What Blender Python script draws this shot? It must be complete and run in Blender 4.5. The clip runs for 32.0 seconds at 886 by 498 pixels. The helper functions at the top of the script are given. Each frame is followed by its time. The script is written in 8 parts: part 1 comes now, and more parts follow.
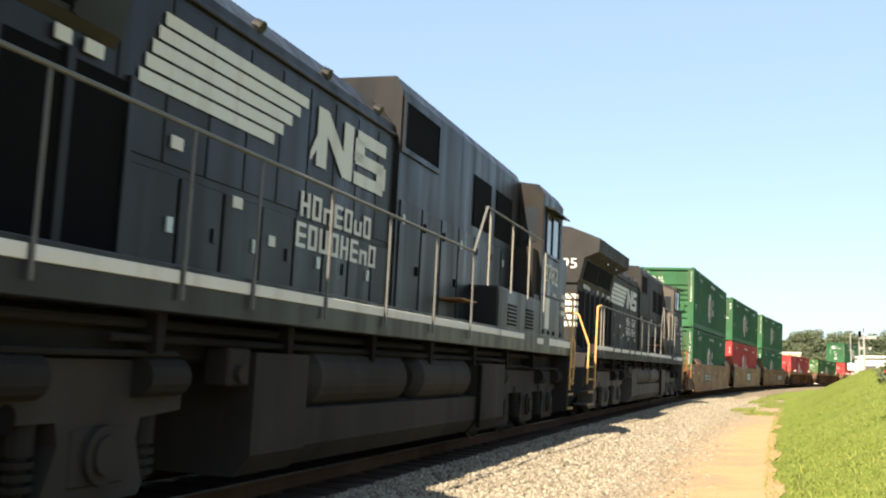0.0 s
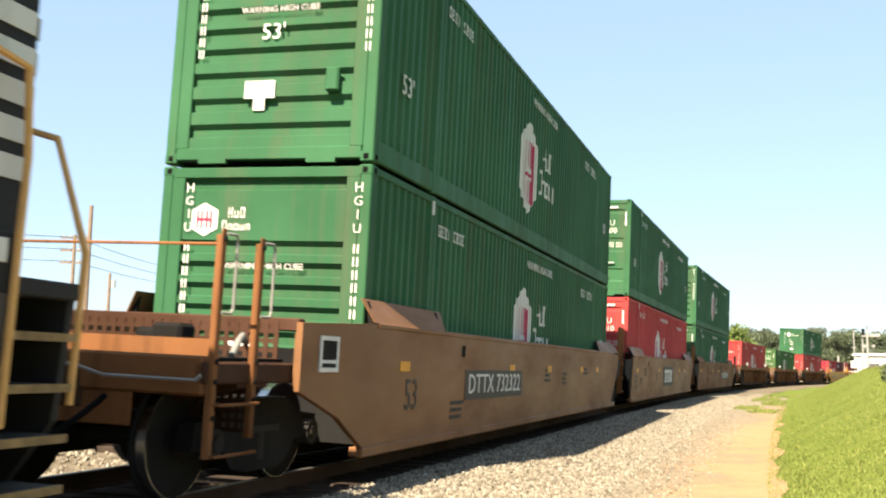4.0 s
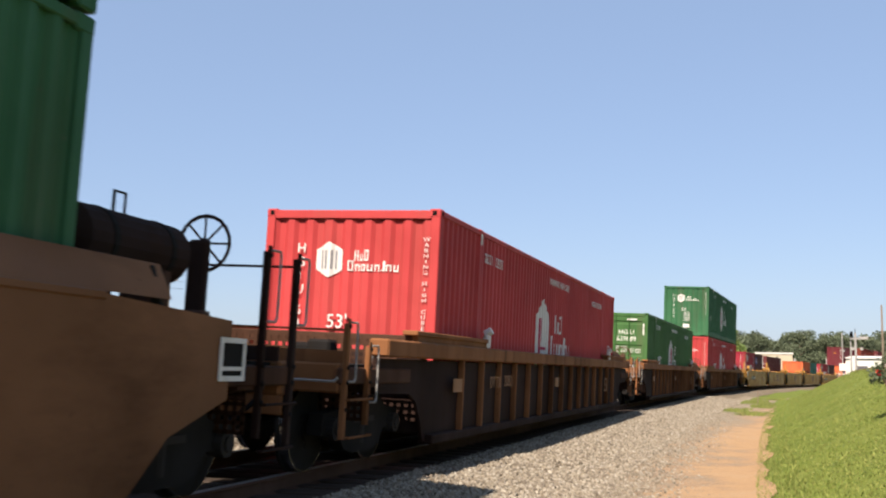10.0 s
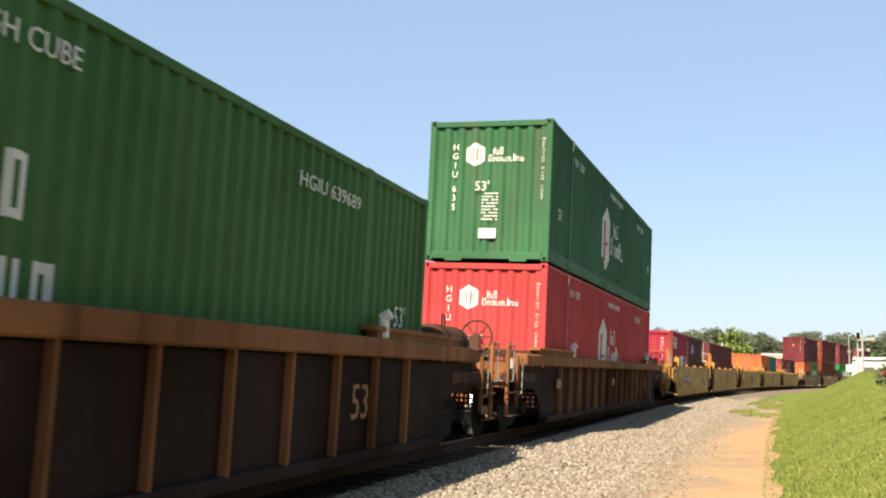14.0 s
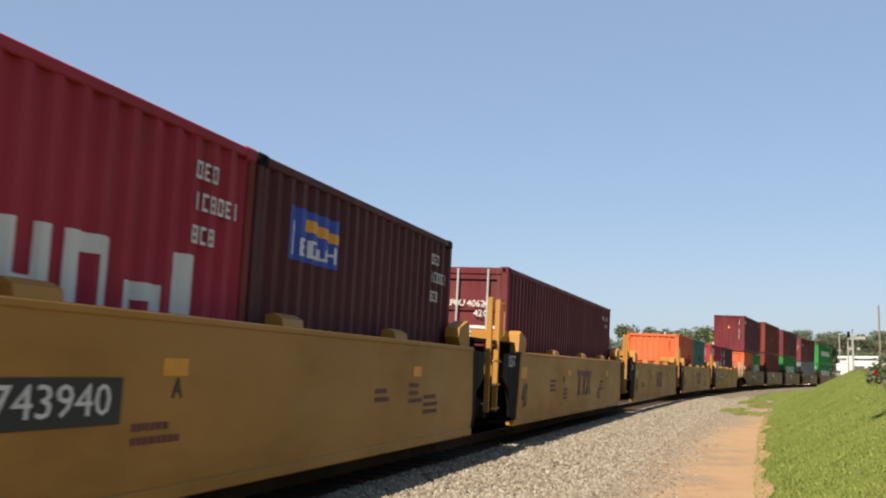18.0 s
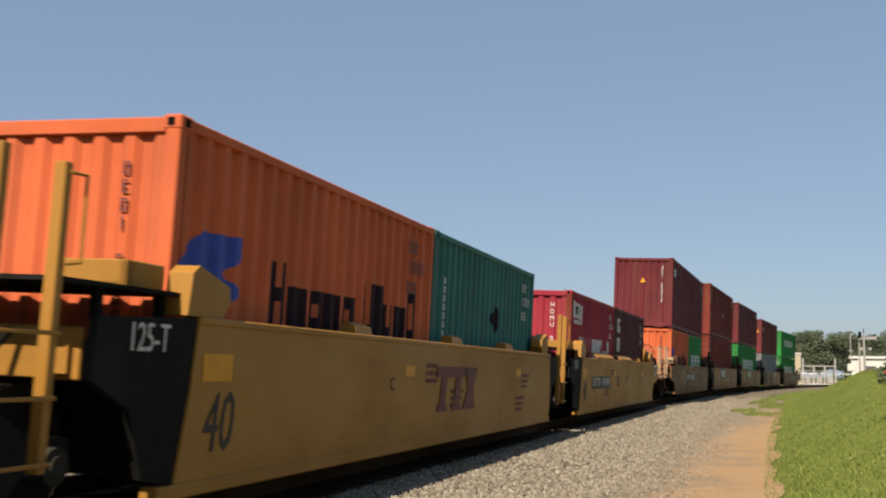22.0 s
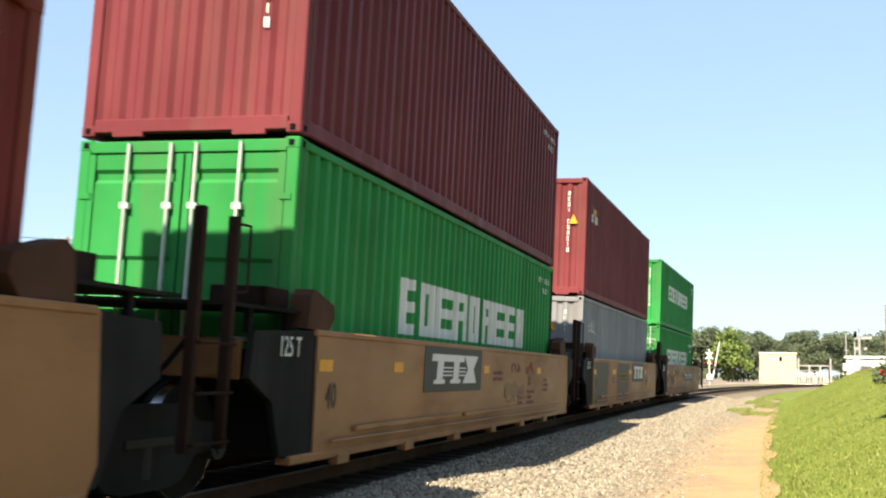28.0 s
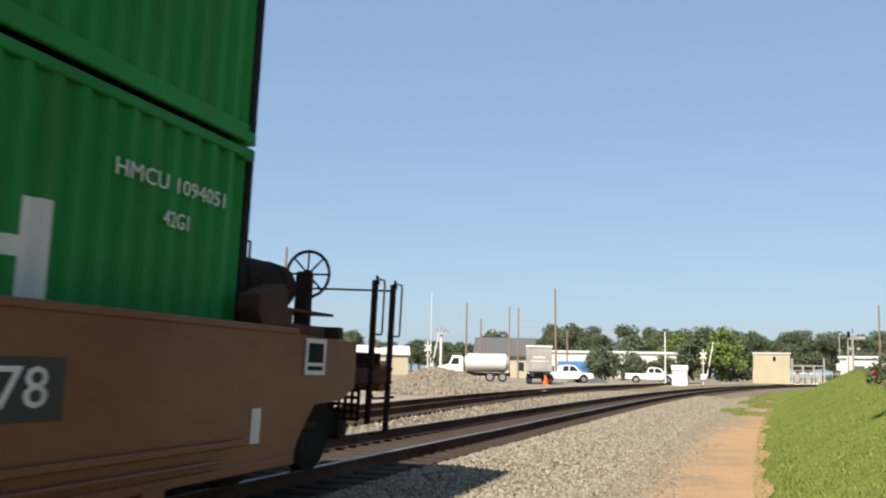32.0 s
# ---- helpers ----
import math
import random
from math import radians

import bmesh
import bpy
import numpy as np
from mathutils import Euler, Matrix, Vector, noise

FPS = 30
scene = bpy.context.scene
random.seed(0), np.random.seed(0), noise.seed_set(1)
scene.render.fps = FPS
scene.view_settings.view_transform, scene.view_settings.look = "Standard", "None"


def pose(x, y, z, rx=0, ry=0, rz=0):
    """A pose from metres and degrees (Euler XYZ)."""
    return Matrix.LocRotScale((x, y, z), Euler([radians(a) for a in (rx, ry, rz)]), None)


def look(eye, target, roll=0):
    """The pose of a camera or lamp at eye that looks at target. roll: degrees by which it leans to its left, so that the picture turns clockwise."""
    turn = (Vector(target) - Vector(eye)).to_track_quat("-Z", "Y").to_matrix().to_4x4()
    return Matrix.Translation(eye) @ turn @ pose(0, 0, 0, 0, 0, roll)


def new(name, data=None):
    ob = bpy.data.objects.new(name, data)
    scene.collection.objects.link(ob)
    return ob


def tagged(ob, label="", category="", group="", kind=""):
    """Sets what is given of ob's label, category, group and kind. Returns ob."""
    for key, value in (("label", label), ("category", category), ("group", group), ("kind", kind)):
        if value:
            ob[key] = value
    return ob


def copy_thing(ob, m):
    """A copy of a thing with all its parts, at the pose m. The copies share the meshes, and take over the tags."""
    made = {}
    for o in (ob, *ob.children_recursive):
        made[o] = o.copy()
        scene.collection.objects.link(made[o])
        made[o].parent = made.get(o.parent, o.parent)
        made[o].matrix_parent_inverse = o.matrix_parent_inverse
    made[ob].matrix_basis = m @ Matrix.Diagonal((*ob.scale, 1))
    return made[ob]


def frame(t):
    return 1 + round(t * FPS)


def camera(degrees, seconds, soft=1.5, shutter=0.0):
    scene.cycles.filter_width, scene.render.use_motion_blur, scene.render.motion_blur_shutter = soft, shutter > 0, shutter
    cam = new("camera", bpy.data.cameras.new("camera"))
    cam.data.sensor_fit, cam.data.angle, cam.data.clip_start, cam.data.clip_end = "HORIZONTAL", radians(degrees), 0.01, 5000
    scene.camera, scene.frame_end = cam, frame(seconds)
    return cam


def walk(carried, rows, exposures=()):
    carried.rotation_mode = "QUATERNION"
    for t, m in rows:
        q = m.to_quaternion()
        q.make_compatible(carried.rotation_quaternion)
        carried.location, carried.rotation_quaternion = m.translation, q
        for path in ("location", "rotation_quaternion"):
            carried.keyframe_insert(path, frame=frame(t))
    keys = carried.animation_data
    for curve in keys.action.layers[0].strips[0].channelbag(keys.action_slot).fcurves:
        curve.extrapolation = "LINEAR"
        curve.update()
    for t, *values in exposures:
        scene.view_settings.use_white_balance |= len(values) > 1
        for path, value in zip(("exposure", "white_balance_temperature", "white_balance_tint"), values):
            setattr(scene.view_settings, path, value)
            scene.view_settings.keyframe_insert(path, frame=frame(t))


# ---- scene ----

# ---------------------------------------------------------------- camera
# A camera on a loosely held stand beside the track: it only trembles sideways.
cam = camera(47.72, 32.0, soft=2.1, shutter=0.12)
EYE = (0.0, 0.0, 1.053)


def stand(yaw, lift=0.0):
    return pose(*EYE, 90 + 6.96 + lift, -1.06, yaw)


SWAY = [(0.0, 0.22, -0.03), (0.5, -0.03, 0.0), (1.0, 0.0, -0.03), (1.5, 0.08, -0.03), (2.0, 0.30, 0.04), (2.5, 0.69, -0.03),
        (3.0, 0.47, -0.03), (3.5, 0.47, -0.06), (4.0, 0.39, -0.16), (4.5, 0.42, -0.12), (5.5, 0.50, -0.05), (6.5, 0.52, 0.0),
        (7.0, -0.33, 0.0), (7.5, -0.17, 0.0), (8.0, -0.28, 0.0), (8.5, 0.19, 0.0), (9.0, 0.03, 0.0), (9.5, 0.19, 0.0),
        (10.0, -0.19, 0.0), (10.5, -0.33, 0.0), (11.0, -0.19, 0.06), (11.5, -0.11, 0.05), (12.0, -0.03, 0.0), (12.5, 0.22, 0.0),
        (13.0, 0.22, 0.0), (13.5, 0.28, 0.06), (14.0, 0.14, 0.06), (14.5, 0.74, 0.03), (15.0, 0.74, 0.05), (15.5, 0.28, 0.0),
        (16.5, 0.15, 0.0), (17.5, 0.03, 0.04), (18.0, -0.33, 0.0), (18.5, -0.33, 0.0), (19.0, -0.17, 0.0), (19.5, -0.19, 0.0),
        (20.0, -0.08, 0.0), (20.5, -0.03, 0.0), (21.0, 0.11, 0.0), (21.5, 0.14, 0.0), (22.0, 0.22, 0.0), (22.5, 0.19, 0.0),
        (23.0, 0.19, 0.0), (23.5, 0.47, 0.03), (24.0, 0.39, 0.0), (24.5, 0.44, 0.0), (25.0, -0.08, -0.07), (25.5, 0.06, 0.04),
        (26.0, 0.44, -0.06), (26.5, 0.06, -0.06), (27.5, 0.03, -0.03), (28.5, -0.03, 0.0), (29.0, -0.08, 0.0), (29.5, -0.25, 0.0),
        (30.0, 0.11, 0.0), (30.5, 0.69, 0.0), (31.0, 0.61, 0.0), (31.5, -0.17, 0.0), (32.0, -0.33, 0.0)]
EXPOSURE = [(0.0, 1.92, 6950, 10), (3.0, 2.01, 6980, 10), (3.5, 1.99, 6950, 10), (4.5, 2.00, 6900, 10), (7.0, 1.92, 6850, 13), (8.0, 1.84, 6850, 11), (9.0, 1.67, 6900, 12), (9.5, 1.47, 6700, 14), (10.0, 1.29, 6400, 18),
            (12.0, 1.44, 6500, 16), (13.0, 1.30, 6550, 14), (14.0, 1.60, 6800, 14), (15.0, 1.42, 6800, 22), (18.0, 1.14, 6500, 15), (19.0, 1.14, 6550, 15), (21.0, 0.75, 6600, 15), (22.0, 0.83, 6600, 13), (23.0, 1.07, 6600, 13), (24.5, 1.24, 6550, 11), (25.0, 1.20, 6450, 13), (26.0, 1.82, 6900, 12),
            (29.0, 1.91, 6550, 7), (30.5, 1.74, 6450, 5), (31.0, 1.60, 6500, 8), (32.0, 1.14, 6250, 10)]
walk(cam, [(t, stand(yaw, lift)) for t, yaw, lift in SWAY], EXPOSURE)

# ---------------------------------------------------------------- daylight
SUN_AZ, SUN_EL = 27.0, 46.0     # the light travels towards this bearing (clockwise from +y)
world = bpy.data.worlds.new("sky")
scene.world = world
world.use_nodes = True
wn = world.node_tree.nodes
sky = wn.new("ShaderNodeTexSky")
sky.sky_type = "NISHITA"
sky.sun_disc = False
sky.sun_elevation = radians(SUN_EL)
sky.sun_rotation = radians(SUN_AZ + 180)
sky.air_density, sky.dust_density, sky.ozone_density = 1.0, 0.9, 1.6
haze = wn.new("ShaderNodeMix")      # thin summer haze evens out the clear sky
haze.data_type = "RGBA"
haze.inputs[0].default_value = 0.62
haze.inputs[7].default_value = (2.0, 2.85, 3.95, 1)
world.node_tree.links.new(sky.outputs[0], haze.inputs[6])
world.node_tree.links.new(haze.outputs[2], wn["Background"].inputs[0])
wn["Background"].inputs[1].default_value = 0.0715
sun = new("sun", bpy.data.lights.new("sun", "SUN"))
sun.data.energy, sun.data.angle, sun.data.color = 5.0, radians(0.55), (1.0, 0.88, 0.70)
la, le_ = radians(SUN_AZ), radians(SUN_EL)
sun.matrix_world = look((0, 0, 60), (60 * math.sin(la) * math.cos(le_), 60 * math.cos(la) * math.cos(le_), 60 - 60 * math.sin(le_)))

# ---------------------------------------------------------------- materials


def material(name):
    m = bpy.data.materials.new(name)
    m.use_nodes = True
    return m, m.node_tree.nodes, m.node_tree.links, m.node_tree.nodes["Principled BSDF"]


def noise_node(n, l, coord, scale, detail=4.0, rough=0.55, stretch=None):
    t = n.new("ShaderNodeTexNoise")
    t.inputs["Scale"].default_value, t.inputs["Detail"].default_value, t.inputs["Roughness"].default_value = scale, detail, rough
    if stretch:
        mp = n.new("ShaderNodeMapping")
        mp.inputs["Scale"].default_value = stretch
        l.new(coord, mp.inputs[0])
        coord = mp.outputs[0]
    l.new(coord, t.inputs["Vector"])
    return t.outputs[0]


def ramp(n, l, fac, stops):
    r = n.new("ShaderNodeValToRGB")
    r.color_ramp.elements[0].position, r.color_ramp.elements[1].position = stops[0][0], stops[-1][0]
    for pos, _ in stops[1:-1]:
        r.color_ramp.elements.new(pos)
    for e, (_, c) in zip(r.color_ramp.elements, stops):
        e.color = (*c, 1) if len(c) == 3 else c
    l.new(fac, r.inputs[0])
    return r.outputs[0]


def blend(n, l, fac, a, b, mode="MIX"):
    m = n.new("ShaderNodeMix")
    m.data_type, m.blend_type = "RGBA", mode
    for sock, v in ((m.inputs[0], fac), (m.inputs[6], a), (m.inputs[7], b)):
        if isinstance(v, (int, float)):
            sock.default_value = v
        elif isinstance(v, tuple):
            sock.default_value = (*v, 1)
        else:
            l.new(v, sock)
    return m.outputs[2]


def bump(n, l, bsdf, height, strength, dist=0.01):
    b = n.new("ShaderNodeBump")
    b.inputs["Strength"].default_value, b.inputs["Distance"].default_value = strength, dist
    l.new(height, b.inputs["Height"])
    l.new(b.outputs[0], bsdf.inputs["Normal"])


def paint(name, rgb, rough=0.62, dirt=(0.10, 0.075, 0.055), amount=0.45, fade=0.18, metal=0.0, spec=0.16, runs=(3.2, 3.2, 0.22)):
    """Weathered paint on steel: faded patches, vertical streaks of grime and fine specks."""
    m, n, l, b = material(name)
    co = n.new("ShaderNodeTexCoord").outputs["Object"]
    big = noise_node(n, l, co, 0.55, 5)
    streak = noise_node(n, l, co, 1.0, 5, 0.6, runs)
    speck = noise_node(n, l, co, 14, 6, 0.7)
    light = tuple(min(1.0, c * (1 + fade) + fade * 0.04) for c in rgb)
    dark = tuple(c * (1 - fade) for c in rgb)
    base = ramp(n, l, big, [(0.3, dark), (0.7, light)])
    k = ramp(n, l, streak, [(0.52, (0, 0, 0)), (0.80, (amount,) * 3)])
    c1 = blend(n, l, k, base, dirt)
    k2 = ramp(n, l, speck, [(0.62, (0, 0, 0)), (0.75, (amount * 0.8,) * 3)])
    c2 = blend(n, l, k2, c1, dirt)
    l.new(c2, b.inputs["Base Color"])
    r = ramp(n, l, streak, [(0.3, (rough - 0.08,) * 3), (0.8, (min(1, rough + 0.3),) * 3)])
    l.new(r, b.inputs["Roughness"])
    b.inputs["Metallic"].default_value = metal
    b.inputs["Specular IOR Level"].default_value = spec
    bump(n, l, b, speck, 0.12, 0.004)
    return m


def plain(name, rgb, rough=0.6, metal=0.0, vary=0.12, spec=0.3):
    m, n, l, b = material(name)
    co = n.new("ShaderNodeTexCoord").outputs["Object"]
    t = noise_node(n, l, co, 6, 5, 0.65)
    c = ramp(n, l, t, [(0.3, tuple(x * (1 - vary) for x in rgb)), (0.7, tuple(min(1, x * (1 + vary)) for x in rgb))])
    l.new(c, b.inputs["Base Color"])
    b.inputs["Roughness"].default_value, b.inputs["Metallic"].default_value = rough, metal
    b.inputs["Specular IOR Level"].default_value = spec
    return m


GREEN = paint("green_container_paint", (0.034, 0.100, 0.026), 0.6)
BOX_GREEN = paint("dark_bluish_green_container_paint", (0.020, 0.086, 0.036), 0.6)
GREEN2 = paint("bright_green_container_paint", (0.012, 0.165, 0.034), 0.6, amount=0.35)
RED = paint("red_container_paint", (0.34, 0.036, 0.036), 0.6, amount=0.25)
CRIMSON = paint("crimson_container_paint", (0.265, 0.020, 0.036), 0.6, amount=0.3)
MAROON = paint("maroon_container_paint", (0.098, 0.013, 0.018), 0.55, amount=0.35)
MAROON2 = paint("brownish_red_container_paint", (0.13, 0.020, 0.015), 0.65, dirt=(0.2, 0.09, 0.04), amount=0.4)
BROWN = paint("dark_brown_container_paint", (0.070, 0.017, 0.019), 0.6)
ORANGE = paint("orange_container_paint", (0.49, 0.104, 0.036), 0.6, amount=0.3)
TEAL = paint("teal_container_paint", (0.032, 0.130, 0.115), 0.6)
GREY = paint("grey_container_paint", (0.185, 0.19, 0.205), 0.6, amount=0.5)
WELL_BROWN = paint("ochre_brown_car_paint", (0.160, 0.074, 0.030), 0.55, dirt=(0.055, 0.029, 0.018), amount=0.45, fade=0.16, spec=0.2, runs=(0.5, 0.5, 1.6))
# Shade on the car sides is put into this rust brown, hence near black.
WELL_RUST_SHADED = paint("shaded_rust_brown_car_paint", (0.014, 0.0052, 0.003), 0.85, dirt=(0.034, 0.016, 0.008), amount=0.6, fade=0.35, spec=0.06)
WELL_TOP = paint("faded_ochre_rail_paint", (0.21, 0.105, 0.05), 0.6, dirt=(0.08, 0.045, 0.03), amount=0.6, fade=0.25)
# Ochre with the sun's tone in it, for parts that catch the light.
S_TOP = paint("sun_toned_rusty_ochre_paint", (0.155, 0.062, 0.021), 0.75, dirt=(0.030, 0.015, 0.009), amount=0.85, fade=0.4, spec=0.08)
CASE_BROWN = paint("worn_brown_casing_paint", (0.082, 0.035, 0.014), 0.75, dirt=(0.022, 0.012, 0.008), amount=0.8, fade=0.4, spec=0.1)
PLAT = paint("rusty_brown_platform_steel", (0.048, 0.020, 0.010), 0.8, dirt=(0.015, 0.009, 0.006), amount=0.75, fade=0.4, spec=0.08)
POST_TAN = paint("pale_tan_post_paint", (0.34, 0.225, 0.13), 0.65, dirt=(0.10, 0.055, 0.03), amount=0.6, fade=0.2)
PINK = paint("faded_red_primer", (0.30, 0.075, 0.055), 0.7, dirt=(0.10, 0.04, 0.03), amount=0.5, fade=0.2)
WELL_YELLOW = paint("yellow_car_paint", (0.27, 0.130, 0.020), 0.52, dirt=(0.11, 0.052, 0.014), amount=0.45, fade=0.14, spec=0.25, runs=(0.5, 0.5, 1.6))
# Darker, blotchier brown than WELL_BROWN, only on unit U3.
WELL_BROWN_DARK = paint("darker_brown_car_paint", (0.125, 0.055, 0.022), 0.65, dirt=(0.040, 0.017, 0.008), amount=0.85, fade=0.25, spec=0.12, runs=(0.5, 0.5, 1.6))
WELL_OLIVE = paint("grimy_olive_tan_car_paint", (0.128, 0.064, 0.021), 0.55, dirt=(0.035, 0.019, 0.009), amount=0.85, fade=0.2, spec=0.2, runs=(0.5, 0.5, 1.6))
WELL_TAN = paint("tan_car_paint", (0.20, 0.093, 0.035), 0.52, dirt=(0.07, 0.038, 0.02), amount=0.65, fade=0.18, spec=0.22, runs=(0.5, 0.5, 1.6))
WELL_SORREL = paint("reddish_tan_car_paint", (0.128, 0.047, 0.016), 0.52, dirt=(0.06, 0.03, 0.018), amount=0.5, fade=0.18, spec=0.3, runs=(0.5, 0.5, 1.6))
OLIVE = paint("dark_olive_patch_paint", (0.05, 0.045, 0.035), 0.75, amount=0.5)
BLACK = paint("black_locomotive_paint", (0.0050, 0.0049, 0.0058), 0.34, dirt=(0.017, 0.0150, 0.0135), amount=0.55, fade=0.3, spec=0.2)
CAR_BLACK = paint("black_car_paint", (0.0055, 0.0052, 0.005), 0.75, dirt=(0.018, 0.012, 0.008), amount=0.5, fade=0.3, spec=0.08)
FADED_BLACK = paint("faded_black_locomotive_paint", (0.0150, 0.0140, 0.0143), 0.6, dirt=(0.034, 0.030, 0.027), amount=0.6, fade=0.35, spec=0.16)
DUSTY = paint("dusty_cast_steel", (0.074, 0.065, 0.058), 0.85, dirt=(0.026, 0.022, 0.019), amount=0.7, fade=0.3, spec=0.1)
# Grime, with the shade under the vehicles put into the near-black base.
GRIME_SHADED = paint("grimy_shaded_running_gear_steel", (0.0055, 0.0047, 0.0042), 0.85, dirt=(0.015, 0.0115, 0.0085), amount=0.7, fade=0.35, spec=0.05)
TANK_GREY = paint("dusty_black_tank_steel", (0.016, 0.014, 0.0128), 0.8, dirt=(0.040, 0.033, 0.027), amount=0.7, fade=0.3, spec=0.1)
WHITE = paint("white_marking_paint", (0.52, 0.51, 0.485), 0.6, dirt=(0.2, 0.17, 0.15), amount=0.5, fade=0.05)
LOGO_RED = plain("dark_red_marking_paint", (0.32, 0.02, 0.06))
LOGO_BLUE = plain("blue_marking_paint", (0.03, 0.06, 0.30))
LOGO_DARK = plain("dark_aubergine_lettering", (0.022, 0.010, 0.014), 0.7, spec=0.1)
LOGO_BROWN = plain("maroon_marking_paint", (0.11, 0.03, 0.03))
MARK_BLACK = plain("black_marking_paint", (0.02, 0.02, 0.02))
MARK_YELLOW = plain("yellow_reflective_tape", (0.55, 0.24, 0.012), 0.5)
STEEL = plain("bare_steel", (0.42, 0.42, 0.43), 0.35, 0.9)
RAIL_TOP = plain("worn_rail_head_steel", (0.20, 0.185, 0.175), 0.42, 0.7)
WHEEL_STEEL = plain("polished_wheel_tread_steel", (0.5, 0.5, 0.5), 0.25, 1.0)
RUST = paint("rusty_rail_steel", (0.060, 0.031, 0.021), 0.9, dirt=(0.03, 0.018, 0.012), amount=0.6, fade=0.3, spec=0.05)
DARK = plain("black_screen_mesh", (0.004, 0.004, 0.0045), 0.85, spec=0.05)
RODS = plain("grey_galvanised_rods", (0.42, 0.45, 0.42), 0.45, 0.5)
LAMP_GLASS = plain("clear_lamp_glass", (0.22, 0.22, 0.21), 0.12, 0.6)
SILVER = plain("grey_handrail_paint", (0.20, 0.19, 0.175), 0.5)
# Warm yellow orange stands in for sunlight on the grab rails.
GRAB_SUNLIT = plain("sunlit_yellow_grab_rail_paint", (0.52, 0.29, 0.10), 0.5)
STEP_EDGE = plain("worn_yellow_step_paint", (0.20, 0.13, 0.055), 0.7, vary=0.4)
HANDRAIL_DARK = plain("dark_handrail_paint", (0.10, 0.10, 0.10), 0.5)

GLASS, gn, gl, gb = material("dark_window_glass")
gb.inputs["Base Color"].default_value = (0.02, 0.025, 0.03, 1)
gb.inputs["Roughness"].default_value = 0.05
gb.inputs["Specular IOR Level"].default_value = 0.8


def ground_material(name, stops, scale, fine, strength, rough=0.95, patch=None):
    m, n, l, b = material(name)
    co = n.new("ShaderNodeTexCoord").outputs["Object"]
    a = noise_node(n, l, co, scale, 6, 0.6)
    f = noise_node(n, l, co, fine, 5, 0.7)
    base = ramp(n, l, a, stops)
    sp = ramp(n, l, f, [(0.3, (0.45,) * 3), (0.7, (1.4,) * 3)])
    c = blend(n, l, 0.55, base, sp, "MULTIPLY")
    if patch:
        k = ramp(n, l, noise_node(n, l, co, patch[0], 3, 0.5), [(patch[1], (0, 0, 0)), (patch[1] + 0.15, (0.85,) * 3)])
        c = blend(n, l, k, c, patch[2])
    l.new(c, b.inputs["Base Color"])
    b.inputs["Roughness"].default_value = rough
    b.inputs["Specular IOR Level"].default_value = 0.15
    bump(n, l, b, f, strength, 0.03)
    return m


GRASS = ground_material("mown_lawn_grass", [(0.3, (0.070, 0.101, 0.012)), (0.5, (0.097, 0.129, 0.018)), (0.72, (0.132, 0.153, 0.028))], 0.5, 22, 0.35, patch=(0.33, 0.55, (0.112, 0.132, 0.027)))
BALLAST = ground_material("crushed_stone_ballast", [(0.3, (0.098, 0.077, 0.052)), (0.6, (0.156, 0.130, 0.092)), (0.8, (0.190, 0.162, 0.122))], 2.2, 24, 0.9)
# Oil stains, with the shade under the train mixed into the colour.
OILY_SHADED = ground_material("oil_stained_shaded_track_bed", [(0.3, (0.028, 0.021, 0.016)), (0.6, (0.058, 0.044, 0.034)), (0.8, (0.100, 0.080, 0.063))], 1.6, 26, 0.9)
LOT = ground_material("pale_gravel_lot", [(0.3, (0.171, 0.145, 0.120)), (0.7, (0.242, 0.211, 0.176))], 0.15, 8, 0.5)
MULCH = ground_material("dark_red_bark_mulch", [(0.3, (0.039, 0.010, 0.009)), (0.7, (0.087, 0.026, 0.022))], 3, 40, 0.8)


def pebble_material(name, stops):
    m, n, l, b = material(name)
    g = n.new("ShaderNodeNewGeometry")
    c = ramp(n, l, g.outputs["Random Per Island"], stops)
    co = n.new("ShaderNodeTexCoord").outputs["Object"]
    c = blend(n, l, 0.5, c, ramp(n, l, noise_node(n, l, co, 60, 3), [(0.3, (0.6,) * 3), (0.7, (1.3,) * 3)]), "MULTIPLY")
    l.new(c, b.inputs["Base Color"])
    b.inputs["Roughness"].default_value = 0.85
    return m


STONE = pebble_material("crushed_granite", [(0.0, (0.087, 0.070, 0.049)), (0.35, (0.148, 0.125, 0.093)), (0.7, (0.194, 0.169, 0.125)), (1.0, (0.263, 0.241, 0.194))])
BLADE = pebble_material("grass_blades", [(0.0, (0.070, 0.101, 0.012)), (0.5, (0.111, 0.143, 0.021)), (1.0, (0.174, 0.184, 0.042))])
# Greyed and paled: the far wood's haze is put into the leaf colour.
LEAF = pebble_material("haze_greyed_tree_leaves", [(0.0, (0.044, 0.062, 0.032)), (0.5, (0.060, 0.080, 0.040)), (1.0, (0.080, 0.098, 0.052))])
LEAF2 = pebble_material("bright_tree_leaves", [(0.0, (0.051, 0.091, 0.013)), (0.5, (0.088, 0.131, 0.021)), (1.0, (0.139, 0.171, 0.037))])
PETAL = pebble_material("red_petals", [(0.0, (0.45, 0.01, 0.01)), (1.0, (0.7, 0.04, 0.03))])
BARK = plain("bark", (0.11, 0.08, 0.06), 0.9, 0, 0.3)
WOOD = plain("weathered_pole_wood", (0.17, 0.13, 0.10), 0.85, 0, 0.25)
TIE_WOOD = paint("creosoted_tie_wood", (0.028, 0.020, 0.015), 0.9, dirt=(0.075, 0.055, 0.042), amount=0.6, fade=0.35, spec=0.05)
WHITE_PAINT = paint("white_building_paint", (0.482, 0.479, 0.460), 0.55, dirt=(0.329, 0.307, 0.278), amount=0.3, fade=0.03)
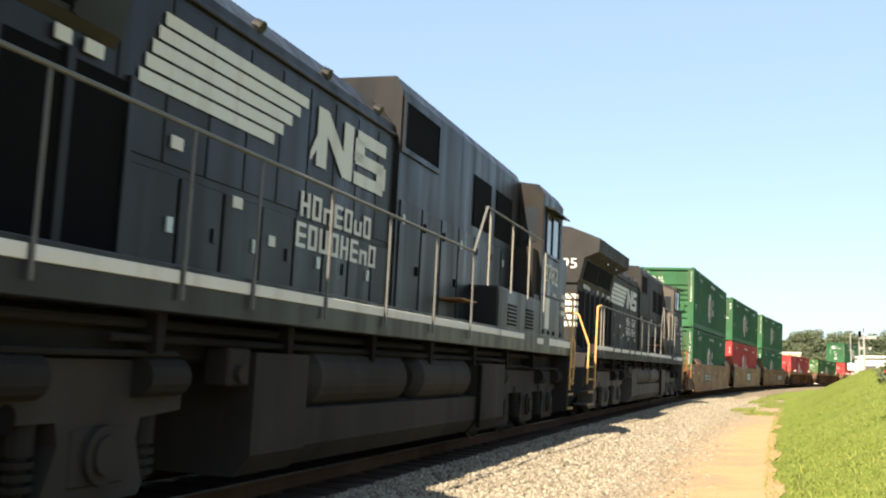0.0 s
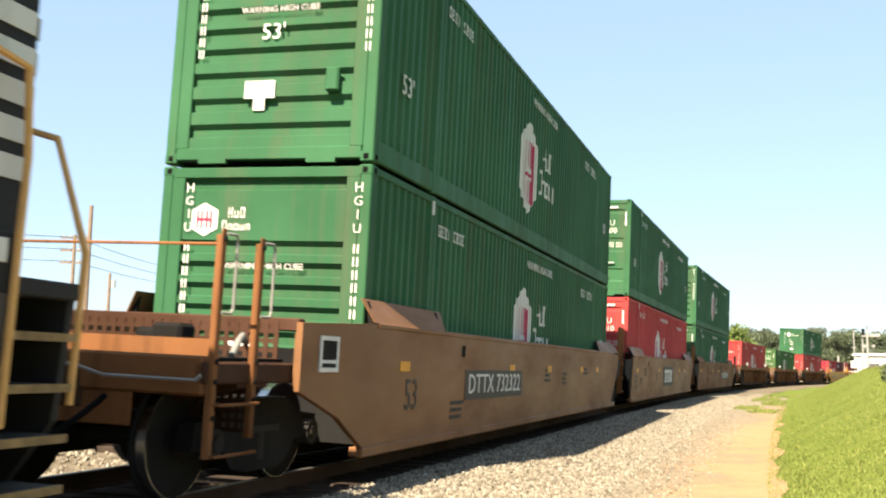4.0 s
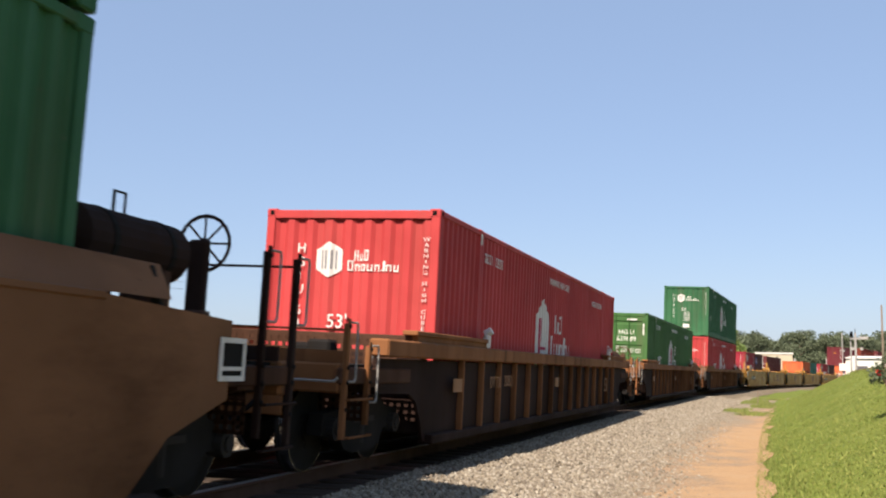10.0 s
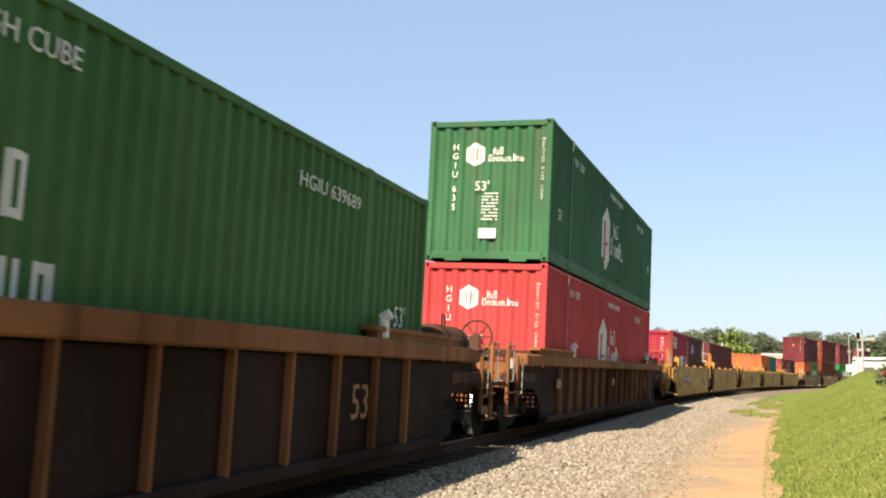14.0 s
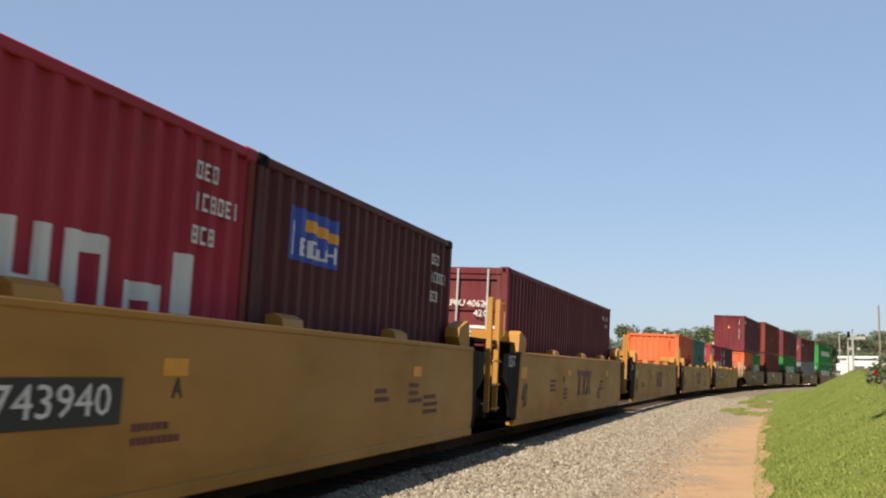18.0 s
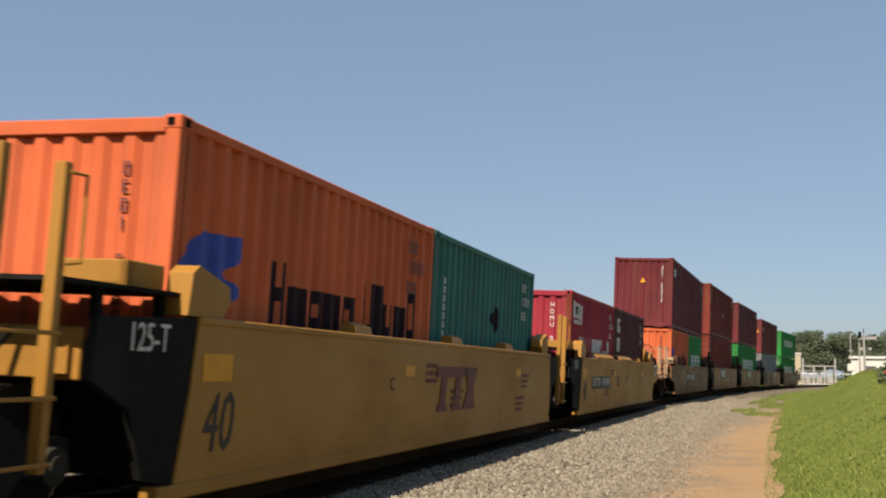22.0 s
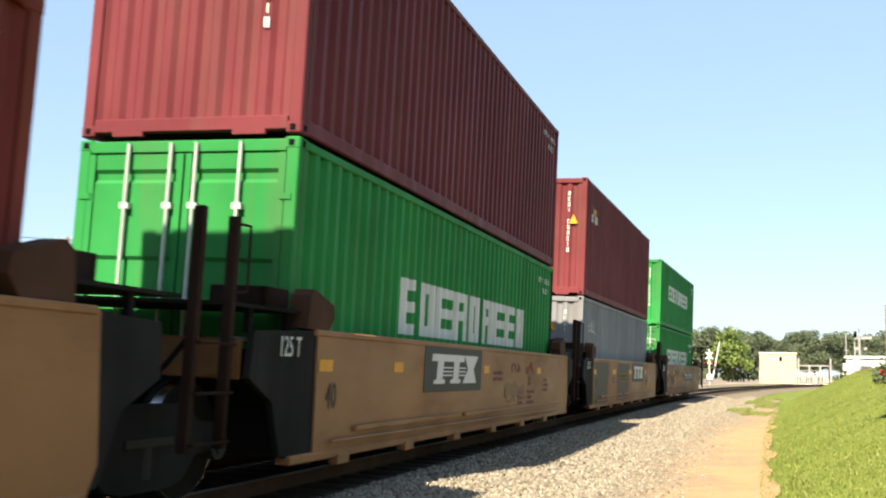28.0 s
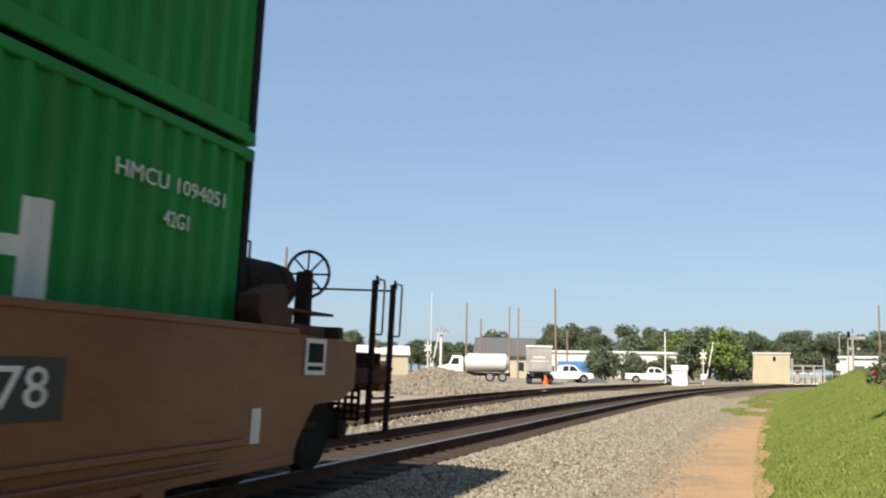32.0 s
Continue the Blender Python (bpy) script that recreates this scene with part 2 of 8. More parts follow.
BEIGE = paint("beige_wall_paint", (0.336, 0.299, 0.219), 0.7, dirt=(0.292, 0.249, 0.176), amount=0.3, fade=0.06)
BLUE_WALL = paint("blue_metal_wall", (0.044, 0.139, 0.329), 0.5, amount=0.2)
SHINGLE = plain("dark_grey_roof_shingles", (0.075, 0.075, 0.08), 0.9, 0, 0.25)
CAR_WHITE = plain("white_car_paint", (0.672, 0.672, 0.672), 0.2, 0, 0.02)
TRUCK_GREY = paint("grey_steel_truck_body", (0.263, 0.256, 0.249), 0.5, amount=0.4)
RUBBER = plain("black_rubber", (0.02, 0.02, 0.02), 0.8)
CONE_ORANGE = plain("orange_plastic", (0.85, 0.12, 0.02), 0.5)
SIGNAL_RED = plain("red_signal_glass", (0.12, 0.008, 0.008), 0.15)
SLAG = ground_material("dark_gravel", [(0.3, (0.05, 0.05, 0.055)), (0.7, (0.10, 0.10, 0.11))], 2, 12, 1.0)

# ---------------------------------------------------------------- mesh builders


class Shape:
    """Collects vertices and faces of one part."""

    def __init__(self):
        self.v, self.f = [], []

    def add(self, verts, faces):
        k = len(self.v)
        self.v += [tuple(p) for p in verts]
        self.f += [tuple(i + k for i in q) for q in faces]
        return self

    def box(self, x0, x1, y0, y1, z0, z1, b=0.0):
        if x0 > x1: x0, x1 = x1, x0
        if y0 > y1: y0, y1 = y1, y0
        if z0 > z1: z0, z1 = z1, z0
        if b <= 0:
            vs = [(x, y, z) for z in (z0, z1) for y in (y0, y1) for x in (x0, x1)]
            return self.add(vs, [(0, 2, 3, 1), (4, 5, 7, 6), (0, 1, 5, 4), (2, 6, 7, 3), (0, 4, 6, 2), (1, 3, 7, 5)])
        b = min(b, (x1 - x0) / 2.01, (y1 - y0) / 2.01, (z1 - z0) / 2.01)
        vs, at = [], {}
        for sx in (0, 1):
            for sy in (0, 1):
                for sz in (0, 1):
                    c = ((x0, x1)[sx], (y0, y1)[sy], (z0, z1)[sz])
                    i = (b, -b)[sx], (b, -b)[sy], (b, -b)[sz]
                    for ax in range(3):
                        p = [c[k] + (0 if k == ax else i[k]) for k in range(3)]
                        at[(sx, sy, sz, ax)] = len(vs)
                        vs.append(tuple(p))
        fs = []
        for ax in range(3):
            u, w = [k for k in range(3) if k != ax]
            for s in (0, 1):
                q = []
                for a, c in ((0, 0), (1, 0), (1, 1), (0, 1)):
                    key = [0, 0, 0]
                    key[ax], key[u], key[w] = s, a, c
                    q.append(at[(*key, ax)])
                fs.append(tuple(q))
        for ax in range(3):
            u, w = [k for k in range(3) if k != ax]
            for a in (0, 1):
                for c in (0, 1):
                    k0, k1 = [0, 0, 0], [0, 0, 0]
                    k0[ax], k1[ax] = 0, 1
                    k0[u] = k1[u] = a
                    k0[w] = k1[w] = c
                    fs.append((at[(*k0, u)], at[(*k1, u)], at[(*k1, w)], at[(*k0, w)]))
        for sx in (0, 1):
            for sy in (0, 1):
                for sz in (0, 1):
                    fs.append(tuple(at[(sx, sy, sz, ax)] for ax in range(3)))
        return self.add(vs, fs)

    def prism(self, pts, axis, lo, hi):
        """A polygon extruded along an axis: (x, z) along y, (y, z) along x, (x, y) along z."""
        n = len(pts)
        put = {"y": lambda p, k: (p[0], k, p[1]), "x": lambda p, k: (k, p[0], p[1]), "z": lambda p, k: (p[0], p[1], k)}[axis]
        vs = [put(p, lo) for p in pts] + [put(p, hi) for p in pts]
        fs = [tuple(range(n)), tuple(range(2 * n - 1, n - 1, -1))] + [(i, i + n, (i + 1) % n + n, (i + 1) % n) for i in range(n)]
        return self.add(vs, fs)

    def cyl(self, p, q, r, n=10, r2=None):
        p, q = Vector(p), Vector(q)
        d = (q - p).normalized()
        a = d.orthogonal().normalized()
        c = d.cross(a)
        r2 = r if r2 is None else r2
        vs = [p + (a * math.cos(2 * math.pi * i / n) + c * math.sin(2 * math.pi * i / n)) * r for i in range(n)]
        vs += [q + (a * math.cos(2 * math.pi * i / n) + c * math.sin(2 * math.pi * i / n)) * r2 for i in range(n)]
        fs = [(i, (i + 1) % n, (i + 1) % n + n, i + n) for i in range(n)] + [tuple(range(n - 1, -1, -1)), tuple(range(n, 2 * n))]
        return self.add(vs, fs)

    def tube(self, pts, r, n=6):
        """One bent rod through the points, with closed ends."""
        pts = [Vector(p) for p in pts]
        ways = [(q - p).normalized() for p, q in zip(pts, pts[1:])]
        up = ways[0].orthogonal().normalized()
        vs = []
        for i, p in enumerate(pts):
            d = (ways[max(0, i - 1)] + ways[min(i, len(ways) - 1)])
            d = d.normalized() if d.length > 1e-6 else ways[min(i, len(ways) - 1)]
            up = (up - d * up.dot(d)).normalized()
            side = d.cross(up)
            vs += [p + (up * math.cos(2 * math.pi * k / n) + side * math.sin(2 * math.pi * k / n)) * r for k in range(n)]
        m = len(pts)
        fs = [(i * n + k, i * n + (k + 1) % n, (i + 1) * n + (k + 1) % n, (i + 1) * n + k) for i in range(m - 1) for k in range(n)]
        return self.add(vs, fs + [tuple(range(n - 1, -1, -1)), tuple(range((m - 1) * n, m * n))])

    def quad(self, a, b, c, d):
        return self.add([a, b, c, d], [(0, 1, 2, 3)])


MESHES = {}


def part(name, shape, mat, parent=None, label="", key=None, smooth=False):
    """One mesh object, under a thing or under a part."""
    k = (key, mat.name) if key else None
    if k and k in MESHES:
        me = MESHES[k]
    else:
        s = shape() if callable(shape) else shape
        me = bpy.data.meshes.new(name)
        me.from_pydata(s.v, [], s.f)
        me.materials.append(mat)
        bm = bmesh.new()
        bm.from_mesh(me)
        bmesh.ops.recalc_face_normals(bm, faces=bm.faces)
        bm.to_mesh(me)
        bm.free()
        if smooth:
            for pl in me.polygons:
                pl.use_smooth = True
        if k:
            MESHES[k] = me
    ob = new(name, me)
    if parent:
        ob.parent = parent
    if label:
        ob["label"] = label
    if name in ("serial_mark", "marking", "notice", "reflector", "grating", "louvres", "block_emblem", "stripe_emblem", "emblem", "hinges", "casting_hole", "rib_plate", "end_stripes", "nose_stripes"):
        ob["kind"] = "stuff"
    return ob


def raw(name, v, f, mat, parent=None):
    """One mesh from arrays, for the many small pieces of the ground."""
    me = bpy.data.meshes.new(name)
    me.from_pydata(v, [], f)
    me.materials.append(mat)
    ob = new(name, me)
    if parent:
        ob.parent = parent
    return ob


def thing(name, label, category, group="", m=None):
    ob = new(name)
    ob.empty_display_size = 0.3
    tagged(ob, label, category, group)
    if m is not None:
        ob.matrix_basis = m
    return ob


def words(text, size, mat, parent, at, end=False, name="lettering", shear=0.0, wide=1.0, fit=0.0):
    """Painted writing. at: the middle of the text in the thing's space. On the near side, or on an end that faces down the line."""
    cu = bpy.data.curves.new("writing", "FONT")
    cu.body, cu.size, cu.align_x, cu.align_y, cu.shear = text, size, "CENTER", "CENTER", shear
    cu.extrude, cu.resolution_u = 0.002, 2
    tmp = bpy.data.objects.new("writing", cu)
    me = bpy.data.meshes.new_from_object(tmp)
    bpy.data.objects.remove(tmp)
    bpy.data.curves.remove(cu)
    me.materials.clear()
    if fit:
        xs = [v.co.x for v in me.vertices]
        wide = fit / (max(xs) - min(xs))
    me.materials.append(mat)
    rot = pose(*at, 90, 0, -90) if end else pose(*at, 90, 0, 0)
    me.transform(rot @ Matrix.Diagonal((wide, 1, 1, 1)))
    ob = new(name, me)
    ob.parent = parent
    ob["kind"] = "stuff"
    return ob


# ---------------------------------------------------------------- the line of the track
# s runs along the main track, away from the camera; d is the distance to its right.
S_GRID = np.arange(-420, 520, 0.5)
BEND = np.interp(S_GRID, [-420, -120, -30, 0, 25, 50, 80, 120, 160, 220, 520], [0, 0.0005, 0.00187, 0.00172, 0.00094, 0.00195, 0.00103, 0.00197, 0.00159, 0.00099, 0.0004])
I0 = int(np.searchsorted(S_GRID, 0))
HEAD = np.cumsum(BEND) * 0.5
HEAD = HEAD - HEAD[I0] + radians(16.895)
LINE_X = np.cumsum(np.sin(HEAD)) * 0.5
LINE_Y = np.cumsum(np.cos(HEAD)) * 0.5
LINE_X, LINE_Y = LINE_X - LINE_X[I0] - 2.547, LINE_Y - LINE_Y[I0] + 10.0
LINE_Z = np.interp(S_GRID, [-420, 10, 35, 60, 90, 130, 180, 240, 520], [0, 0, 0.09, 0.15, 0.16, 0.13, 0.02, -0.07, -0.1])
CANT = radians(1.96)


def line(s, d=0.0, z=0.0):
    x, y, a, zz = (float(np.interp(s, S_GRID, q)) for q in (LINE_X, LINE_Y, HEAD, LINE_Z))
    return Vector((x + d * math.cos(a), y - d * math.sin(a), zz + z))


SPEED_T = np.arange(0, 32.01, 0.05)
SPEED = np.interp(SPEED_T, [0, 6, 12, 18, 24, 28, 32], [9.922, 10.12, 10.295, 10.592, 10.87, 11.179, 11.161])
GONE = np.concatenate([[0], np.cumsum((SPEED[1:] + SPEED[:-1]) / 2 * 0.05)])


def travelled(t):
    return float(np.interp(t, SPEED_T, GONE))


def vehicle_pose(offset, xa, xb, t):
    """The pose of a vehicle whose own zero lies at offset along the train, with its trucks at xa and xb."""
    s = offset - travelled(t)
    a, b = line(s + xa), line(s + xb)
    ex = (b - a).normalized()
    right = ex.cross(Vector((0, 0, 1))).normalized()
    up = right.cross(ex)
    ez = up * math.cos(CANT) + right * math.sin(CANT)
    ey = ez.cross(ex)
    m = Matrix((ex, ey, ez)).transposed().to_4x4()
    m.translation = a - ex * xa
    return m


# ---------------------------------------------------------------- ground


def line_coords(x, y):
    """s and d of points given as arrays."""
    s, d = np.empty_like(x), np.empty_like(x)
    gx, gy, ga, gs = LINE_X[::4], LINE_Y[::4], HEAD[::4], S_GRID[::4]
    for i in range(0, len(x), 4000):
        xs, ys = x[i:i + 4000], y[i:i + 4000]
        k = np.argmin((xs[:, None] - gx) ** 2 + (ys[:, None] - gy) ** 2, axis=1)
        a = ga[k]
        s[i:i + 4000] = gs[k] + (xs - gx[k]) * np.sin(a) + (ys - gy[k]) * np.cos(a)
        d[i:i + 4000] = (xs - gx[k]) * np.cos(a) - (ys - gy[k]) * np.sin(a)
    return s, d


PROFILE_D = [-400, -90, -14, -10, -7.2, -6.0, -4.2, -2.6, -1.7, 1.6, 2.3, 3.4, 5.3, 5.8, 6.6, 9.3, 12, 18, 60, 400]
PROFILE_Z = [0.9, 0.35, -0.42, -0.42, -0.38, -0.24, -0.24, -0.30, -0.21, -0.21, -0.26, -0.42, -0.47, -0.36, 0.02, 1.36, 1.8, 2.0, 2.0, 2.0]


def ground_z(s, d):
    z = np.interp(d, PROFILE_D, PROFILE_Z) + np.interp(s, S_GRID, LINE_Z)
    far = np.clip((s - 45) / 110, 0, 1)
    z = z + np.where(d < -7, far * 0.45, 0)
    fade = np.clip((s - 150) / 60, 0, 1)
    return z * (1 - fade * (d > 6)) + 0.2 * fade * (d > 6)


def ripple(s, d, size):
    return np.array([noise.noise((a * 0.7, b * 0.7, 0)) for a, b in zip(s, d)]) * size


def sheet(name, rings, spokes, mat):
    ang = np.linspace(-math.pi, math.pi, spokes, endpoint=False)
    x = (rings[:, None] * np.sin(ang)).ravel()
    y = (rings[:, None] * np.cos(ang)).ravel()
    s, d = line_coords(x, y)
    z = ground_z(s, d) + ripple(x, y, 0.05) * np.clip((d - 5.5) / 1.5, 0, 1)
    z = np.where(d < 5.2, z - 0.035, z)
    v = list(zip(x.tolist(), y.tolist(), z.tolist()))
    f = []
    for i in range(len(rings) - 1):
        for j in range(spokes):
            k = (j + 1) % spokes
            f.append((i * spokes + j, i * spokes + k, (i + 1) * spokes + k, (i + 1) * spokes + j))
    v.append((0, 0, -0.5))
    f += [(len(v) - 1, (j + 1) % spokes, j) for j in range(spokes)]
    ob = raw(name, v, f, mat)
    for p in ob.data.polygons:
        p.use_smooth = True
    return ob


def strip(name, s0, s1, step, ds, mat, lift, ragged=(0.0, 0.0), rough=0.0):
    """A band that follows the track, with uneven edges."""
    ss = np.arange(s0, s1 + step / 2, step)
    rows, f, n = [], [], len(ds)
    for s in ss:
        lo = ds[0] + ragged[0] * (noise.noise((s * 0.45, 3, 0)) + 0.5 * noise.noise((s * 1.7, 5, 0)))
        hi = ds[-1] + ragged[1] * (noise.noise((s * 0.5, 9, 0)) + 0.25 * noise.noise((s * 1.9, 7, 0)))
        for d in ds:
            rows.append((s, lo + (d - ds[0]) / (ds[-1] - ds[0]) * (hi - lo)))
    S, Dd = np.array(rows).T
    z = ground_z(S, Dd) + lift
    if lift > 0.02 and rough:      # the outer rims run out into the ground below
        z = z - np.tile([0.02] + [0.0] * (n - 2) + [0.0], len(ss))
    if rough:
        z = z + np.array([noise.noise((a * 2.3, b * 2.3, 2)) for a, b in rows]) * rough
    a = np.interp(S, S_GRID, HEAD)
    x = np.interp(S, S_GRID, LINE_X) + Dd * np.cos(a)
    y = np.interp(S, S_GRID, LINE_Y) - Dd * np.sin(a)
    m = len(ss)
    for i in range(m - 1):
        for j in range(n - 1):
            f.append((i * n + j, i * n + j + 1, (i + 1) * n + j + 1, (i + 1) * n + j))
    ob = raw(name, list(zip(x.tolist(), y.tolist(), z.tolist())), f, mat)
    for p in ob.data.polygons:
        p.use_smooth = True
    return ob


tagged(sheet("ground", np.geomspace(1.2, 2600, 150), 300, GRASS), "mown green grass bank and land beyond the track", "ground", kind="structure")
tagged(strip("gravel_lot", 12, 330, 3.0, [-75, -60, -45, -35, -25, -18, -12, -9, -6.9], LOT, 0.02, (4, 0)), "pale gravel yard beyond the tracks", "ground", kind="structure")
tagged(strip("ballast_bed", -60, 330, 0.5, [-7.6, -6.6, -5.6, -4.6, -3.6, -2.8, -2.0, -1.2, -0.4, 0.4, 1.2, 1.8, 2.4, 3.0, 3.3], BALLAST, 0.0, (0.3, 0.35), 0.03), "crushed grey stone ballast under the rails", "ballast", kind="structure")
# Strip reaches past the rail to stand in for the train's shade.
tagged(strip("track_bed", -40, 200, 0.5, [-1.6, -1.0, -0.4, 0.2, 0.8, 1.3, 1.72], OILY_SHADED, 0.018, (0.12, 0.12), 0.02), "oil-stained stones between the rails, darkened as if in the train's shade", "ballast", kind="structure")


def verge_material():
    """Ballast dust that runs out into sand and bare orange dirt, by the distance from the dirt's edge kept on the mesh."""
    m, n, l, b = material("ballast_dust_sand_and_bare_dirt")
    co = n.new("ShaderNodeTexCoord").outputs["Object"]
    at = n.new("ShaderNodeAttribute")
    at.attribute_name = "from_edge"
    big = noise_node(n, l, co, 0.95, 7, 0.66)
    fine = noise_node(n, l, co, 26, 6, 0.72)
    add = n.new("ShaderNodeMath")
    add.operation = "MULTIPLY_ADD"
    l.new(big, add.inputs[0])
    add.inputs[1].default_value = 3.2
    l.new(at.outputs["Fac"], add.inputs[2])
    k = n.new("ShaderNodeMath")
    k.operation = "MULTIPLY_ADD"
    l.new(fine, k.inputs[0])
    k.inputs[1].default_value = 0.5
    l.new(add.outputs[0], k.inputs[2])
    stone = ramp(n, l, fine, [(0.3, (0.090, 0.074, 0.052)), (0.5, (0.190, 0.160, 0.116)), (0.72, (0.275, 0.240, 0.185))])
    sand = ramp(n, l, fine, [(0.3, (0.155, 0.104, 0.064)), (0.7, (0.285, 0.212, 0.142))])
    dirt = ramp(n, l, big, [(0.3, (0.275, 0.170, 0.088)), (0.55, (0.290, 0.192, 0.106)), (0.75, (0.282, 0.202, 0.124))])
    dirt = blend(n, l, 0.4, dirt, ramp(n, l, fine, [(0.3, (0.55,) * 3), (0.7, (1.35,) * 3)]), "MULTIPLY")
    first = ramp(n, l, k.outputs[0], [(0.10, (0, 0, 0)), (0.62, (1, 1, 1))])
    second = ramp(n, l, k.outputs[0], [(0.55, (0, 0, 0)), (0.98, (1, 1, 1))])
    c = blend(n, l, second, blend(n, l, first, stone, sand), dirt)
    l.new(c, b.inputs["Base Color"])
    b.inputs["Roughness"].default_value = 0.95
    b.inputs["Specular IOR Level"].default_value = 0.1
    bump(n, l, b, fine, 0.5, 0.03)
    return m


DIRT_EDGE = [(-20, 4.25), (4, 4.3), (14, 4.2), (28, 4.75), (38, 5.5), (46, 6.2)]
VERGE = strip("dirt_verge", -20, 60, 0.25, [2.9, 3.2, 3.5, 3.8, 4.1, 4.4, 4.7, 5.0, 5.3, 5.6], verge_material(), 0.012, (0.25, 0.22), 0.01)
tagged(VERGE, "ballast dust running out into sand and bare orange dirt", "dirt", kind="structure")
edge_value = VERGE.data.attributes.new("from_edge", "FLOAT", "POINT")
vx, vy = np.array([v.co.x for v in VERGE.data.vertices]), np.array([v.co.y for v in VERGE.data.vertices])
vs_, vd_ = line_coords(vx, vy)
for v, d_ in zip(VERGE.data.vertices, vd_):      # the outer rim lies over the foot of the bank
    v.co.z += 0.024 * min(1.0, max(0.0, (d_ - 4.2) / 0.9))
edge_value.data.foreach_set("value", ((vd_ - np.interp(vs_, [a for a, _ in DIRT_EDGE], [a for _, a in DIRT_EDGE])) / 2.0 - 1.25).astype(np.float32))


def pebbles(name, label, spots, lo, hi, mat, seed):
    """Loose stones: rough little lumps, each with its own turn and size."""
    rng = np.random.default_rng(seed)
    t = (1 + 5 ** 0.5) / 2
    ico = np.array([(-1, t, 0), (1, t, 0), (-1, -t, 0), (1, -t, 0), (0, -1, t), (0, 1, t), (0, -1, -t), (0, 1, -t), (t, 0, -1), (t, 0, 1), (-t, 0, -1), (-t, 0, 1)]) / 1.9
    fac = np.array([(0, 11, 5), (0, 5, 1), (0, 1, 7), (0, 7, 10), (0, 10, 11), (1, 5, 9), (5, 11, 4), (11, 10, 2), (10, 7, 6), (7, 1, 8), (3, 9, 4), (3, 4, 2), (3, 2, 6), (3, 6, 8), (3, 8, 9), (4, 9, 5), (2, 4, 11), (6, 2, 10), (8, 6, 7), (9, 8, 1)])
    n = len(spots)
    size = rng.uniform(lo, hi, n)
    v = ico[None] * rng.uniform(0.55, 1.25, (n, 12, 1))
    v = v * (size[:, None] * rng.uniform(0.6, 1.2, (n, 3)))[:, None, :]
    a = rng.uniform(0, 6.28, n)
    c, s_ = np.cos(a)[:, None], np.sin(a)[:, None]
    x = v[:, :, 0] * c - v[:, :, 1] * s_
    y = v[:, :, 0] * s_ + v[:, :, 1] * c
    v = np.stack([x, y, v[:, :, 2]], -1) + spots[:, None, :]
    f = (fac[None] + 12 * np.arange(n)[:, None, None]).reshape(-1, 3)
    return tagged(raw(name, v.reshape(-1, 3).tolist(), f.tolist(), mat), label, "stones", kind="stuff")


def spots_along(n, s_range, d_range, seed, power=1.0, sink=0.01):
    rng = np.random.default_rng(seed)
    s = s_range[0] + (s_range[1] - s_range[0]) * rng.random(n) ** power
    d = rng.uniform(*d_range, n)
    z = ground_z(s, d) + sink
    a = np.interp(s, S_GRID, HEAD)
    return np.stack([np.interp(s, S_GRID, LINE_X) + d * np.cos(a), np.interp(s, S_GRID, LINE_Y) - d * np.sin(a), z], 1), s, d


near_stones, _, _ = spots_along(52000, (-4, 50), (1.35, 3.6), 11, 1.8, 0.016)
pebbles("ballast_stones", "loose crushed grey and tan ballast stones", near_stones, 0.016, 0.038, STONE, 1)
between, _, _ = spots_along(9000, (0, 60), (-6.9, -1.5), 12, 1.2)
pebbles("ballast_stones", "loose crushed ballast stones between the tracks", between, 0.03, 0.06, STONE, 2)
stray, s_s, d_s = spots_along(46000, (-2, 60), (3.4, 5.1), 13, 1.5, 0.016)
thin = np.random.default_rng(14).random(len(d_s)) > ((d_s - 3.35) / 1.75) ** 0.55
pebbles("ballast_stones", "stray stones on the sandy verge and the dirt", stray[thin], 0.008, 0.026, STONE, 3)


def blades(name, label, spots, lo, hi, mat, seed, width=0.012):
    rng = np.random.default_rng(seed)
    n = len(spots)
    h = rng.uniform(lo, hi, n)
    a = rng.uniform(0, 6.28, n)
    w = np.stack([np.cos(a), np.sin(a), np.zeros(n)], 1) * width * rng.uniform(0.6, 1.5, (n, 1))
    lean = np.stack([rng.normal(0, 0.35, n), rng.normal(0, 0.35, n), np.ones(n)], 1) * h[:, None]
    v = np.stack([spots - w, spots + w, spots + lean], 1).reshape(-1, 3)
    f = np.arange(3 * n).reshape(-1, 3)
    return tagged(raw(name, v.tolist(), f.tolist(), mat), label, "grass", kind="stuff")


lawn, s_l, d_l = spots_along(90000, (1, 60), (5.45, 10.5), 21, 1.8, 0.0)
blades("grass", "short mown green grass on the bank", lawn, 0.015, 0.045, BLADE, 4, 0.009)
edge, s_e, d_e = spots_along(14000, (0, 50), (5.42, 6.0), 22, 1.3, 0.0)
blades("grass", "grass creeping over the edge of the dirt", edge, 0.03, 0.08, BLADE, 5)
weed, s_w, d_w = spots_along(9000, (30, 58), (3.7, 5.4), 23, 1.0, 0.0)
keep = np.array([noise.noise((a * 0.35, b * 0.9, 4)) > 0.02 for a, b in zip(s_w, d_w)])
blades("weeds", "sparse weeds between ballast and lawn", weed[keep], 0.05, 0.16, BLADE, 6, 0.02)

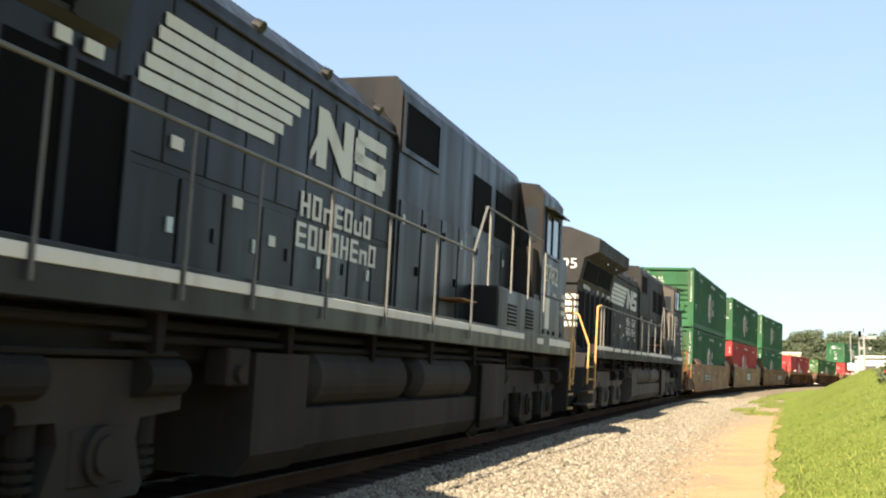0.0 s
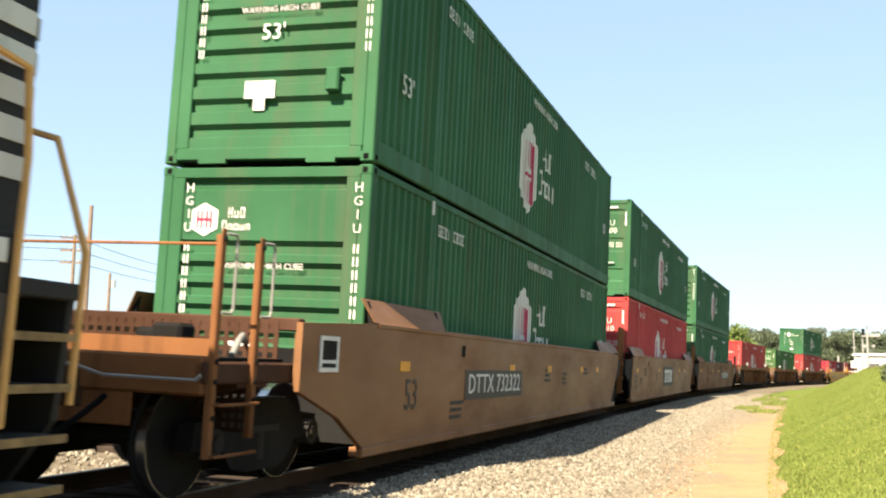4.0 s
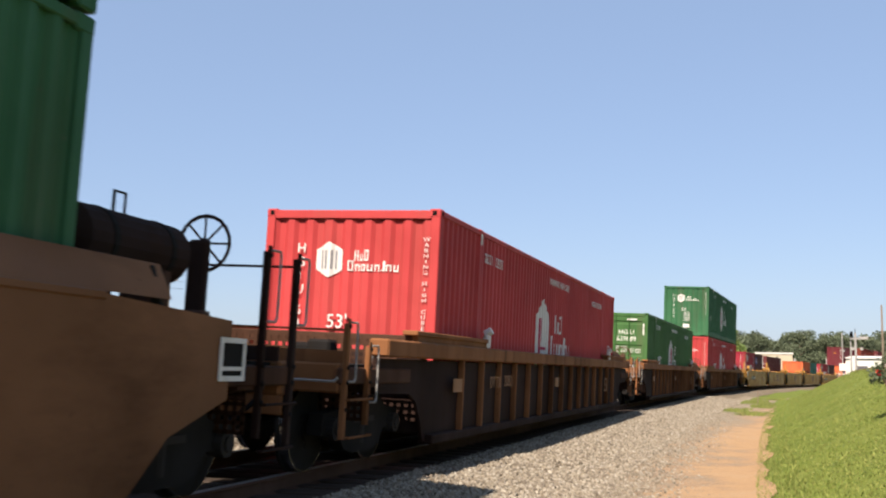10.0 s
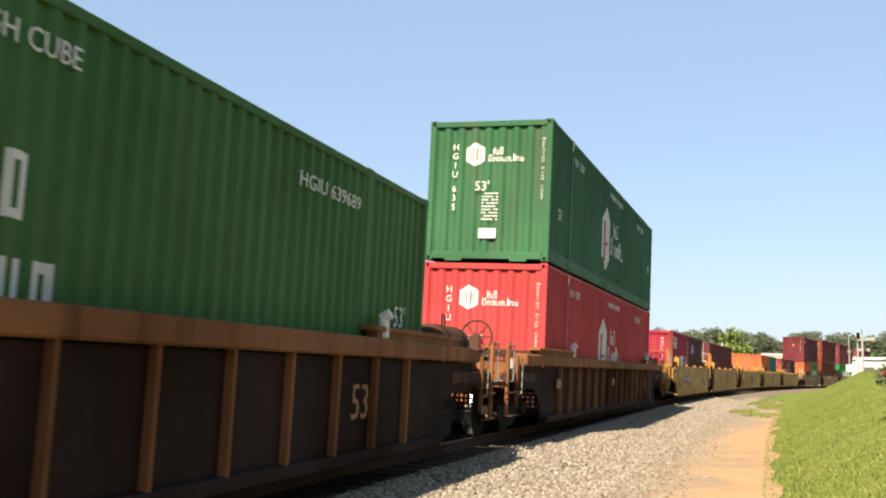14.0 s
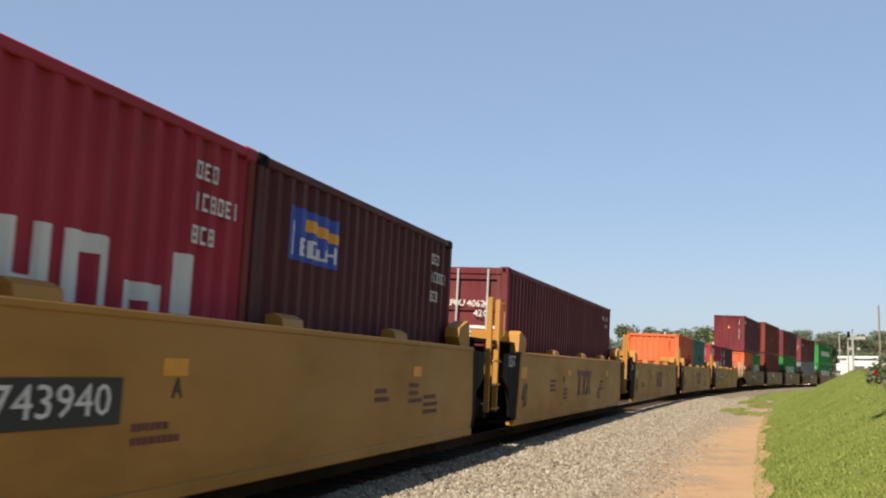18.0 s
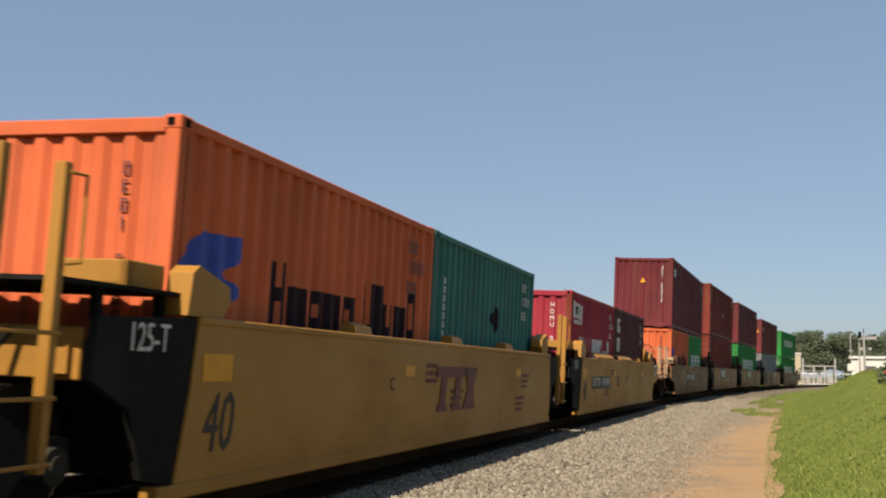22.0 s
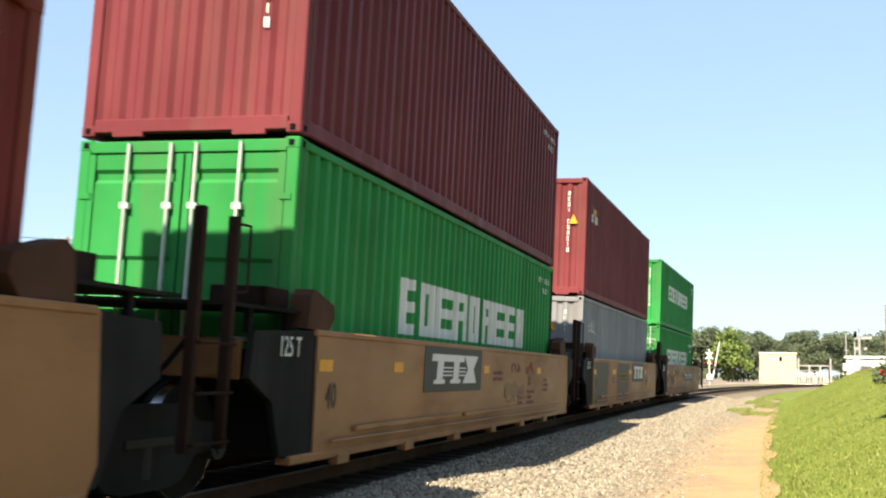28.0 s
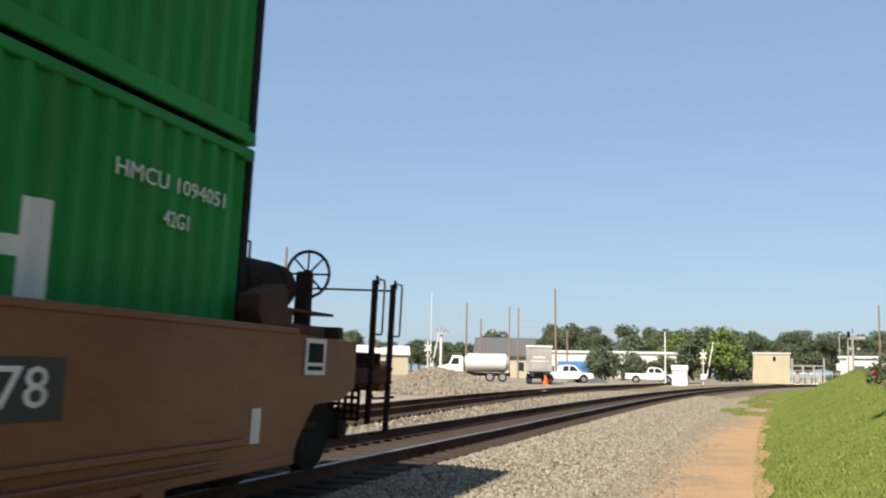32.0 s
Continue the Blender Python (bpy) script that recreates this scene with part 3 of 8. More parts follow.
# ---------------------------------------------------------------- tracks
RAIL_PTS = [(-0.068, -0.172), (0.068, -0.172), (0.068, -0.16), (0.012, -0.145), (0.012, -0.045), (0.036, -0.036), (0.036, -0.006), (0.03, 0.0), (-0.03, 0.0), (-0.036, -0.006), (-0.036, -0.036), (-0.012, -0.045), (-0.012, -0.145), (-0.068, -0.16)]


def second_offset(s):
    return -4.75 - 0.068 * max(0.0, s - 14) if s < 130 else -12.64 - 0.02 * (s - 130)


def rail(parent, s0, s1, offset, d_rail, drop):
    sh = Shape()
    ss = np.arange(s0, s1, 1.5)
    n = len(RAIL_PTS)
    for s in ss:
        for q, z in RAIL_PTS:
            p = line(s, offset(s) + d_rail + q, z + drop)
            sh.v.append(tuple(p))
    for i in range(len(ss) - 1):
        for j in range(n):
            k = (j + 1) % n
            sh.f.append((i * n + j, i * n + k, (i + 1) * n + k, (i + 1) * n + j))
    ob = part("rail", sh, RUST, parent)
    ob.data.materials.append(RAIL_TOP if offset(20) == 0 else RUST)
    for p in ob.data.polygons:
        if p.index % n in (6, 7, 8):
            p.material_index = 1
    return ob


TIE = Shape().box(-1.3, 1.3, -0.115, 0.115, -0.36, -0.173, 0.012)


def track(name, label, offset, s_ties, cant):
    root = tagged(new(name), label, "railway track", kind="structure")
    for sd in (1, -1):
        rail(root, -70, 330, offset, sd * 0.7535, -sd * cant)
    for i in range(s_ties[2]):
        s = s_ties[0] + i * s_ties[1]
        a = float(np.interp(s, S_GRID, HEAD))
        ob = part("tie", TIE, TIE_WOOD, root, key="tie")
        p = line(s, offset(s), 0)
        wob = 1.2 * noise.noise((i * 1.37, 0, 0))
        ob.matrix_basis = Matrix.Translation(p) @ Matrix.Rotation(-a + radians(wob), 4, "Z")
    return root


track("main_track", "rusty steel rails on dark wooden ties", lambda s: 0.0, (-8, 0.54, 200), 0.0258)
track("second_track", "rusty siding rails on old wooden ties", second_offset, (4, 0.54, 170), 0.0)

# ---------------------------------------------------------------- containers
MOVERS = []     # (thing, offset of its vehicle along the train, truck places, place on the vehicle)


def wave(x0, x1, pitch, depth):
    """Breaks of a trapezoid corrugation: (x, how far in)."""
    n = max(1, round((x1 - x0) / pitch))
    p = (x1 - x0) / n
    pts = [(x0, 0.0)]
    for i in range(n):
        a = x0 + i * p
        pts += [(a + p * 0.30, 0.0), (a + p * 0.50, depth), (a + p * 0.80, depth), (a + p, 0.0)]
    return pts


def wall_sheet(prof, z0, z1, put):
    sh = Shape()
    for x, y in prof:
        sh.v += [put(x, y, z0), put(x, y, z1)]
    sh.f = [(2 * i, 2 * i + 2, 2 * i + 3, 2 * i + 1) for i in range(len(prof) - 1)]
    return sh


def pasted(rects, prof, put, lift):
    """Flat paint that follows a corrugated wall. Each rect: x0, x1, z at the left (low, high), z at the right (low, high)."""
    sh = Shape()
    xs, ys = [p[0] for p in prof], [p[1] for p in prof]
    for r in rects:
        x0, x1, a0, a1 = r[:4]
        b0, b1 = r[4:6] if len(r) > 4 else (a0, a1)
        cut = [x0] + [x for x in xs if x0 + 1e-4 < x < x1 - 1e-4] + [x1]
        for u, w in zip(cut, cut[1:]):
            k0, k1 = (u - x0) / (x1 - x0), (w - x0) / (x1 - x0)
            yu, yw = float(np.interp(u, xs, ys)) - lift, float(np.interp(w, xs, ys)) - lift
            sh.quad(put(u, yu, a0 + (b0 - a0) * k0), put(w, yw, a0 + (b0 - a0) * k1), put(w, yw, a1 + (b1 - a1) * k1), put(u, yu, a1 + (b1 - a1) * k0))
    return sh


def hexagon(cx, cz, w, h):
    return [(cx - w, cx, cz - h * 0.55, cz + h * 0.55, cz - h, cz + h), (cx, cx + w, cz - h, cz + h, cz - h * 0.55, cz + h * 0.55)]


def blocks(x0, x1, z0, z1, n, gap=0.18, slit=0.12):
    """A row of plain blocks with a slit, where a name is painted."""
    out, p = [], (x1 - x0) / n
    zm, sl = (z0 + z1) / 2, (z1 - z0) * slit / 2
    for i in range(n):
        a, b = x0 + i * p, x0 + (i + 1) * p - p * gap
        m = a + (b - a) * 0.36
        out += [(a, m, z0, z1), (m, b, z0, zm - sl), (m, b, zm + sl, z1)]
    return out


def figures(spots, w, h, t=0.26):
    """Small painted figures as plain outlines: frames, single strokes and combs in turn. spots: lower left corners."""
    out = []
    for i, (x, z) in enumerate(spots):
        a, b = w * t, h * t * 0.7
        if i % 5 == 3:
            out.append((x + w * 0.36, x + w * 0.64, z, z + h))
            continue
        out += [(x, x + a, z, z + h), (x + a, x + w, z + h - b, z + h), (x + a, x + w, z, z + b)]
        if i % 3 != 1:
            out.append((x + w - a, x + w, z + b, z + h - b))
        if i % 2:
            out.append((x + a, x + w - a, z + h * 0.5 - b / 2, z + h * 0.5 + b / 2))
    return out


def pattern(x0, x1, z0, z1, kinds, gap=0.16, bar=0.34):
    """A row of plain painted shapes, told apart by their cuts: combs, frames, notched and single bars, low and high ones."""
    out, h = [], z1 - z0
    wide = {"i": 0.5, ".": 0.4, "m": 1.2}
    unit = (x1 - x0) / sum(wide.get(k, 1.0) for k in kinds)
    a = x0
    for k in kinds:
        full = unit * wide.get(k, 1.0)
        b = a + full * (1 - gap)
        w = (b - a) * bar if k != "i" else b - a
        t, top = h * bar * 0.55, z1 if k.isupper() or k in "im" else z0 + h * 0.66
        zm = (z0 + top) / 2
        if k in "i.":
            out.append((a, b, z0, z1 if k == "i" else z0 + t))
        elif k == "C":      # a comb with three teeth
            out += [(a, a + w, z0, z1), (a + w, b, z0, z0 + t), (a + w, b, zm - t / 2, zm + t / 2), (a + w, b, z1 - t, z1)]
        elif k == "N":      # a block notched at the foot, with a small window
            out += [(a, a + w, z0, z1), (a + w, b, z1 - t, z1), (b - w * 0.9, b, z0, zm - t * 0.2), (a + w, b, zm - t * 0.4, zm + t * 0.6), (b - w * 0.9, b, zm + t * 0.6, z1 - t)]
        elif k in "Oo":     # a frame
            out += [(a, a + w, z0, top), (b - w, b, z0, top), (a + w, b - w, z0, z0 + t), (a + w, b - w, top - t, top)]
        elif k in "Uu":     # a frame open above
            out += [(a, a + w, z0, top), (b - w, b, z0, top), (a + w, b - w, z0, z0 + t)]
        elif k == "H":      # two bars and a tie
            out += [(a, a + w, z0, z1), (b - w, b, z0, z1), (a + w, b - w, zm - t / 2, zm + t / 2)]
        elif k in "nm":     # a frame open below
            out += [(a, a + w, z0, top), (b - w, b, z0, top), (a + w, b - w, top - t, top)]
        a += full
    return out


def container(L, W, H, mat, front, label, marks=(), tank=False, group="containers on the train"):
    root = thing("shipping_container", label, "container", group)
    w, big = W / 2, L > 13
    key = "%.1f_%.2f_" % (L, H)
    prof = wave(0.14, L - 0.14, 0.23 if big else 0.278, 0.036 if big else 0.048)
    near = lambda x, y, z: (x, -w + 0.012 + y, z)
    far = lambda x, y, z: (x, w - 0.012 - y, z)
    lo, hi = (0.26 if big else 0.16), H - 0.09
    for nm, put in (("n", near), ("f", far)):
        part("side_wall", lambda: wall_sheet(prof, lo, hi, put), mat, root, key=key + "side" + nm)
    for sy in (-1, 1):
        part("bottom_rail", lambda: Shape().box(0.12, L - 0.12, sy * w, sy * (w - 0.06), 0.02, lo + 0.004, 0.01), mat, root, key=key + "br%d" % sy)
        part("top_rail", lambda: Shape().box(0.12, L - 0.12, sy * w, sy * (w - 0.06), hi - 0.004, H - 0.012, 0.01), mat, root, key=key + "tr%d" % sy)
        for x in (0.0, L - 0.12):
            part("corner_post", lambda: Shape().box(x, x + 0.12, sy * w, sy * (w - 0.13), 0.10, H - 0.10, 0.012), MAROON2 if mat is CRIMSON else CAR_BLACK if mat is GREEN2 and x > 1 else mat, root, key=key + "cp%d_%.2f" % (sy, x))
        if big:
            for x in (1.98, L - 2.13):
                part("middle_post", lambda: Shape().box(x, x + 0.15, sy * (w + 0.004), sy * (w - 0.08), 0.02, H - 0.02, 0.012), mat, root, key=key + "mp%d_%.2f" % (sy, x))
        ends = [0.0, L - 0.178] + ([1.966, L - 2.144] if big else [])
        for x in ends:
            for z in (0.0, H - 0.118):
                part("corner_casting", lambda: Shape().box(x - 0.004, x + 0.182, sy * (w + 0.005), sy * (w - 0.155), z, z + 0.118, 0.015), mat if big else CAR_BLACK if mat is BROWN else mat, root, key=key + "cc%d_%.2f_%.2f" % (sy, x, z))
                if x < 0.1:
                    part("casting_hole", lambda: Shape().box(-0.008, 0.0, sy * (w - 0.05), sy * (w - 0.11), z + 0.03, z + 0.09).box(0.06, 0.12, sy * (w + 0.0085), sy * w, z + 0.03, z + 0.09), DARK, root, key=key + "ch%d_%.2f" % (sy, z))
    rp = wave(0.12, L - 0.12, 0.6, 0.02)

    def roof():
        sh = Shape()
        for x, y in rp:
            sh.v += [(x, -w + 0.05, H - 0.015 - y), (x, w - 0.05, H - 0.015 - y)]
        sh.f = [(2 * i, 2 * i + 1, 2 * i + 3, 2 * i + 2) for i in range(len(rp) - 1)]
        return sh
    part("roof", roof, mat, root, key=key + "roof")
    part("floor", lambda: Shape().box(0.1, L - 0.1, -w + 0.06, w - 0.06, 0.05, 0.16), GRIME_SHADED, root, key=key + "floor")
    for x in (0.0, L - 0.1):
        part("end_sill", lambda: Shape().box(x, x + 0.1, -w + 0.14, w - 0.14, 0.04, 0.18, 0.01), mat, root, key=key + "es%.2f" % x)
        part("end_header", lambda: Shape().box(x, x + 0.1, -w + 0.13, w - 0.13, H - 0.14, H - 0.02, 0.01), mat, root, key=key + "eh%.2f" % x)
    if tank:
        for y in (-0.85, 0.5):
            part("fork_pocket", lambda: Shape().box(-0.006, 0.05, y, y + 0.35, 0.0, 0.055), mat, root, key=key + "tunnel%.1f" % y)
    e0, e1 = -w + 0.13, w - 0.13
    ep = wave(e0, e1, 0.278, 0.04)
    back = lambda y, x, z: (L - 0.03 - x, y, z)
    part("rear_wall", lambda: wall_sheet(ep, 0.17, H - 0.12, back), mat, root, key=key + "back")
    face = lambda y, x, z: (0.025 + x, y, z)
    if front == "v":
        part("front_wall", lambda: wall_sheet(ep, 0.17, H - 0.12, face), mat, root, key=key + "front_v")
    elif front == "h":
        def ribs():
            sh = Shape()
            z, pts = 0.17, [(0.17, 0.02)]
            for h0 in [0.3, 0.6, 0.9, 1.18, 1.42, 1.66, 1.90, 2.62]:
                pts += [(h0, 0.02), (h0 + 0.02, 0.075), (h0 + 0.10, 0.075), (h0 + 0.16, 0.02)]
            pts.append((H - 0.13, 0.02))
            for z, x in pts:
                sh.v += [(x, e0, z), (x, e1, z)]
            sh.f = [(2 * i, 2 * i + 1, 2 * i + 3, 2 * i + 2) for i in range(len(pts) - 1)]
            return sh
        part("front_wall", ribs, mat, root, key=key + "front_h")
        part("front_frame", lambda: Shape().box(0.0, 0.05, e0, e0 + 0.16, 0.17, H - 0.13, 0.01), mat, root, key=key + "front_frame_n")
        part("front_frame", lambda: Shape().box(0.0, 0.05, e1 - 0.16, e1, 0.17, H - 0.13, 0.01), mat, root, key=key + "front_frame_f")
    else:
        for sy in (-1, 1):
            def leaf():
                a, b = (0.012, e1) if sy > 0 else (e0, -0.012)
                sh = Shape()
                pts, z = [(0.19, 0.02)], 0.19
                step = (H - 0.36) / 4
                for i in range(4):
                    z0 = 0.22 + i * step
                    pts += [(z0 + 0.03, 0.02), (z0 + 0.06, 0.055), (z0 + step - 0.12, 0.055), (z0 + step - 0.09, 0.02)]
                if H > 2.8:
                    pts = [pts[0]]
                    for za, zb in ((0.42, 0.82), (1.31, 1.74), (2.46, 2.60)):
                        pts += [(za, 0.02), (za + 0.04, 0.05), (zb - 0.04, 0.05), (zb, 0.02)]
                pts.append((H - 0.15, 0.02))
                for z, x in pts:
                    sh.v += [(x, a, z), (x, b, z)]
                sh.f = [(2 * i, 2 * i + 1, 2 * i + 3, 2 * i + 2) for i in range(len(pts) - 1)]
                sh.box(0.0, 0.045, a, a + 0.07, 0.19, H - 0.15)
                sh.box(0.0, 0.045, b - 0.07, b, 0.19, H - 0.15)
                return sh
            door = part("door", leaf, mat, root, key=key + "door%d" % sy)
            for k, y in enumerate((0.14, 0.62) if H > 2.8 else (0.30, 0.86)):
                part("lock_rod", lambda: Shape().cyl((-0.03, sy * y, 0.06), (-0.03, sy * y, H - 0.05), 0.02, 8).box(-0.045, 0.02, sy * y - 0.05, sy * y + 0.05, 0.5, 0.56).box(-0.045, 0.02, sy * y - 0.05, sy * y + 0.05, H - 0.7, H - 0.64), mat if mat in (GREEN, BOX_GREEN) else RODS, door, key=key + "rod%d%d" % (sy, k))
                part("rod_handle", lambda: Shape().box(-0.06, -0.03, sy * y - 0.22, sy * y + 0.02, 0.86 + 0.1 * k, 0.90 + 0.1 * k), RODS, door, key=key + "hdl%d%d" % (sy, k))
            for hz in (0.5, 1.2, H - 0.6):
                part("hinge", lambda: Shape().box(-0.012, 0.03, sy * (w - 0.17), sy * (w - 0.05), hz, hz + 0.06), mat, door, key=key + "hinge%d_%.1f" % (sy, hz))
    for nm, rects, m, lift in marks:
        if nm.startswith("end_"):
            fp = [(-q, p) for q, p in reversed(ep)] if front == "v" else [(-9, 0.0 if front == "h" else 0.0), (9, 0.0)]
            part("marking", pasted(rects, fp, lambda y, x, z: (0.018 + x, -y, z), lift), m, root)
        else:
            part("marking", pasted(rects, prof, near, lift), m, root)
    return root


def hub_marks(red):
    """White hexagon with dark red bars, and white shapes beside it, on the near side."""
    c = 6.82 if red else 7.15
    bars = [(c - 0.33, c - 0.26, 0.70, 1.78), (c - 0.13, c - 0.07, 0.70, 1.10), (c + 0.07, c + 0.13, 0.70, 1.10), (c - 0.13, c - 0.07, 1.32, 1.80), (c + 0.07, c + 0.13, 1.32, 1.80),
            (c + 0.26, c + 0.33, 0.70, 1.78), (c - 0.26, c + 0.26, 1.17, 1.23)]
    name = pattern(c + 1.12, c + 1.92, 1.54, 1.92, "HuO", 0.28, 0.26) + pattern(c + 0.85, c + (2.95 if red else 2.2), 1.02, 1.48, "Onoun" + (".inu." if red else ""), 0.26, 0.26)
    return [("side", hexagon(c, 1.34, 0.62, 0.84), WHITE, 0.005), ("side", bars, LOGO_RED, 0.010), ("side", name, WHITE, 0.005)]


def end_hub(front, y0=0.75, zc=2.2, r=0.17):
    """The small hexagon and the name shapes on an end; y0: how far to the far side its middle lies."""
    bars = [(-y0 + q * r - 0.012, -y0 + q * r + 0.012, zc - 0.10, zc + 0.10) for q in (-0.5, -0.2, 0.2, 0.5)] + [(-y0 - 0.5 * r, -y0 + 0.5 * r, zc - 0.014, zc + 0.014)]
    return [("end_hex", hexagon(-y0, zc, r, r * 1.12), WHITE, 0.008),
            ("end_bar", bars, LOGO_RED, 0.014),
            ("end_name", pattern(-y0 + 0.30, -y0 + 0.53, zc + 0.02, zc + 0.14, "HuO", 0.28, 0.26) + pattern(-y0 + 0.23, -y0 + 0.60, zc - 0.12, zc - 0.01, "Onoun", 0.26, 0.26), WHITE, 0.008)]


def end_wide():
    bars = [(-0.31 + q - 0.014, -0.31 + q + 0.014, 2.06, 2.32) for q in (-0.10, -0.04, 0.04, 0.10)]
    return [("end_hex", hexagon(-0.31, 2.19, 0.2, 0.25), WHITE, 0.008),
            ("end_bar", bars, GREY, 0.014),
            ("end_name", pattern(0.06, 0.30, 2.18, 2.33, "HuO", 0.28, 0.26) + pattern(-0.02, 0.74, 2.04, 2.18, "Onoun.inu", 0.26, 0.26), WHITE, 0.008)]


def big_box(mat, front, label, red=False, end_marks=True, serial=None, upper=False):
    """A 53 foot domestic box, 2.9 m high."""
    marks = hub_marks(red)
    if end_marks:
        marks += end_wide() if front == "v" else end_hub(front, 0.72, 2.29) if front != "doors" else end_hub(front, 0.93, 2.08)
    c = container(L53, 2.59, 2.9, mat, front, label, marks, True, "long containers on the train")
    y = -1.295 - 0.003
    words("WARNING HIGH CUBE", 0.20, WHITE, c, (8.3, y, 2.56))
    words("53'", 0.34, WHITE, c, (0.95, y, 1.06))
    words("53'", 0.34, WHITE, c, (15.4, y, 1.35))
    if serial:
        words(serial.replace("\n", " "), 0.2, WHITE, c, (13.25, y + 0.008, 2.46), fit=1.5)
    else:
        part("serial_mark", pasted(figures([(12.55 + 0.15 * i, 2.38) for i in range(10) if i != 4], 0.10, 0.17), [(0, -0.001), (17, -0.001)], lambda x, yy, z: (x, -1.283 + yy, z), 0.002), WHITE, c)
    part("serial_mark", pasted(figures([(2.35 + 0.13 * i, 2.42) for i in range(9) if i != 4], 0.085, 0.15), [(0, -0.001), (17, -0.001)], lambda x, yy, z: (x, -1.283 + yy, z), 0.002), WHITE, c)
    part("small_plate", Shape().box(2.02, 2.09, -1.311, -1.299, 2.66, 2.83), WHITE, c)
    x = -0.004
    if front == "doors":
        words("WARNING\nHIGH CUBE", 0.15, WHITE, c, (0.017, 0.70, 1.62), True)
        if serial:
            words(serial, 0.24, WHITE, c, (0.017, -0.53, 2.06), True)
        part("notice", pasted([(0.17 + 0.058 * q, 0.21 + 0.058 * q, 1.46 + 0.05 * r, 1.482 + 0.05 * r) for r in range(6) for q in range(7) if q != 2] + [(0.66 + 0.05 * q, 0.698 + 0.05 * q, 1.46 + 0.055 * r, 1.486 + 0.055 * r) for r in range(3) for q in range(8) if q != 3], [(-2, 0), (2, 0)], lambda yy, q, z: (0.046, -yy, z), 0.0), WHITE, c)
        part("reflector", Shape().box(-0.012, 0.0, 0.55, 0.9, H53 - 0.28, H53 - 0.22).box(-0.012, 0.0, -0.9, -0.55, H53 - 0.28, H53 - 0.22).box(-0.012, 0.0, 1.12, 1.17, 2.1, 2.5).box(-0.012, 0.0, -1.17, -1.12, 2.1, 2.5), WHITE, c)
    if front == "doors":
        part("placard", Shape().box(-0.004, 0.03, 0.72, 1.06, 1.17, 1.28), WHITE, c)
    elif front == "h":
        words("53'", 0.26, WHITE, c, (x, 0.0, 1.50 if upper else 0.55), True)
        words("WARNING HIGH CUBE", 0.095, WHITE, c, (x + 0.008, -0.06, 1.77), True)
        part("placard", Shape().box(-0.004, 0.015, -0.06, 0.32, 0.74, 0.94).box(-0.004, 0.015, 0.06, 0.2, 0.60, 0.742), WHITE, c)
        part("document_box", Shape().box(-0.07, 0.02, -0.86, -0.70, 0.78, 1.05, 0.02), mat, c, "small green document box on the end wall")
        for sy in (0.98, -1.1):
            words("\n".join("HGIU"), 0.15, WHITE, c, (-0.006, sy - 0.06, 2.42), True)
            part("serial_mark", pasted([(-sy + 0.03 + q, -sy + 0.05 + q, 1.93 - 0.14 * i, 2.03 - 0.14 * i) for i in range(6) for q in (0.0, 0.045)], [(-2, 0), (2, 0)], lambda yy, q, z: (-0.005, -yy, z), 0.0), WHITE, c)
    else:
        words("53'", 0.27, WHITE, c, (x, 0.13, 1.33 if mat is RED else 1.52), True)
        words("\n".join("HGIU"), 0.19, WHITE, c, (x, 0.72, 2.05), True)
        words("\n".join("635"), 0.19, WHITE, c, (x, 0.72, 1.28), True)
        words("\n".join("WARNING HIGH CUBE"), 0.075, WHITE, c, (x, -1.12, 1.88), True, wide=1.3)
        if mat in (GREEN, BOX_GREEN):
            part("notice", pasted([(-0.12 + 0.05 * q, -0.085 + 0.05 * q, 1.36 - 0.066 * i, 1.39 - 0.066 * i) for i in range(9) for q in range(7) if (q * 5 + i * 3) % 7], [(-2, 0), (2, 0)], lambda yy, q, z: (-0.004, -yy, z), 0.0), WHITE, c)
            part("placard", Shape().box(-0.008, 0.012, -0.2, 0.16, 0.46, 0.66), WHITE, c)
    return c


H53 = 2.9
L53 = 16.3     # over the end castings and door gear


def load(c, vehicle, x, z):
    MOVERS.append((c, vehicle, pose(x, 0, z)))
    return c


def vertical_serial(c, y, z0, n, mat, w=0.06, h=0.10, gap=0.14):
    part("serial_mark", pasted(figures([(-y - w / 2, z0 - gap * i - h) for i in range(n) if i != 4], w, h), [(-2, 0), (2, 0)], lambda yy, q, z: (0.004, -yy, z), 0.0), mat, c)


def iso_box(L, H, mat, front, label, marks=(), bars=True):
    c = container(L, 2.438, H, mat, front, label, marks, True, "sea containers on the train")
    if bars:
        if L < 7:
            rows = figures([(L - 0.95 + 0.12 * i, z) for z, n in ((H - 0.42, 3), (H - 0.66, 6), (H - 0.92, 3)) for i in range(n)], 0.085, 0.14)
        else:
            rows = figures([(L - 1.45 + 0.115 * i, H - 0.40) for i in range(10) if i != 4] + [(L - 1.0 + 0.115 * i, H - 0.60) for i in range(4)], 0.065, 0.10)
        part("serial_mark", pasted(rows, [(0, 0), (13, 0)], lambda x, yy, z: (x, -1.217 + yy, z), 0.003), LOGO_BROWN if mat is ORANGE else WHITE, c)
    if front == "v":
        vertical_serial(c, -0.78, H - 0.35 if mat is not CRIMSON else H - 1.05, 11 if mat is not CRIMSON else 7, LOGO_BROWN if mat is ORANGE else WHITE)
    return c

# ---------------------------------------------------------------- running gear
WHEELS = []     # (wheelset, parent vehicle offset, x, radius)


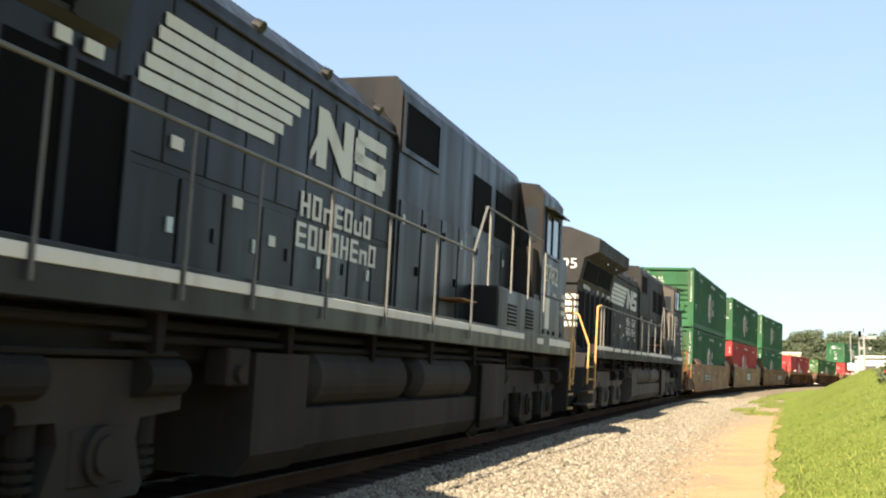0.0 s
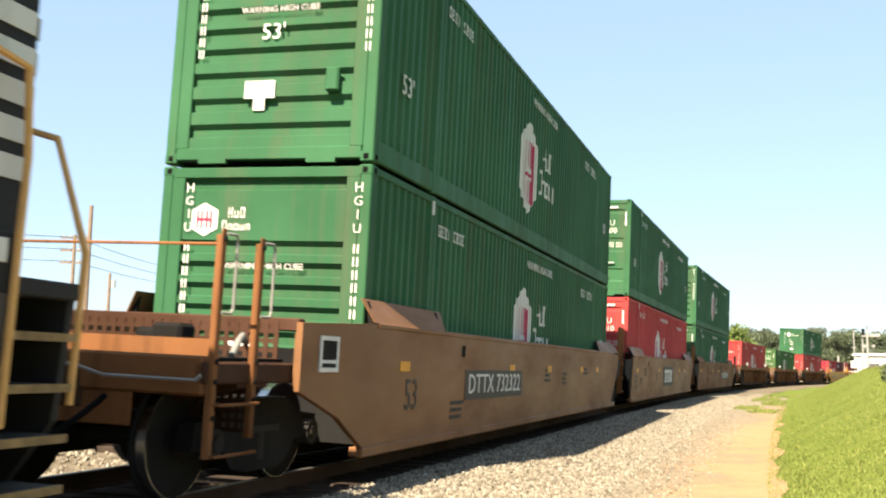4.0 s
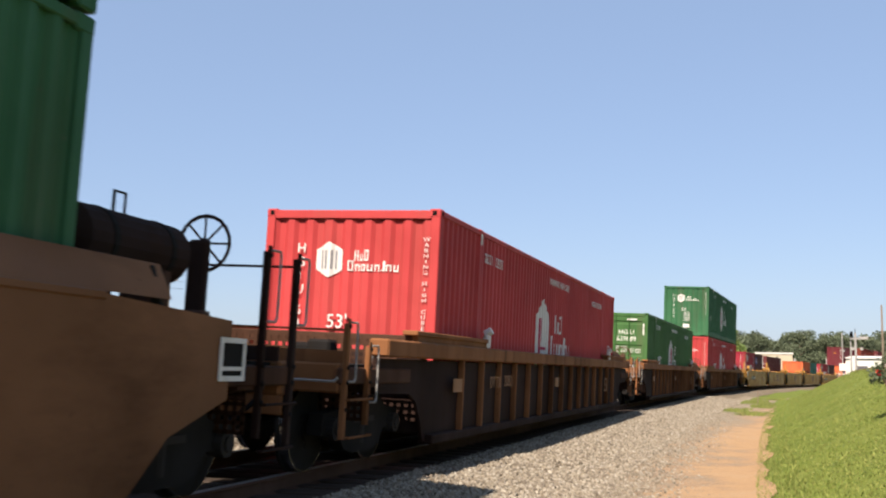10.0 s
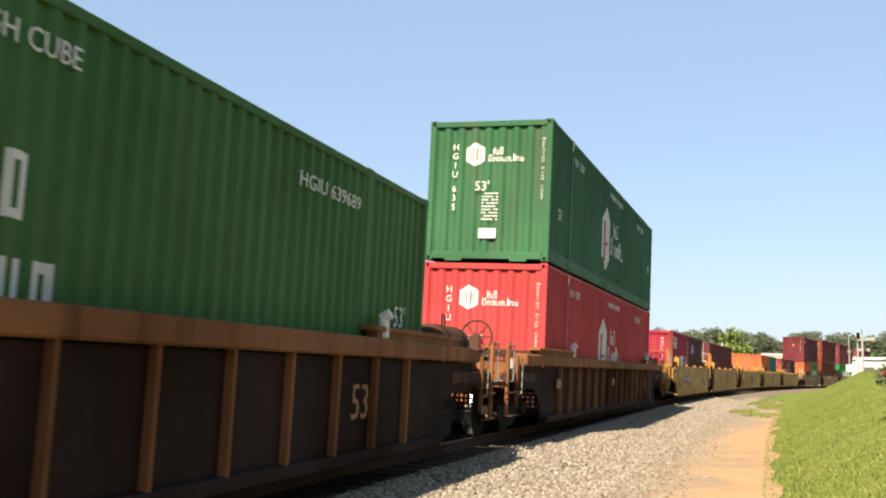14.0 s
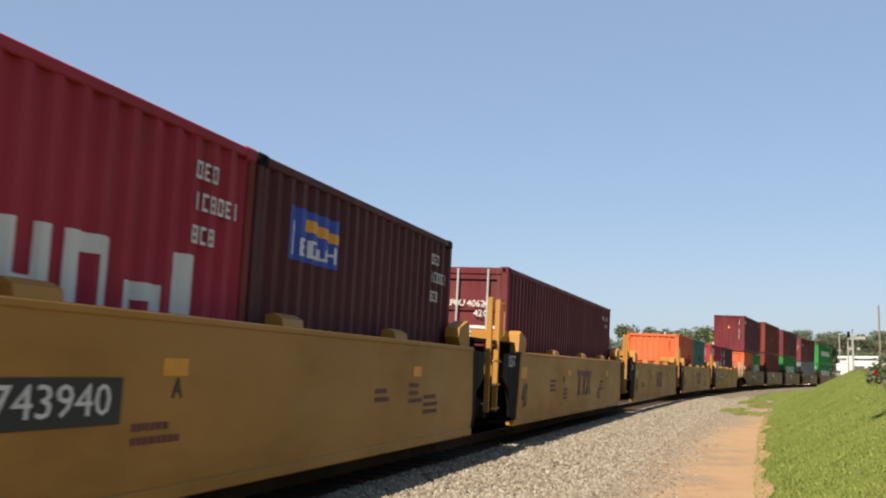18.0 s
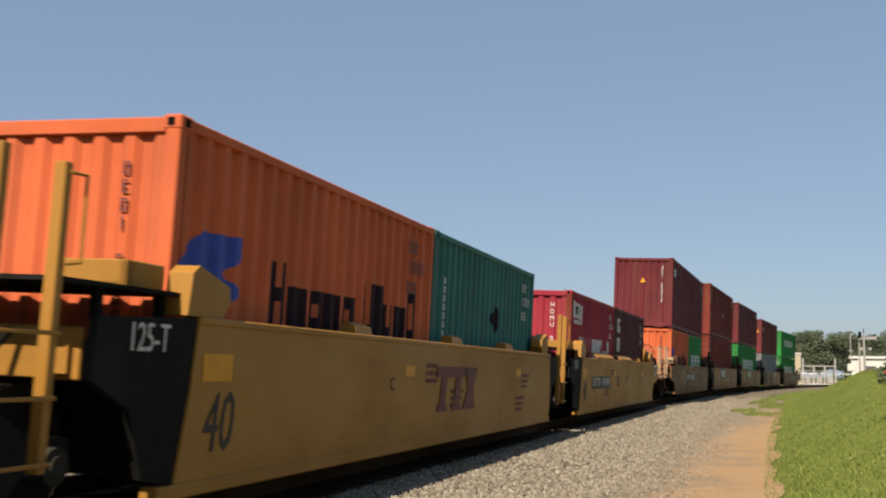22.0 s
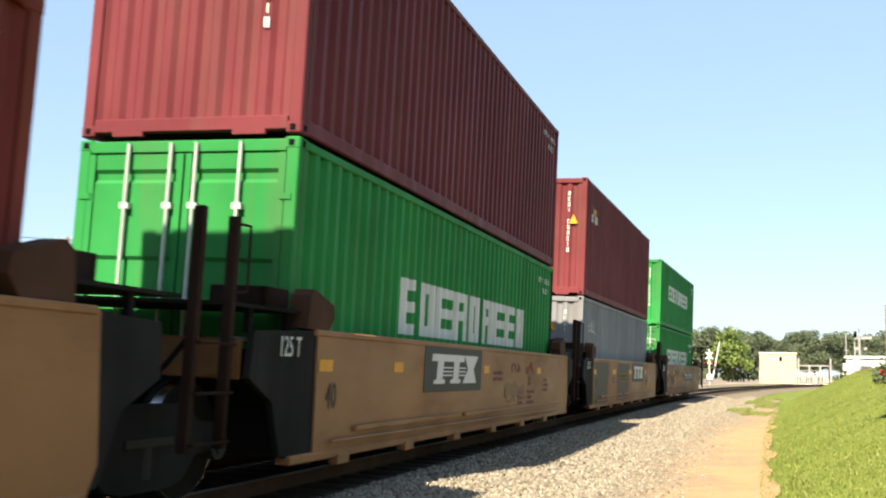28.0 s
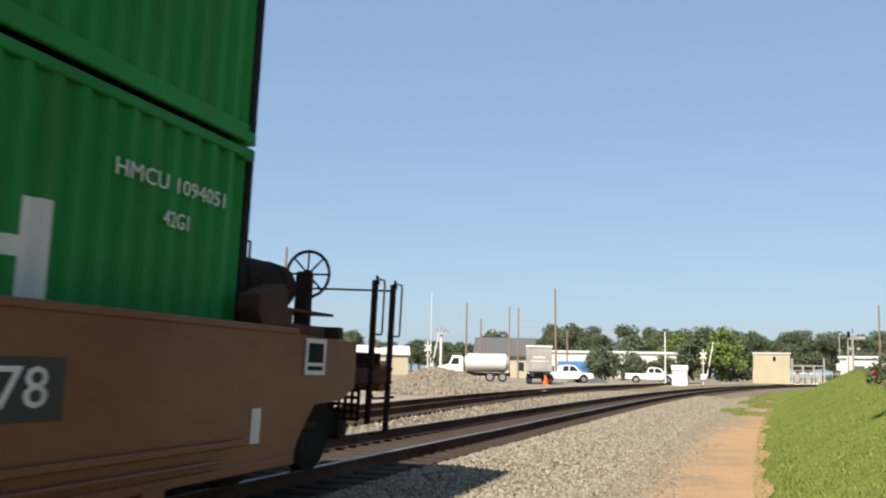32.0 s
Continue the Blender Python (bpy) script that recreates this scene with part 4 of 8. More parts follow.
def wheelset(parent, x, r, half=0.753):
    sh = lambda: wheel_shape(r, half)
    ob = part("wheelset", sh, GRIME_SHADED, parent, "grimy steel wheels and axle", key="wheelset%.2f" % r)
    for sy in (-1, 1):
        part("wheel_tread", lambda: Shape().cyl((0, sy * (half - 0.055), 0), (0, sy * (half + 0.066), 0), r + 0.002, 40), WHEEL_STEEL, ob, "shiny worn wheel tread", key="tread%.2f_%d" % (r, sy))
    ob.matrix_basis = pose(x, 0, r)
    WHEELS.append((ob, x, r))
    return ob


def wheel_shape(r, half):
    sh = Shape().cyl((0, -half - 0.25, 0), (0, half + 0.25, 0), 0.075, 10)
    for sy in (-1, 1):
        a = sy * half
        sh.cyl((0, a - sy * 0.075, 0), (0, a - sy * 0.045, 0), r + 0.028, 40)
        sh.cyl((0, a + sy * 0.066, 0), (0, a + sy * 0.072, 0), r - 0.001, 40, r - 0.012)
        sh.cyl((0, a + sy * 0.072, 0), (0, a + sy * 0.095, 0), 0.16, 16)
        for k in range(6):
            t = k * math.pi / 3
            sh.box(0.2 * math.cos(t) - 0.02, 0.2 * math.cos(t) + 0.02, a + sy * 0.07, a + sy * 0.082, 0.2 * math.sin(t) - 0.02, 0.2 * math.sin(t) + 0.02)
    return sh


def freight_truck(parent, x, r=0.46, base=0.89):
    """A two-axle truck: cast side frames, springs, bolster, two wheelsets."""
    tr = part("truck", lambda: Shape().box(-0.2, 0.2, -1.05, 1.05, 0.42, 0.62, 0.02), GRIME_SHADED, parent, "three-piece cast steel truck", key="bolster")
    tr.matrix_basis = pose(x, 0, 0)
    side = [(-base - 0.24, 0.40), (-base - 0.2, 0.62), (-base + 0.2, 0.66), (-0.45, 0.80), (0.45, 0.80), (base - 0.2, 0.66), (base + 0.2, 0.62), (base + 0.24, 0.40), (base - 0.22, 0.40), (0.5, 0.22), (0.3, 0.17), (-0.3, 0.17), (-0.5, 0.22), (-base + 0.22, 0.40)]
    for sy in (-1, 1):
        part("side_frame", lambda: Shape().prism(side, "y", sy * 0.93, sy * 1.09), GRIME_SHADED, tr, key="sideframe%d" % sy)
        part("spring_nest", lambda: Shape().cyl((-0.16, sy * 1.0, 0.26), (-0.16, sy * 1.0, 0.52), 0.07, 12).cyl((0.0, sy * 1.03, 0.26), (0.0, sy * 1.03, 0.52), 0.08, 12).cyl((0.16, sy * 1.0, 0.26), (0.16, sy * 1.0, 0.52), 0.07, 12).box(-0.3, 0.3, sy * 0.9, sy * 1.11, 0.5, 0.56), TANK_GREY, tr, key="spring%d" % sy)
        for sx in (-1, 1):
            part("bearing_cap", lambda: Shape().cyl((sx * base, sy * 1.02, r), (sx * base, sy * 1.17, r), 0.12, 14).cyl((sx * base, sy * 1.17, r), (sx * base, sy * 1.19, r), 0.07, 10), TANK_GREY, tr, key="cap%d%d" % (sx, sy))
    for sx in (-1, 1):
        w = wheelset(tr, sx * base, r)
    return tr


def coupler(parent, x, sx):
    return part("coupler", Shape().box(x, x + sx * 0.62, -0.09, 0.09, 0.76, 0.94, 0.02).box(x + sx * 0.5, x + sx * 0.85, -0.17, 0.15, 0.68, 1.0, 0.05), GRIME_SHADED, parent, "rusty knuckle coupler")


def ladder(parent, x0, x1, y, z0, z1, mat, rungs=4, label="", deep=0.025):
    lad = part("ladder", Shape().box(x0 - 0.035, x0 + 0.035, y - 0.012, y + deep, z0, z1, 0.005), mat, parent, label)
    part("stile", Shape().box(x1 - 0.035, x1 + 0.035, y - 0.012, y + deep, z0, z1, 0.005), mat, lad)
    for i in range(rungs):
        z = z0 + 0.06 + i * 0.37
        part("rung", Shape().tube([(x0, y, z), (x0, y - 0.05, z), (x1, y - 0.05, z), (x1, y, z)], 0.014), mat, lad)
    return lad


def rail_loop(parent, pts, r, mat, label="", name="handrail"):
    return part(name, Shape().tube(pts, r, 6), mat, parent, label)


def board(parent, x0, x1, z0, z1, text, y=-1.512, size=None):
    part("number_board", Shape().box(x0, x1, y, y - 0.006, z0, z1), MARK_BLACK, parent, "black board with white writing")
    if text:
        words(text, (z1 - z0) * 0.95, WHITE, parent, ((x0 + x1) / 2, y - 0.009, (z0 + z1) / 2), fit=(x1 - x0) * 0.9)


def logo_board(parent, x0, x1, z0, z1, y=-1.512, bg=True, white=False):
    """Two headed bars and an hourglass block, leaning forward, with thin speed lines between them."""
    if bg:
        part("logo_board", Shape().box(x0, x1, y, y - 0.006, z0, z1), MARK_BLACK, parent, "black board with white block emblem")
    w, h = x1 - x0, z1 - z0
    lo, hi = (z0 + h * 0.18, z1 - h * 0.17) if bg else (z0, z1)
    lean = 0.16 * (hi - lo)
    sh, k = Shape(), (hi - lo)
    q = lambda x, z: (x0 + w * x + lean * ((z - lo) / k - 0.5), z)
    band = lambda xa, xb, za, xc, xd, zb: sh.prism([q(xa, za), q(xb, za), q(xd, zb), q(xc, zb)], "y", y - 0.008, y - 0.012)
    for a in (0.10, 0.37):
        band(a, a + 0.27, hi - 0.24 * k, a, a + 0.27, hi)
        band(a + 0.09, a + 0.185, lo + 0.1 * k, a + 0.09, a + 0.185, hi - 0.24 * k)
        band(a + 0.05, a + 0.225, lo, a + 0.05, a + 0.225, lo + 0.14 * k)
    band(0.64, 0.90, lo, 0.72, 0.83, lo + 0.5 * k)
    band(0.72, 0.83, lo + 0.5 * k, 0.64, 0.90, hi)
    if bg:
        for i in range(3):
            z = lo + k * (0.26 + 0.13 * i)
            band(0.29, 0.44, z, 0.29, 0.44, z + 0.05 * k)
            band(0.56, 0.68, z, 0.56, 0.68, z + 0.05 * k)
    return part("emblem", sh, WHITE if bg or white else LOGO_BROWN, parent)


def tape(parent, xs, z0, z1, y=-1.512, w=0.32):
    for x in xs:
        part("reflective_tape", Shape().box(x, x + w, y, y - 0.004, z0, z1), MARK_YELLOW, parent, "yellow reflective patch")


def brake_wheel(parent, x, y, z, mat):
    ring = Shape()
    n = 20
    pts = [(x, y + 0.25 * math.cos(2 * math.pi * i / n), z + 0.25 * math.sin(2 * math.pi * i / n)) for i in range(n + 1)]
    ring.tube(pts, 0.018, 6)
    rim = part("brake_wheel", ring, mat, parent, "round hand brake wheel")
    for i in range(8):
        t = 2 * math.pi * i / 8
        part("spoke", Shape().tube([(x, y, z), (x, y + 0.25 * math.cos(t), z + 0.25 * math.sin(t))], 0.011, 5), mat, rim)
    part("hub", Shape().cyl((x - 0.03, y, z), (x + 0.03, y, z), 0.05, 10), mat, rim)
    return rim


def platform(parent, x_end, x_in, sx, mat, lit=None, tops=(2.13, 2.13), foot=None):
    """The open end of a well car: centre sill, end sill, walkway, ladders and grab irons. sx: -1 at the front, 1 at the
    rear. lit: paint of posts and plates, toned to stand in for sun or shade.
    """
    lo, hi = sorted((x_end, x_in))
    part("centre_sill", Shape().box(lo, hi, -0.32, 0.32, 0.72, 1.05, 0.02), mat, parent)
    # Sun-facing end sill gets ochre over dark PLAT; the light is in the colour.
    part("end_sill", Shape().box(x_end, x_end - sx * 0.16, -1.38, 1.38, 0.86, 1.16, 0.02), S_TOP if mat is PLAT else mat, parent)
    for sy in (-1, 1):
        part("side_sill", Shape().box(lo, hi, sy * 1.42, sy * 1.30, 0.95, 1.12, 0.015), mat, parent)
        part("walkway", Shape().box(lo + 0.1, hi, sy * 1.28, sy * 0.36, 1.12, 1.15), GRIME_SHADED, parent, "dark steel grating walkway")
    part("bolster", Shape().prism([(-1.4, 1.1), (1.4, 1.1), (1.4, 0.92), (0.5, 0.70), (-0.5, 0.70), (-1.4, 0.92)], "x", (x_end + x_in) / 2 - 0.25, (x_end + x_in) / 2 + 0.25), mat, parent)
    part("end_plate", Shape().box(x_end - sx * 0.16, x_end - sx * 0.20, -1.36, 1.36, 1.16, 1.29), S_TOP if lit is POST_TAN else lit or mat, parent, "end plate with sun or shade put into its colour")
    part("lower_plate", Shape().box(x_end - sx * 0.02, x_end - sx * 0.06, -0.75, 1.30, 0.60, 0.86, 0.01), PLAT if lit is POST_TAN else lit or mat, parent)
    for sy in (-1, 1):
        mesh = Shape()
        px = x_end - sx * 0.75
        for i in range(9):
            mesh.box(px, px + 0.012, sy * 1.36 - sy * 0.075 * i, sy * 1.36 - sy * (0.075 * i + 0.035), 0.55, 1.12)
        for j in range(8):
            mesh.box(px, px + 0.012, sy * 0.725, sy * 1.36, 0.55 + 0.077 * j, 0.585 + 0.077 * j)
        part("step_plate", mesh, mat, parent, "perforated steel step plate")["kind"] = "stuff"
    gx = x_in - sx * -0.06
    plate = Shape()
    for i in range(26):
        y = -1.25 + i * 0.1
        plate.box(gx, gx + 0.012, y, y + 0.045, 1.12, 1.46)
    for j in range(5):
        plate.box(gx + 0.003, gx + 0.009, -1.25, 1.35, 1.12 + j * 0.085, 1.157 + j * 0.085)
    part("grating", plate, mat, parent, "perforated steel end grating")
    part("cross_beam", Shape().box(gx - sx * 0.1, gx - sx * 0.22, -1.40, 1.40, 1.40, 1.52, 0.012), mat, parent, "rusty cross beam over the grating")
    for sy in (-1, 1):
        for (xx, top) in zip((x_end - sx * 0.05, x_end - sx * 0.66), tops):
            z0 = foot or (0.40 if abs(xx - x_end) < 0.3 else 0.52)
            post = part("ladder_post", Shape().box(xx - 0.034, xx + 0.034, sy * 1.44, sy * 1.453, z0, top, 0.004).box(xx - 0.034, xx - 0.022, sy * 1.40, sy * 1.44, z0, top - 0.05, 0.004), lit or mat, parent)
            bolts = Shape()
            for z in (1.3 if foot else z0 + 0.3, 0.97, 1.12, top - 0.08):
                bolts.cyl((xx, sy * 1.455, z), (xx, sy * 1.47, z), 0.022, 6)
            part("bolt", bolts, GRIME_SHADED, post)["kind"] = "stuff"
            rail_loop(parent, [(xx + 0.02, sy * 1.46, top - 0.04), (xx + 0.11, sy * 1.49, top - 0.04), (xx + 0.13, sy * 1.49, top - 0.08), (xx + 0.13, sy * 1.49, top - 0.60), (xx + 0.10, sy * 1.49, top - 0.64), (xx + 0.01, sy * 1.46, top - 0.64)], 0.012, SILVER, "", "grab_iron")
        xx = sorted((x_end - sx * 0.05, x_end - sx * 0.66))
        if foot:
            part("step_stirrup", Shape().tube([(xx[0], sy * 1.43, foot + 0.04), (xx[0], sy * 1.45, 0.56), (xx[1], sy * 1.45, 0.56), (xx[1], sy * 1.43, foot + 0.04)], 0.014, 6), GRIME_SHADED, parent, "dark bent step under the sill")
        for z in (0.97,) if foot else (0.42, 0.80):
            rail_loop(parent, [(xx[0], sy * 1.45, z), (xx[0], sy * 1.50, z), (xx[1], sy * 1.50, z), (xx[1], sy * 1.45, z)], 0.014, lit or mat, "", "ladder_rung")
    if not (foot and sx < 0):
        part("end_rod", Shape().tube([(x_end - sx * 0.05, -1.4, tops[0] - 0.12), (x_end - sx * 0.05, 1.4, tops[0] - 0.12)], 0.012, 6), lit or mat, parent)
    part("uncoupling_lever", Shape().tube([(x_end + sx * 0.06, -1.40, 1.02), (x_end + sx * 0.06, -1.36, 0.98), (x_end + sx * 0.06, -0.55, 0.98), (x_end + sx * 0.10, -0.3, 1.05), (x_end + sx * 0.3, -0.12, 1.05)], 0.014, 6), SILVER, parent, "thin bent uncoupling lever")
    part("air_hose", Shape().tube([(x_end + sx * 0.02, -0.55, 0.82), (x_end + sx * 0.2, -0.52, 0.7), (x_end + sx * 0.38, -0.42, 0.55), (x_end + sx * 0.55, -0.3, 0.5), (x_end + sx * 0.7, -0.22, 0.52)], 0.026, 8), DARK, parent)
    part("train_line_pipe", Shape().tube([(x_in, -0.9, 1.28), (x_in + sx * 0.25, -1.0, 1.34), (x_in + sx * 0.5, -1.1, 1.27), (x_in + sx * 0.62, -1.12, 1.16)], 0.03, 8), SILVER, parent, "bent air pipe beside the grating")
    part("valve", Shape().box(x_in + sx * 0.35, x_in + sx * 0.6, -0.6, -0.3, 1.16, 1.42, 0.03).cyl((x_in + sx * 0.45, -0.3, 1.3), (x_in + sx * 0.45, -0.1, 1.3), 0.08, 10), GRIME_SHADED, parent, "grimy air brake valve")
    coupler(parent, x_end, sx)


def well_body(kind, L, mat, name, label, first, last, gap):
    """One well of a stack car: two deep side walls, floor stringers and bulkheads, between shared trucks."""
    root = thing(name, label, "well car", "well cars of the train")
    k = kind
    xf, xr = -gap / 2, L + gap / 2
    for sy in (-1, 1):
        y0, y1 = sy * 1.45, sy * 1.51
        if k == "U":
            rear = [(L + 0.55, 0.22), (L + 1.05, 0.62), (L + 1.86, 0.86), (L + 1.86, 1.46), (L + 0.2, 1.54)] if last else [(L - 0.2, 0.22), (L + 0.5, 0.80), (L + 0.9, 1.15), (L + 0.98, 1.50), (L + 0.2, 1.54)]
            fore = [(-0.25, 1.54), (-1.86, 1.48), (-1.86, 0.88), (-1.0, 0.62), (-0.25, 0.24)] if first else [(-0.1, 1.54), (-0.16, 1.45), (-0.48, 0.22)]
            pts = rear + fore
        elif k == "Y":
            pts = [(-0.2, 0.22), (L + 0.35, 0.22), (L + 0.45, 0.5), (L + 0.35, 1.44), (0.0, 1.44), (-0.06, 0.9)]
        else:
            pts = [(0.1, 0.30), (L + 0.4, 0.30), (L + 0.5, 0.5), (L + 0.4, 1.44), (0.06, 1.44)]
        part("side_wall", lambda: Shape().prism(pts, "y", y0, y1), mat, root, key=k + "side%d_%.1f%d%d" % (sy, L, first, last))
        part("bottom_chord", lambda: Shape().box(-0.4, L + 0.4, sy * 1.38, sy * 1.53, 0.20 if k != "T" else 0.27, 0.30 if k != "T" else 0.35, 0.012), mat, root, key=k + "chord%d_%.1f" % (sy, L))
        if k != "U":
            part("top_chord", lambda: Shape().box(0.0, L + 0.36, sy * 1.36, sy * 1.525, 1.40, 1.46, 0.012), mat, root, key=k + "tchord%d_%.1f" % (sy, L))
        else:
            part("top_chord", lambda: Shape().box(-0.1, L + 0.2, sy * 1.40, sy * 1.525, 1.50, 1.56, 0.012), mat, root, key=k + "tchord%d_%.1f" % (sy, L))
        tabs = {"U": [6.2, 8.6, 10.8, 13.0] if last else [], "Y": [3.1, 6.4, 9.3], "T": []}[k]
        for x in tabs:
            wdt = 0.55 if k == "U" else 0.42
            part("guide_plate", lambda: Shape().prism([(sy * 1.53, 1.50), (sy * 1.55, 1.54), (sy * 1.44, 1.64), (sy * 1.34, 1.66), (sy * 1.34, 1.63), (sy * 1.43, 1.60), (sy * 1.51, 1.54)] if k == "U" else [(sy * 1.52, 1.44), (sy * 1.50, 1.53), (sy * 1.42, 1.57), (sy * 1.34, 1.55), (sy * 1.34, 1.44)], "x", x - wdt / 2, x + wdt / 2), WELL_TOP if k == "U" else mat, root, key=k + "tab%d_%.1f" % (sy, x))
        if k == "T":
            for i in range(6):
                x = 0.6 + i * 1.92
                part("foot_bracket", lambda: Shape().box(x, x + 0.28, sy * 1.44, sy * 1.55, 0.2, 0.3, 0.01), mat, root, key="Tfoot%d_%d" % (sy, i))
            part("ledge", lambda: Shape().box(1.0, 4.6, sy * 1.51, sy * 1.56, 0.50, 0.55, 0.008).box(4.9, 11.6, sy * 1.51, sy * 1.56, 0.50, 0.55, 0.008).tube([(0.4, sy * 1.55, 0.43), (11.2, sy * 1.55, 0.40)], 0.018, 6), mat, root, key="Tledge%d" % sy)
        if k == "U":
            for a0, a1, c0, c1 in ((-0.2, 2.15, -0.25, 2.32), (L - 2.05, L + 0.95, L - 1.8, L + 1.0)):
                flap = [(a0, sy * 1.515, 1.555), (a1, sy * 1.515, 1.555), (c1, sy * 1.37, 1.80), (c0, sy * 1.37, 1.80)]
                part("guide_flap", lambda: Shape().add(flap + [(x, y - sy * 0.018, z + 0.004) for x, y, z in flap], [(0, 1, 2, 3), (7, 6, 5, 4), (0, 4, 5, 1), (1, 5, 6, 2), (2, 6, 7, 3), (3, 7, 4, 0)]), mat, root, "sloping folded guide flap", key="Uflap%d_%.1f" % (sy, a0))
                for q in (a0 + 0.05, a1 - 0.1):
                    part("flap_bracket", lambda: Shape().prism([(sy * 1.50, 1.50), (sy * 1.42, 1.50), (sy * 1.38, 1.78), (sy * 1.40, 1.78)], "x", q, q + 0.04), GRIME_SHADED, root, key="Uflapb%d_%.2f" % (sy, q))
    for i in range(5):
        x = L * (0.1 + 0.2 * i)
        part("floor_beam", lambda: Shape().box(x - 0.12, x + 0.12, -1.4, 1.4, 0.24, 0.345), GRIME_SHADED, root, key=k + "beam%d_%.1f" % (i, L))
    for x in (-0.12, L + 0.06):
        part("bulkhead", lambda: Shape().box(x, x + 0.06, -1.42, 1.42, 0.30, 1.25), CAR_BLACK, root, key=k + "bulk%.1f" % x)
    black = CAR_BLACK
    for sx, x0, xt, open_end in ((-1, -0.12, xf, first), (1, L + 0.12, xr, last)):
        if open_end:
            if k != "U":
                for sy in (-1, 1):
                    part("container_guide", Shape().prism([(x0 + sx * 0.04, 1.44), (x0 - sx * 0.44, 1.44), (x0 - sx * 0.55, 1.58), (x0 - sx * 0.52, 1.70), (x0 - sx * 0.08, 1.82), (x0 + sx * 0.0, 1.76)], "y", sy * 1.50, sy * 1.30), mat if k == "Y" else PLAT if k == "T" else S_TOP, root, "sloped steel container guide")
                    part("guide_bracket", Shape().box(x0 + sx * 0.1, x0 + sx * 0.95, sy * 1.46, sy * 1.34, 1.40, 1.50, 0.01).box(x0 + sx * 0.15, x0 + sx * 0.25, sy * 1.44, sy * 1.36, 1.50, 1.62), mat if k == "Y" else PLAT, root)
                    part("deck_plate", Shape().box(x0 + sx * 0.05, x0 + sx * 1.2, sy * 1.44, sy * 0.5, 1.61, 1.635), PLAT, root, "rusty deck plate")
            continue
        xo = xt - sx * 0.42
        part("end_arm", Shape().prism([(x0, 0.42), (x0, 1.25), (xo, 1.12), (xo, 0.62)], "y", -0.45, 0.45).box(xo, xt + sx * 0.05, -0.28, 0.28, 0.62, 1.0, 0.03), black, root)
        for sy in (-1, 1):
            part("end_panel", Shape().prism([(x0 - sx * (0.0 if k == "U" else 0.22), 0.24), (x0 - sx * (0.0 if k == "U" else 0.24), 1.45), (x0 + sx * (1.0 if k != "U" else 1.3), 1.40), (x0 + sx * (1.04 if k != "U" else 1.3), 1.02), (x0 + sx * 0.62, 0.82), (x0 + sx * 0.42, 0.36)], "y", sy * 1.43, sy * 1.49), black, root, "black end panel")
        part("end_deck", Shape().box(x0 - sx * 0.1, x0 + sx * 1.35, -1.42, 1.42, 1.585, 1.615), GRIME_SHADED, root, "thin dark steel deck plate")
        for q in (0.1, 0.8):
            for sy in (-1, 1):
                part("deck_support", Shape().box(x0 + sx * q, x0 + sx * (q + 0.06), sy * 1.36, sy * 1.30, 1.38, 1.585), GRIME_SHADED, root)
        if sx > 0:
            lm = S_TOP if k == "U" else WELL_RUST_SHADED if k == "T" else mat
            ladder(root, x0 + sx * 1.52, x0 + sx * 2.05, -1.45, 0.48, 2.28, lm, 3, "end ladder with two tall stiles", 0.07)
            rail_loop(root, [(x0 + sx * 2.05, -1.47, 2.22), (x0 + sx * 2.17, -1.50, 2.22), (x0 + sx * 2.18, -1.50, 1.70), (x0 + sx * 2.06, -1.47, 1.68)], 0.013, lm, "", "grab_iron")
        if k in "YT":
            part("end_plate", Shape().box(x0 + sx * 0.98, x0 + sx * 0.94, -1.36, 1.36, 1.0, 1.33, 0.01).prism([(-1.3, 1.04), (-1.05, 1.04), (-1.3, 1.22)], "x", x0 + sx * 0.99, x0 + sx * 1.02), mat, root, "lit end plate")
            part("end_block", Shape().box(x0 + sx * 0.5, x0 + sx * 0.42, -1.30, -0.75, 1.61, 1.80, 0.01).box(x0 + sx * 0.5, x0 + sx * 0.05, -1.30, -1.24, 1.61, 1.80, 0.01).box(x0 + sx * 0.5, x0 + sx * 0.05, -1.26, -0.75, 1.61, 1.65), mat if k == "Y" else WELL_RUST_SHADED, root)
            part("air_hose", Shape().tube([(x0 + sx * 1.05, -0.9, 1.3), (x0 + sx * 1.15, -0.8, 1.1), (x0 + sx * 1.1, -0.55, 0.9), (x0 + sx * 0.9, -0.4, 0.85)], 0.025, 6), GRIME_SHADED, root)
        if k in "YT":
            part("container_guide", Shape().prism([(x0 + sx * 0.04, 1.46), (x0 - sx * 0.44, 1.46), (x0 - sx * 0.55, 1.58), (x0 - sx * 0.52, 1.70), (x0 - sx * 0.08, 1.82), (x0 + sx * 0.0, 1.76)], "y", -1.50, -1.30), mat if k == "Y" else PLAT if k == "T" else S_TOP, root, "sloped steel container guide")
            part("container_guide", Shape().prism([(x0 + sx * 0.04, 1.46), (x0 - sx * 0.44, 1.46), (x0 - sx * 0.55, 1.58), (x0 - sx * 0.52, 1.70), (x0 - sx * 0.08, 1.82), (x0 + sx * 0.0, 1.76)], "y", 1.30, 1.50), mat if k == "Y" else PLAT if k == "T" else S_TOP, root)
    if not first:
        freight_truck(root, xf, 0.48, 0.91)
    return root


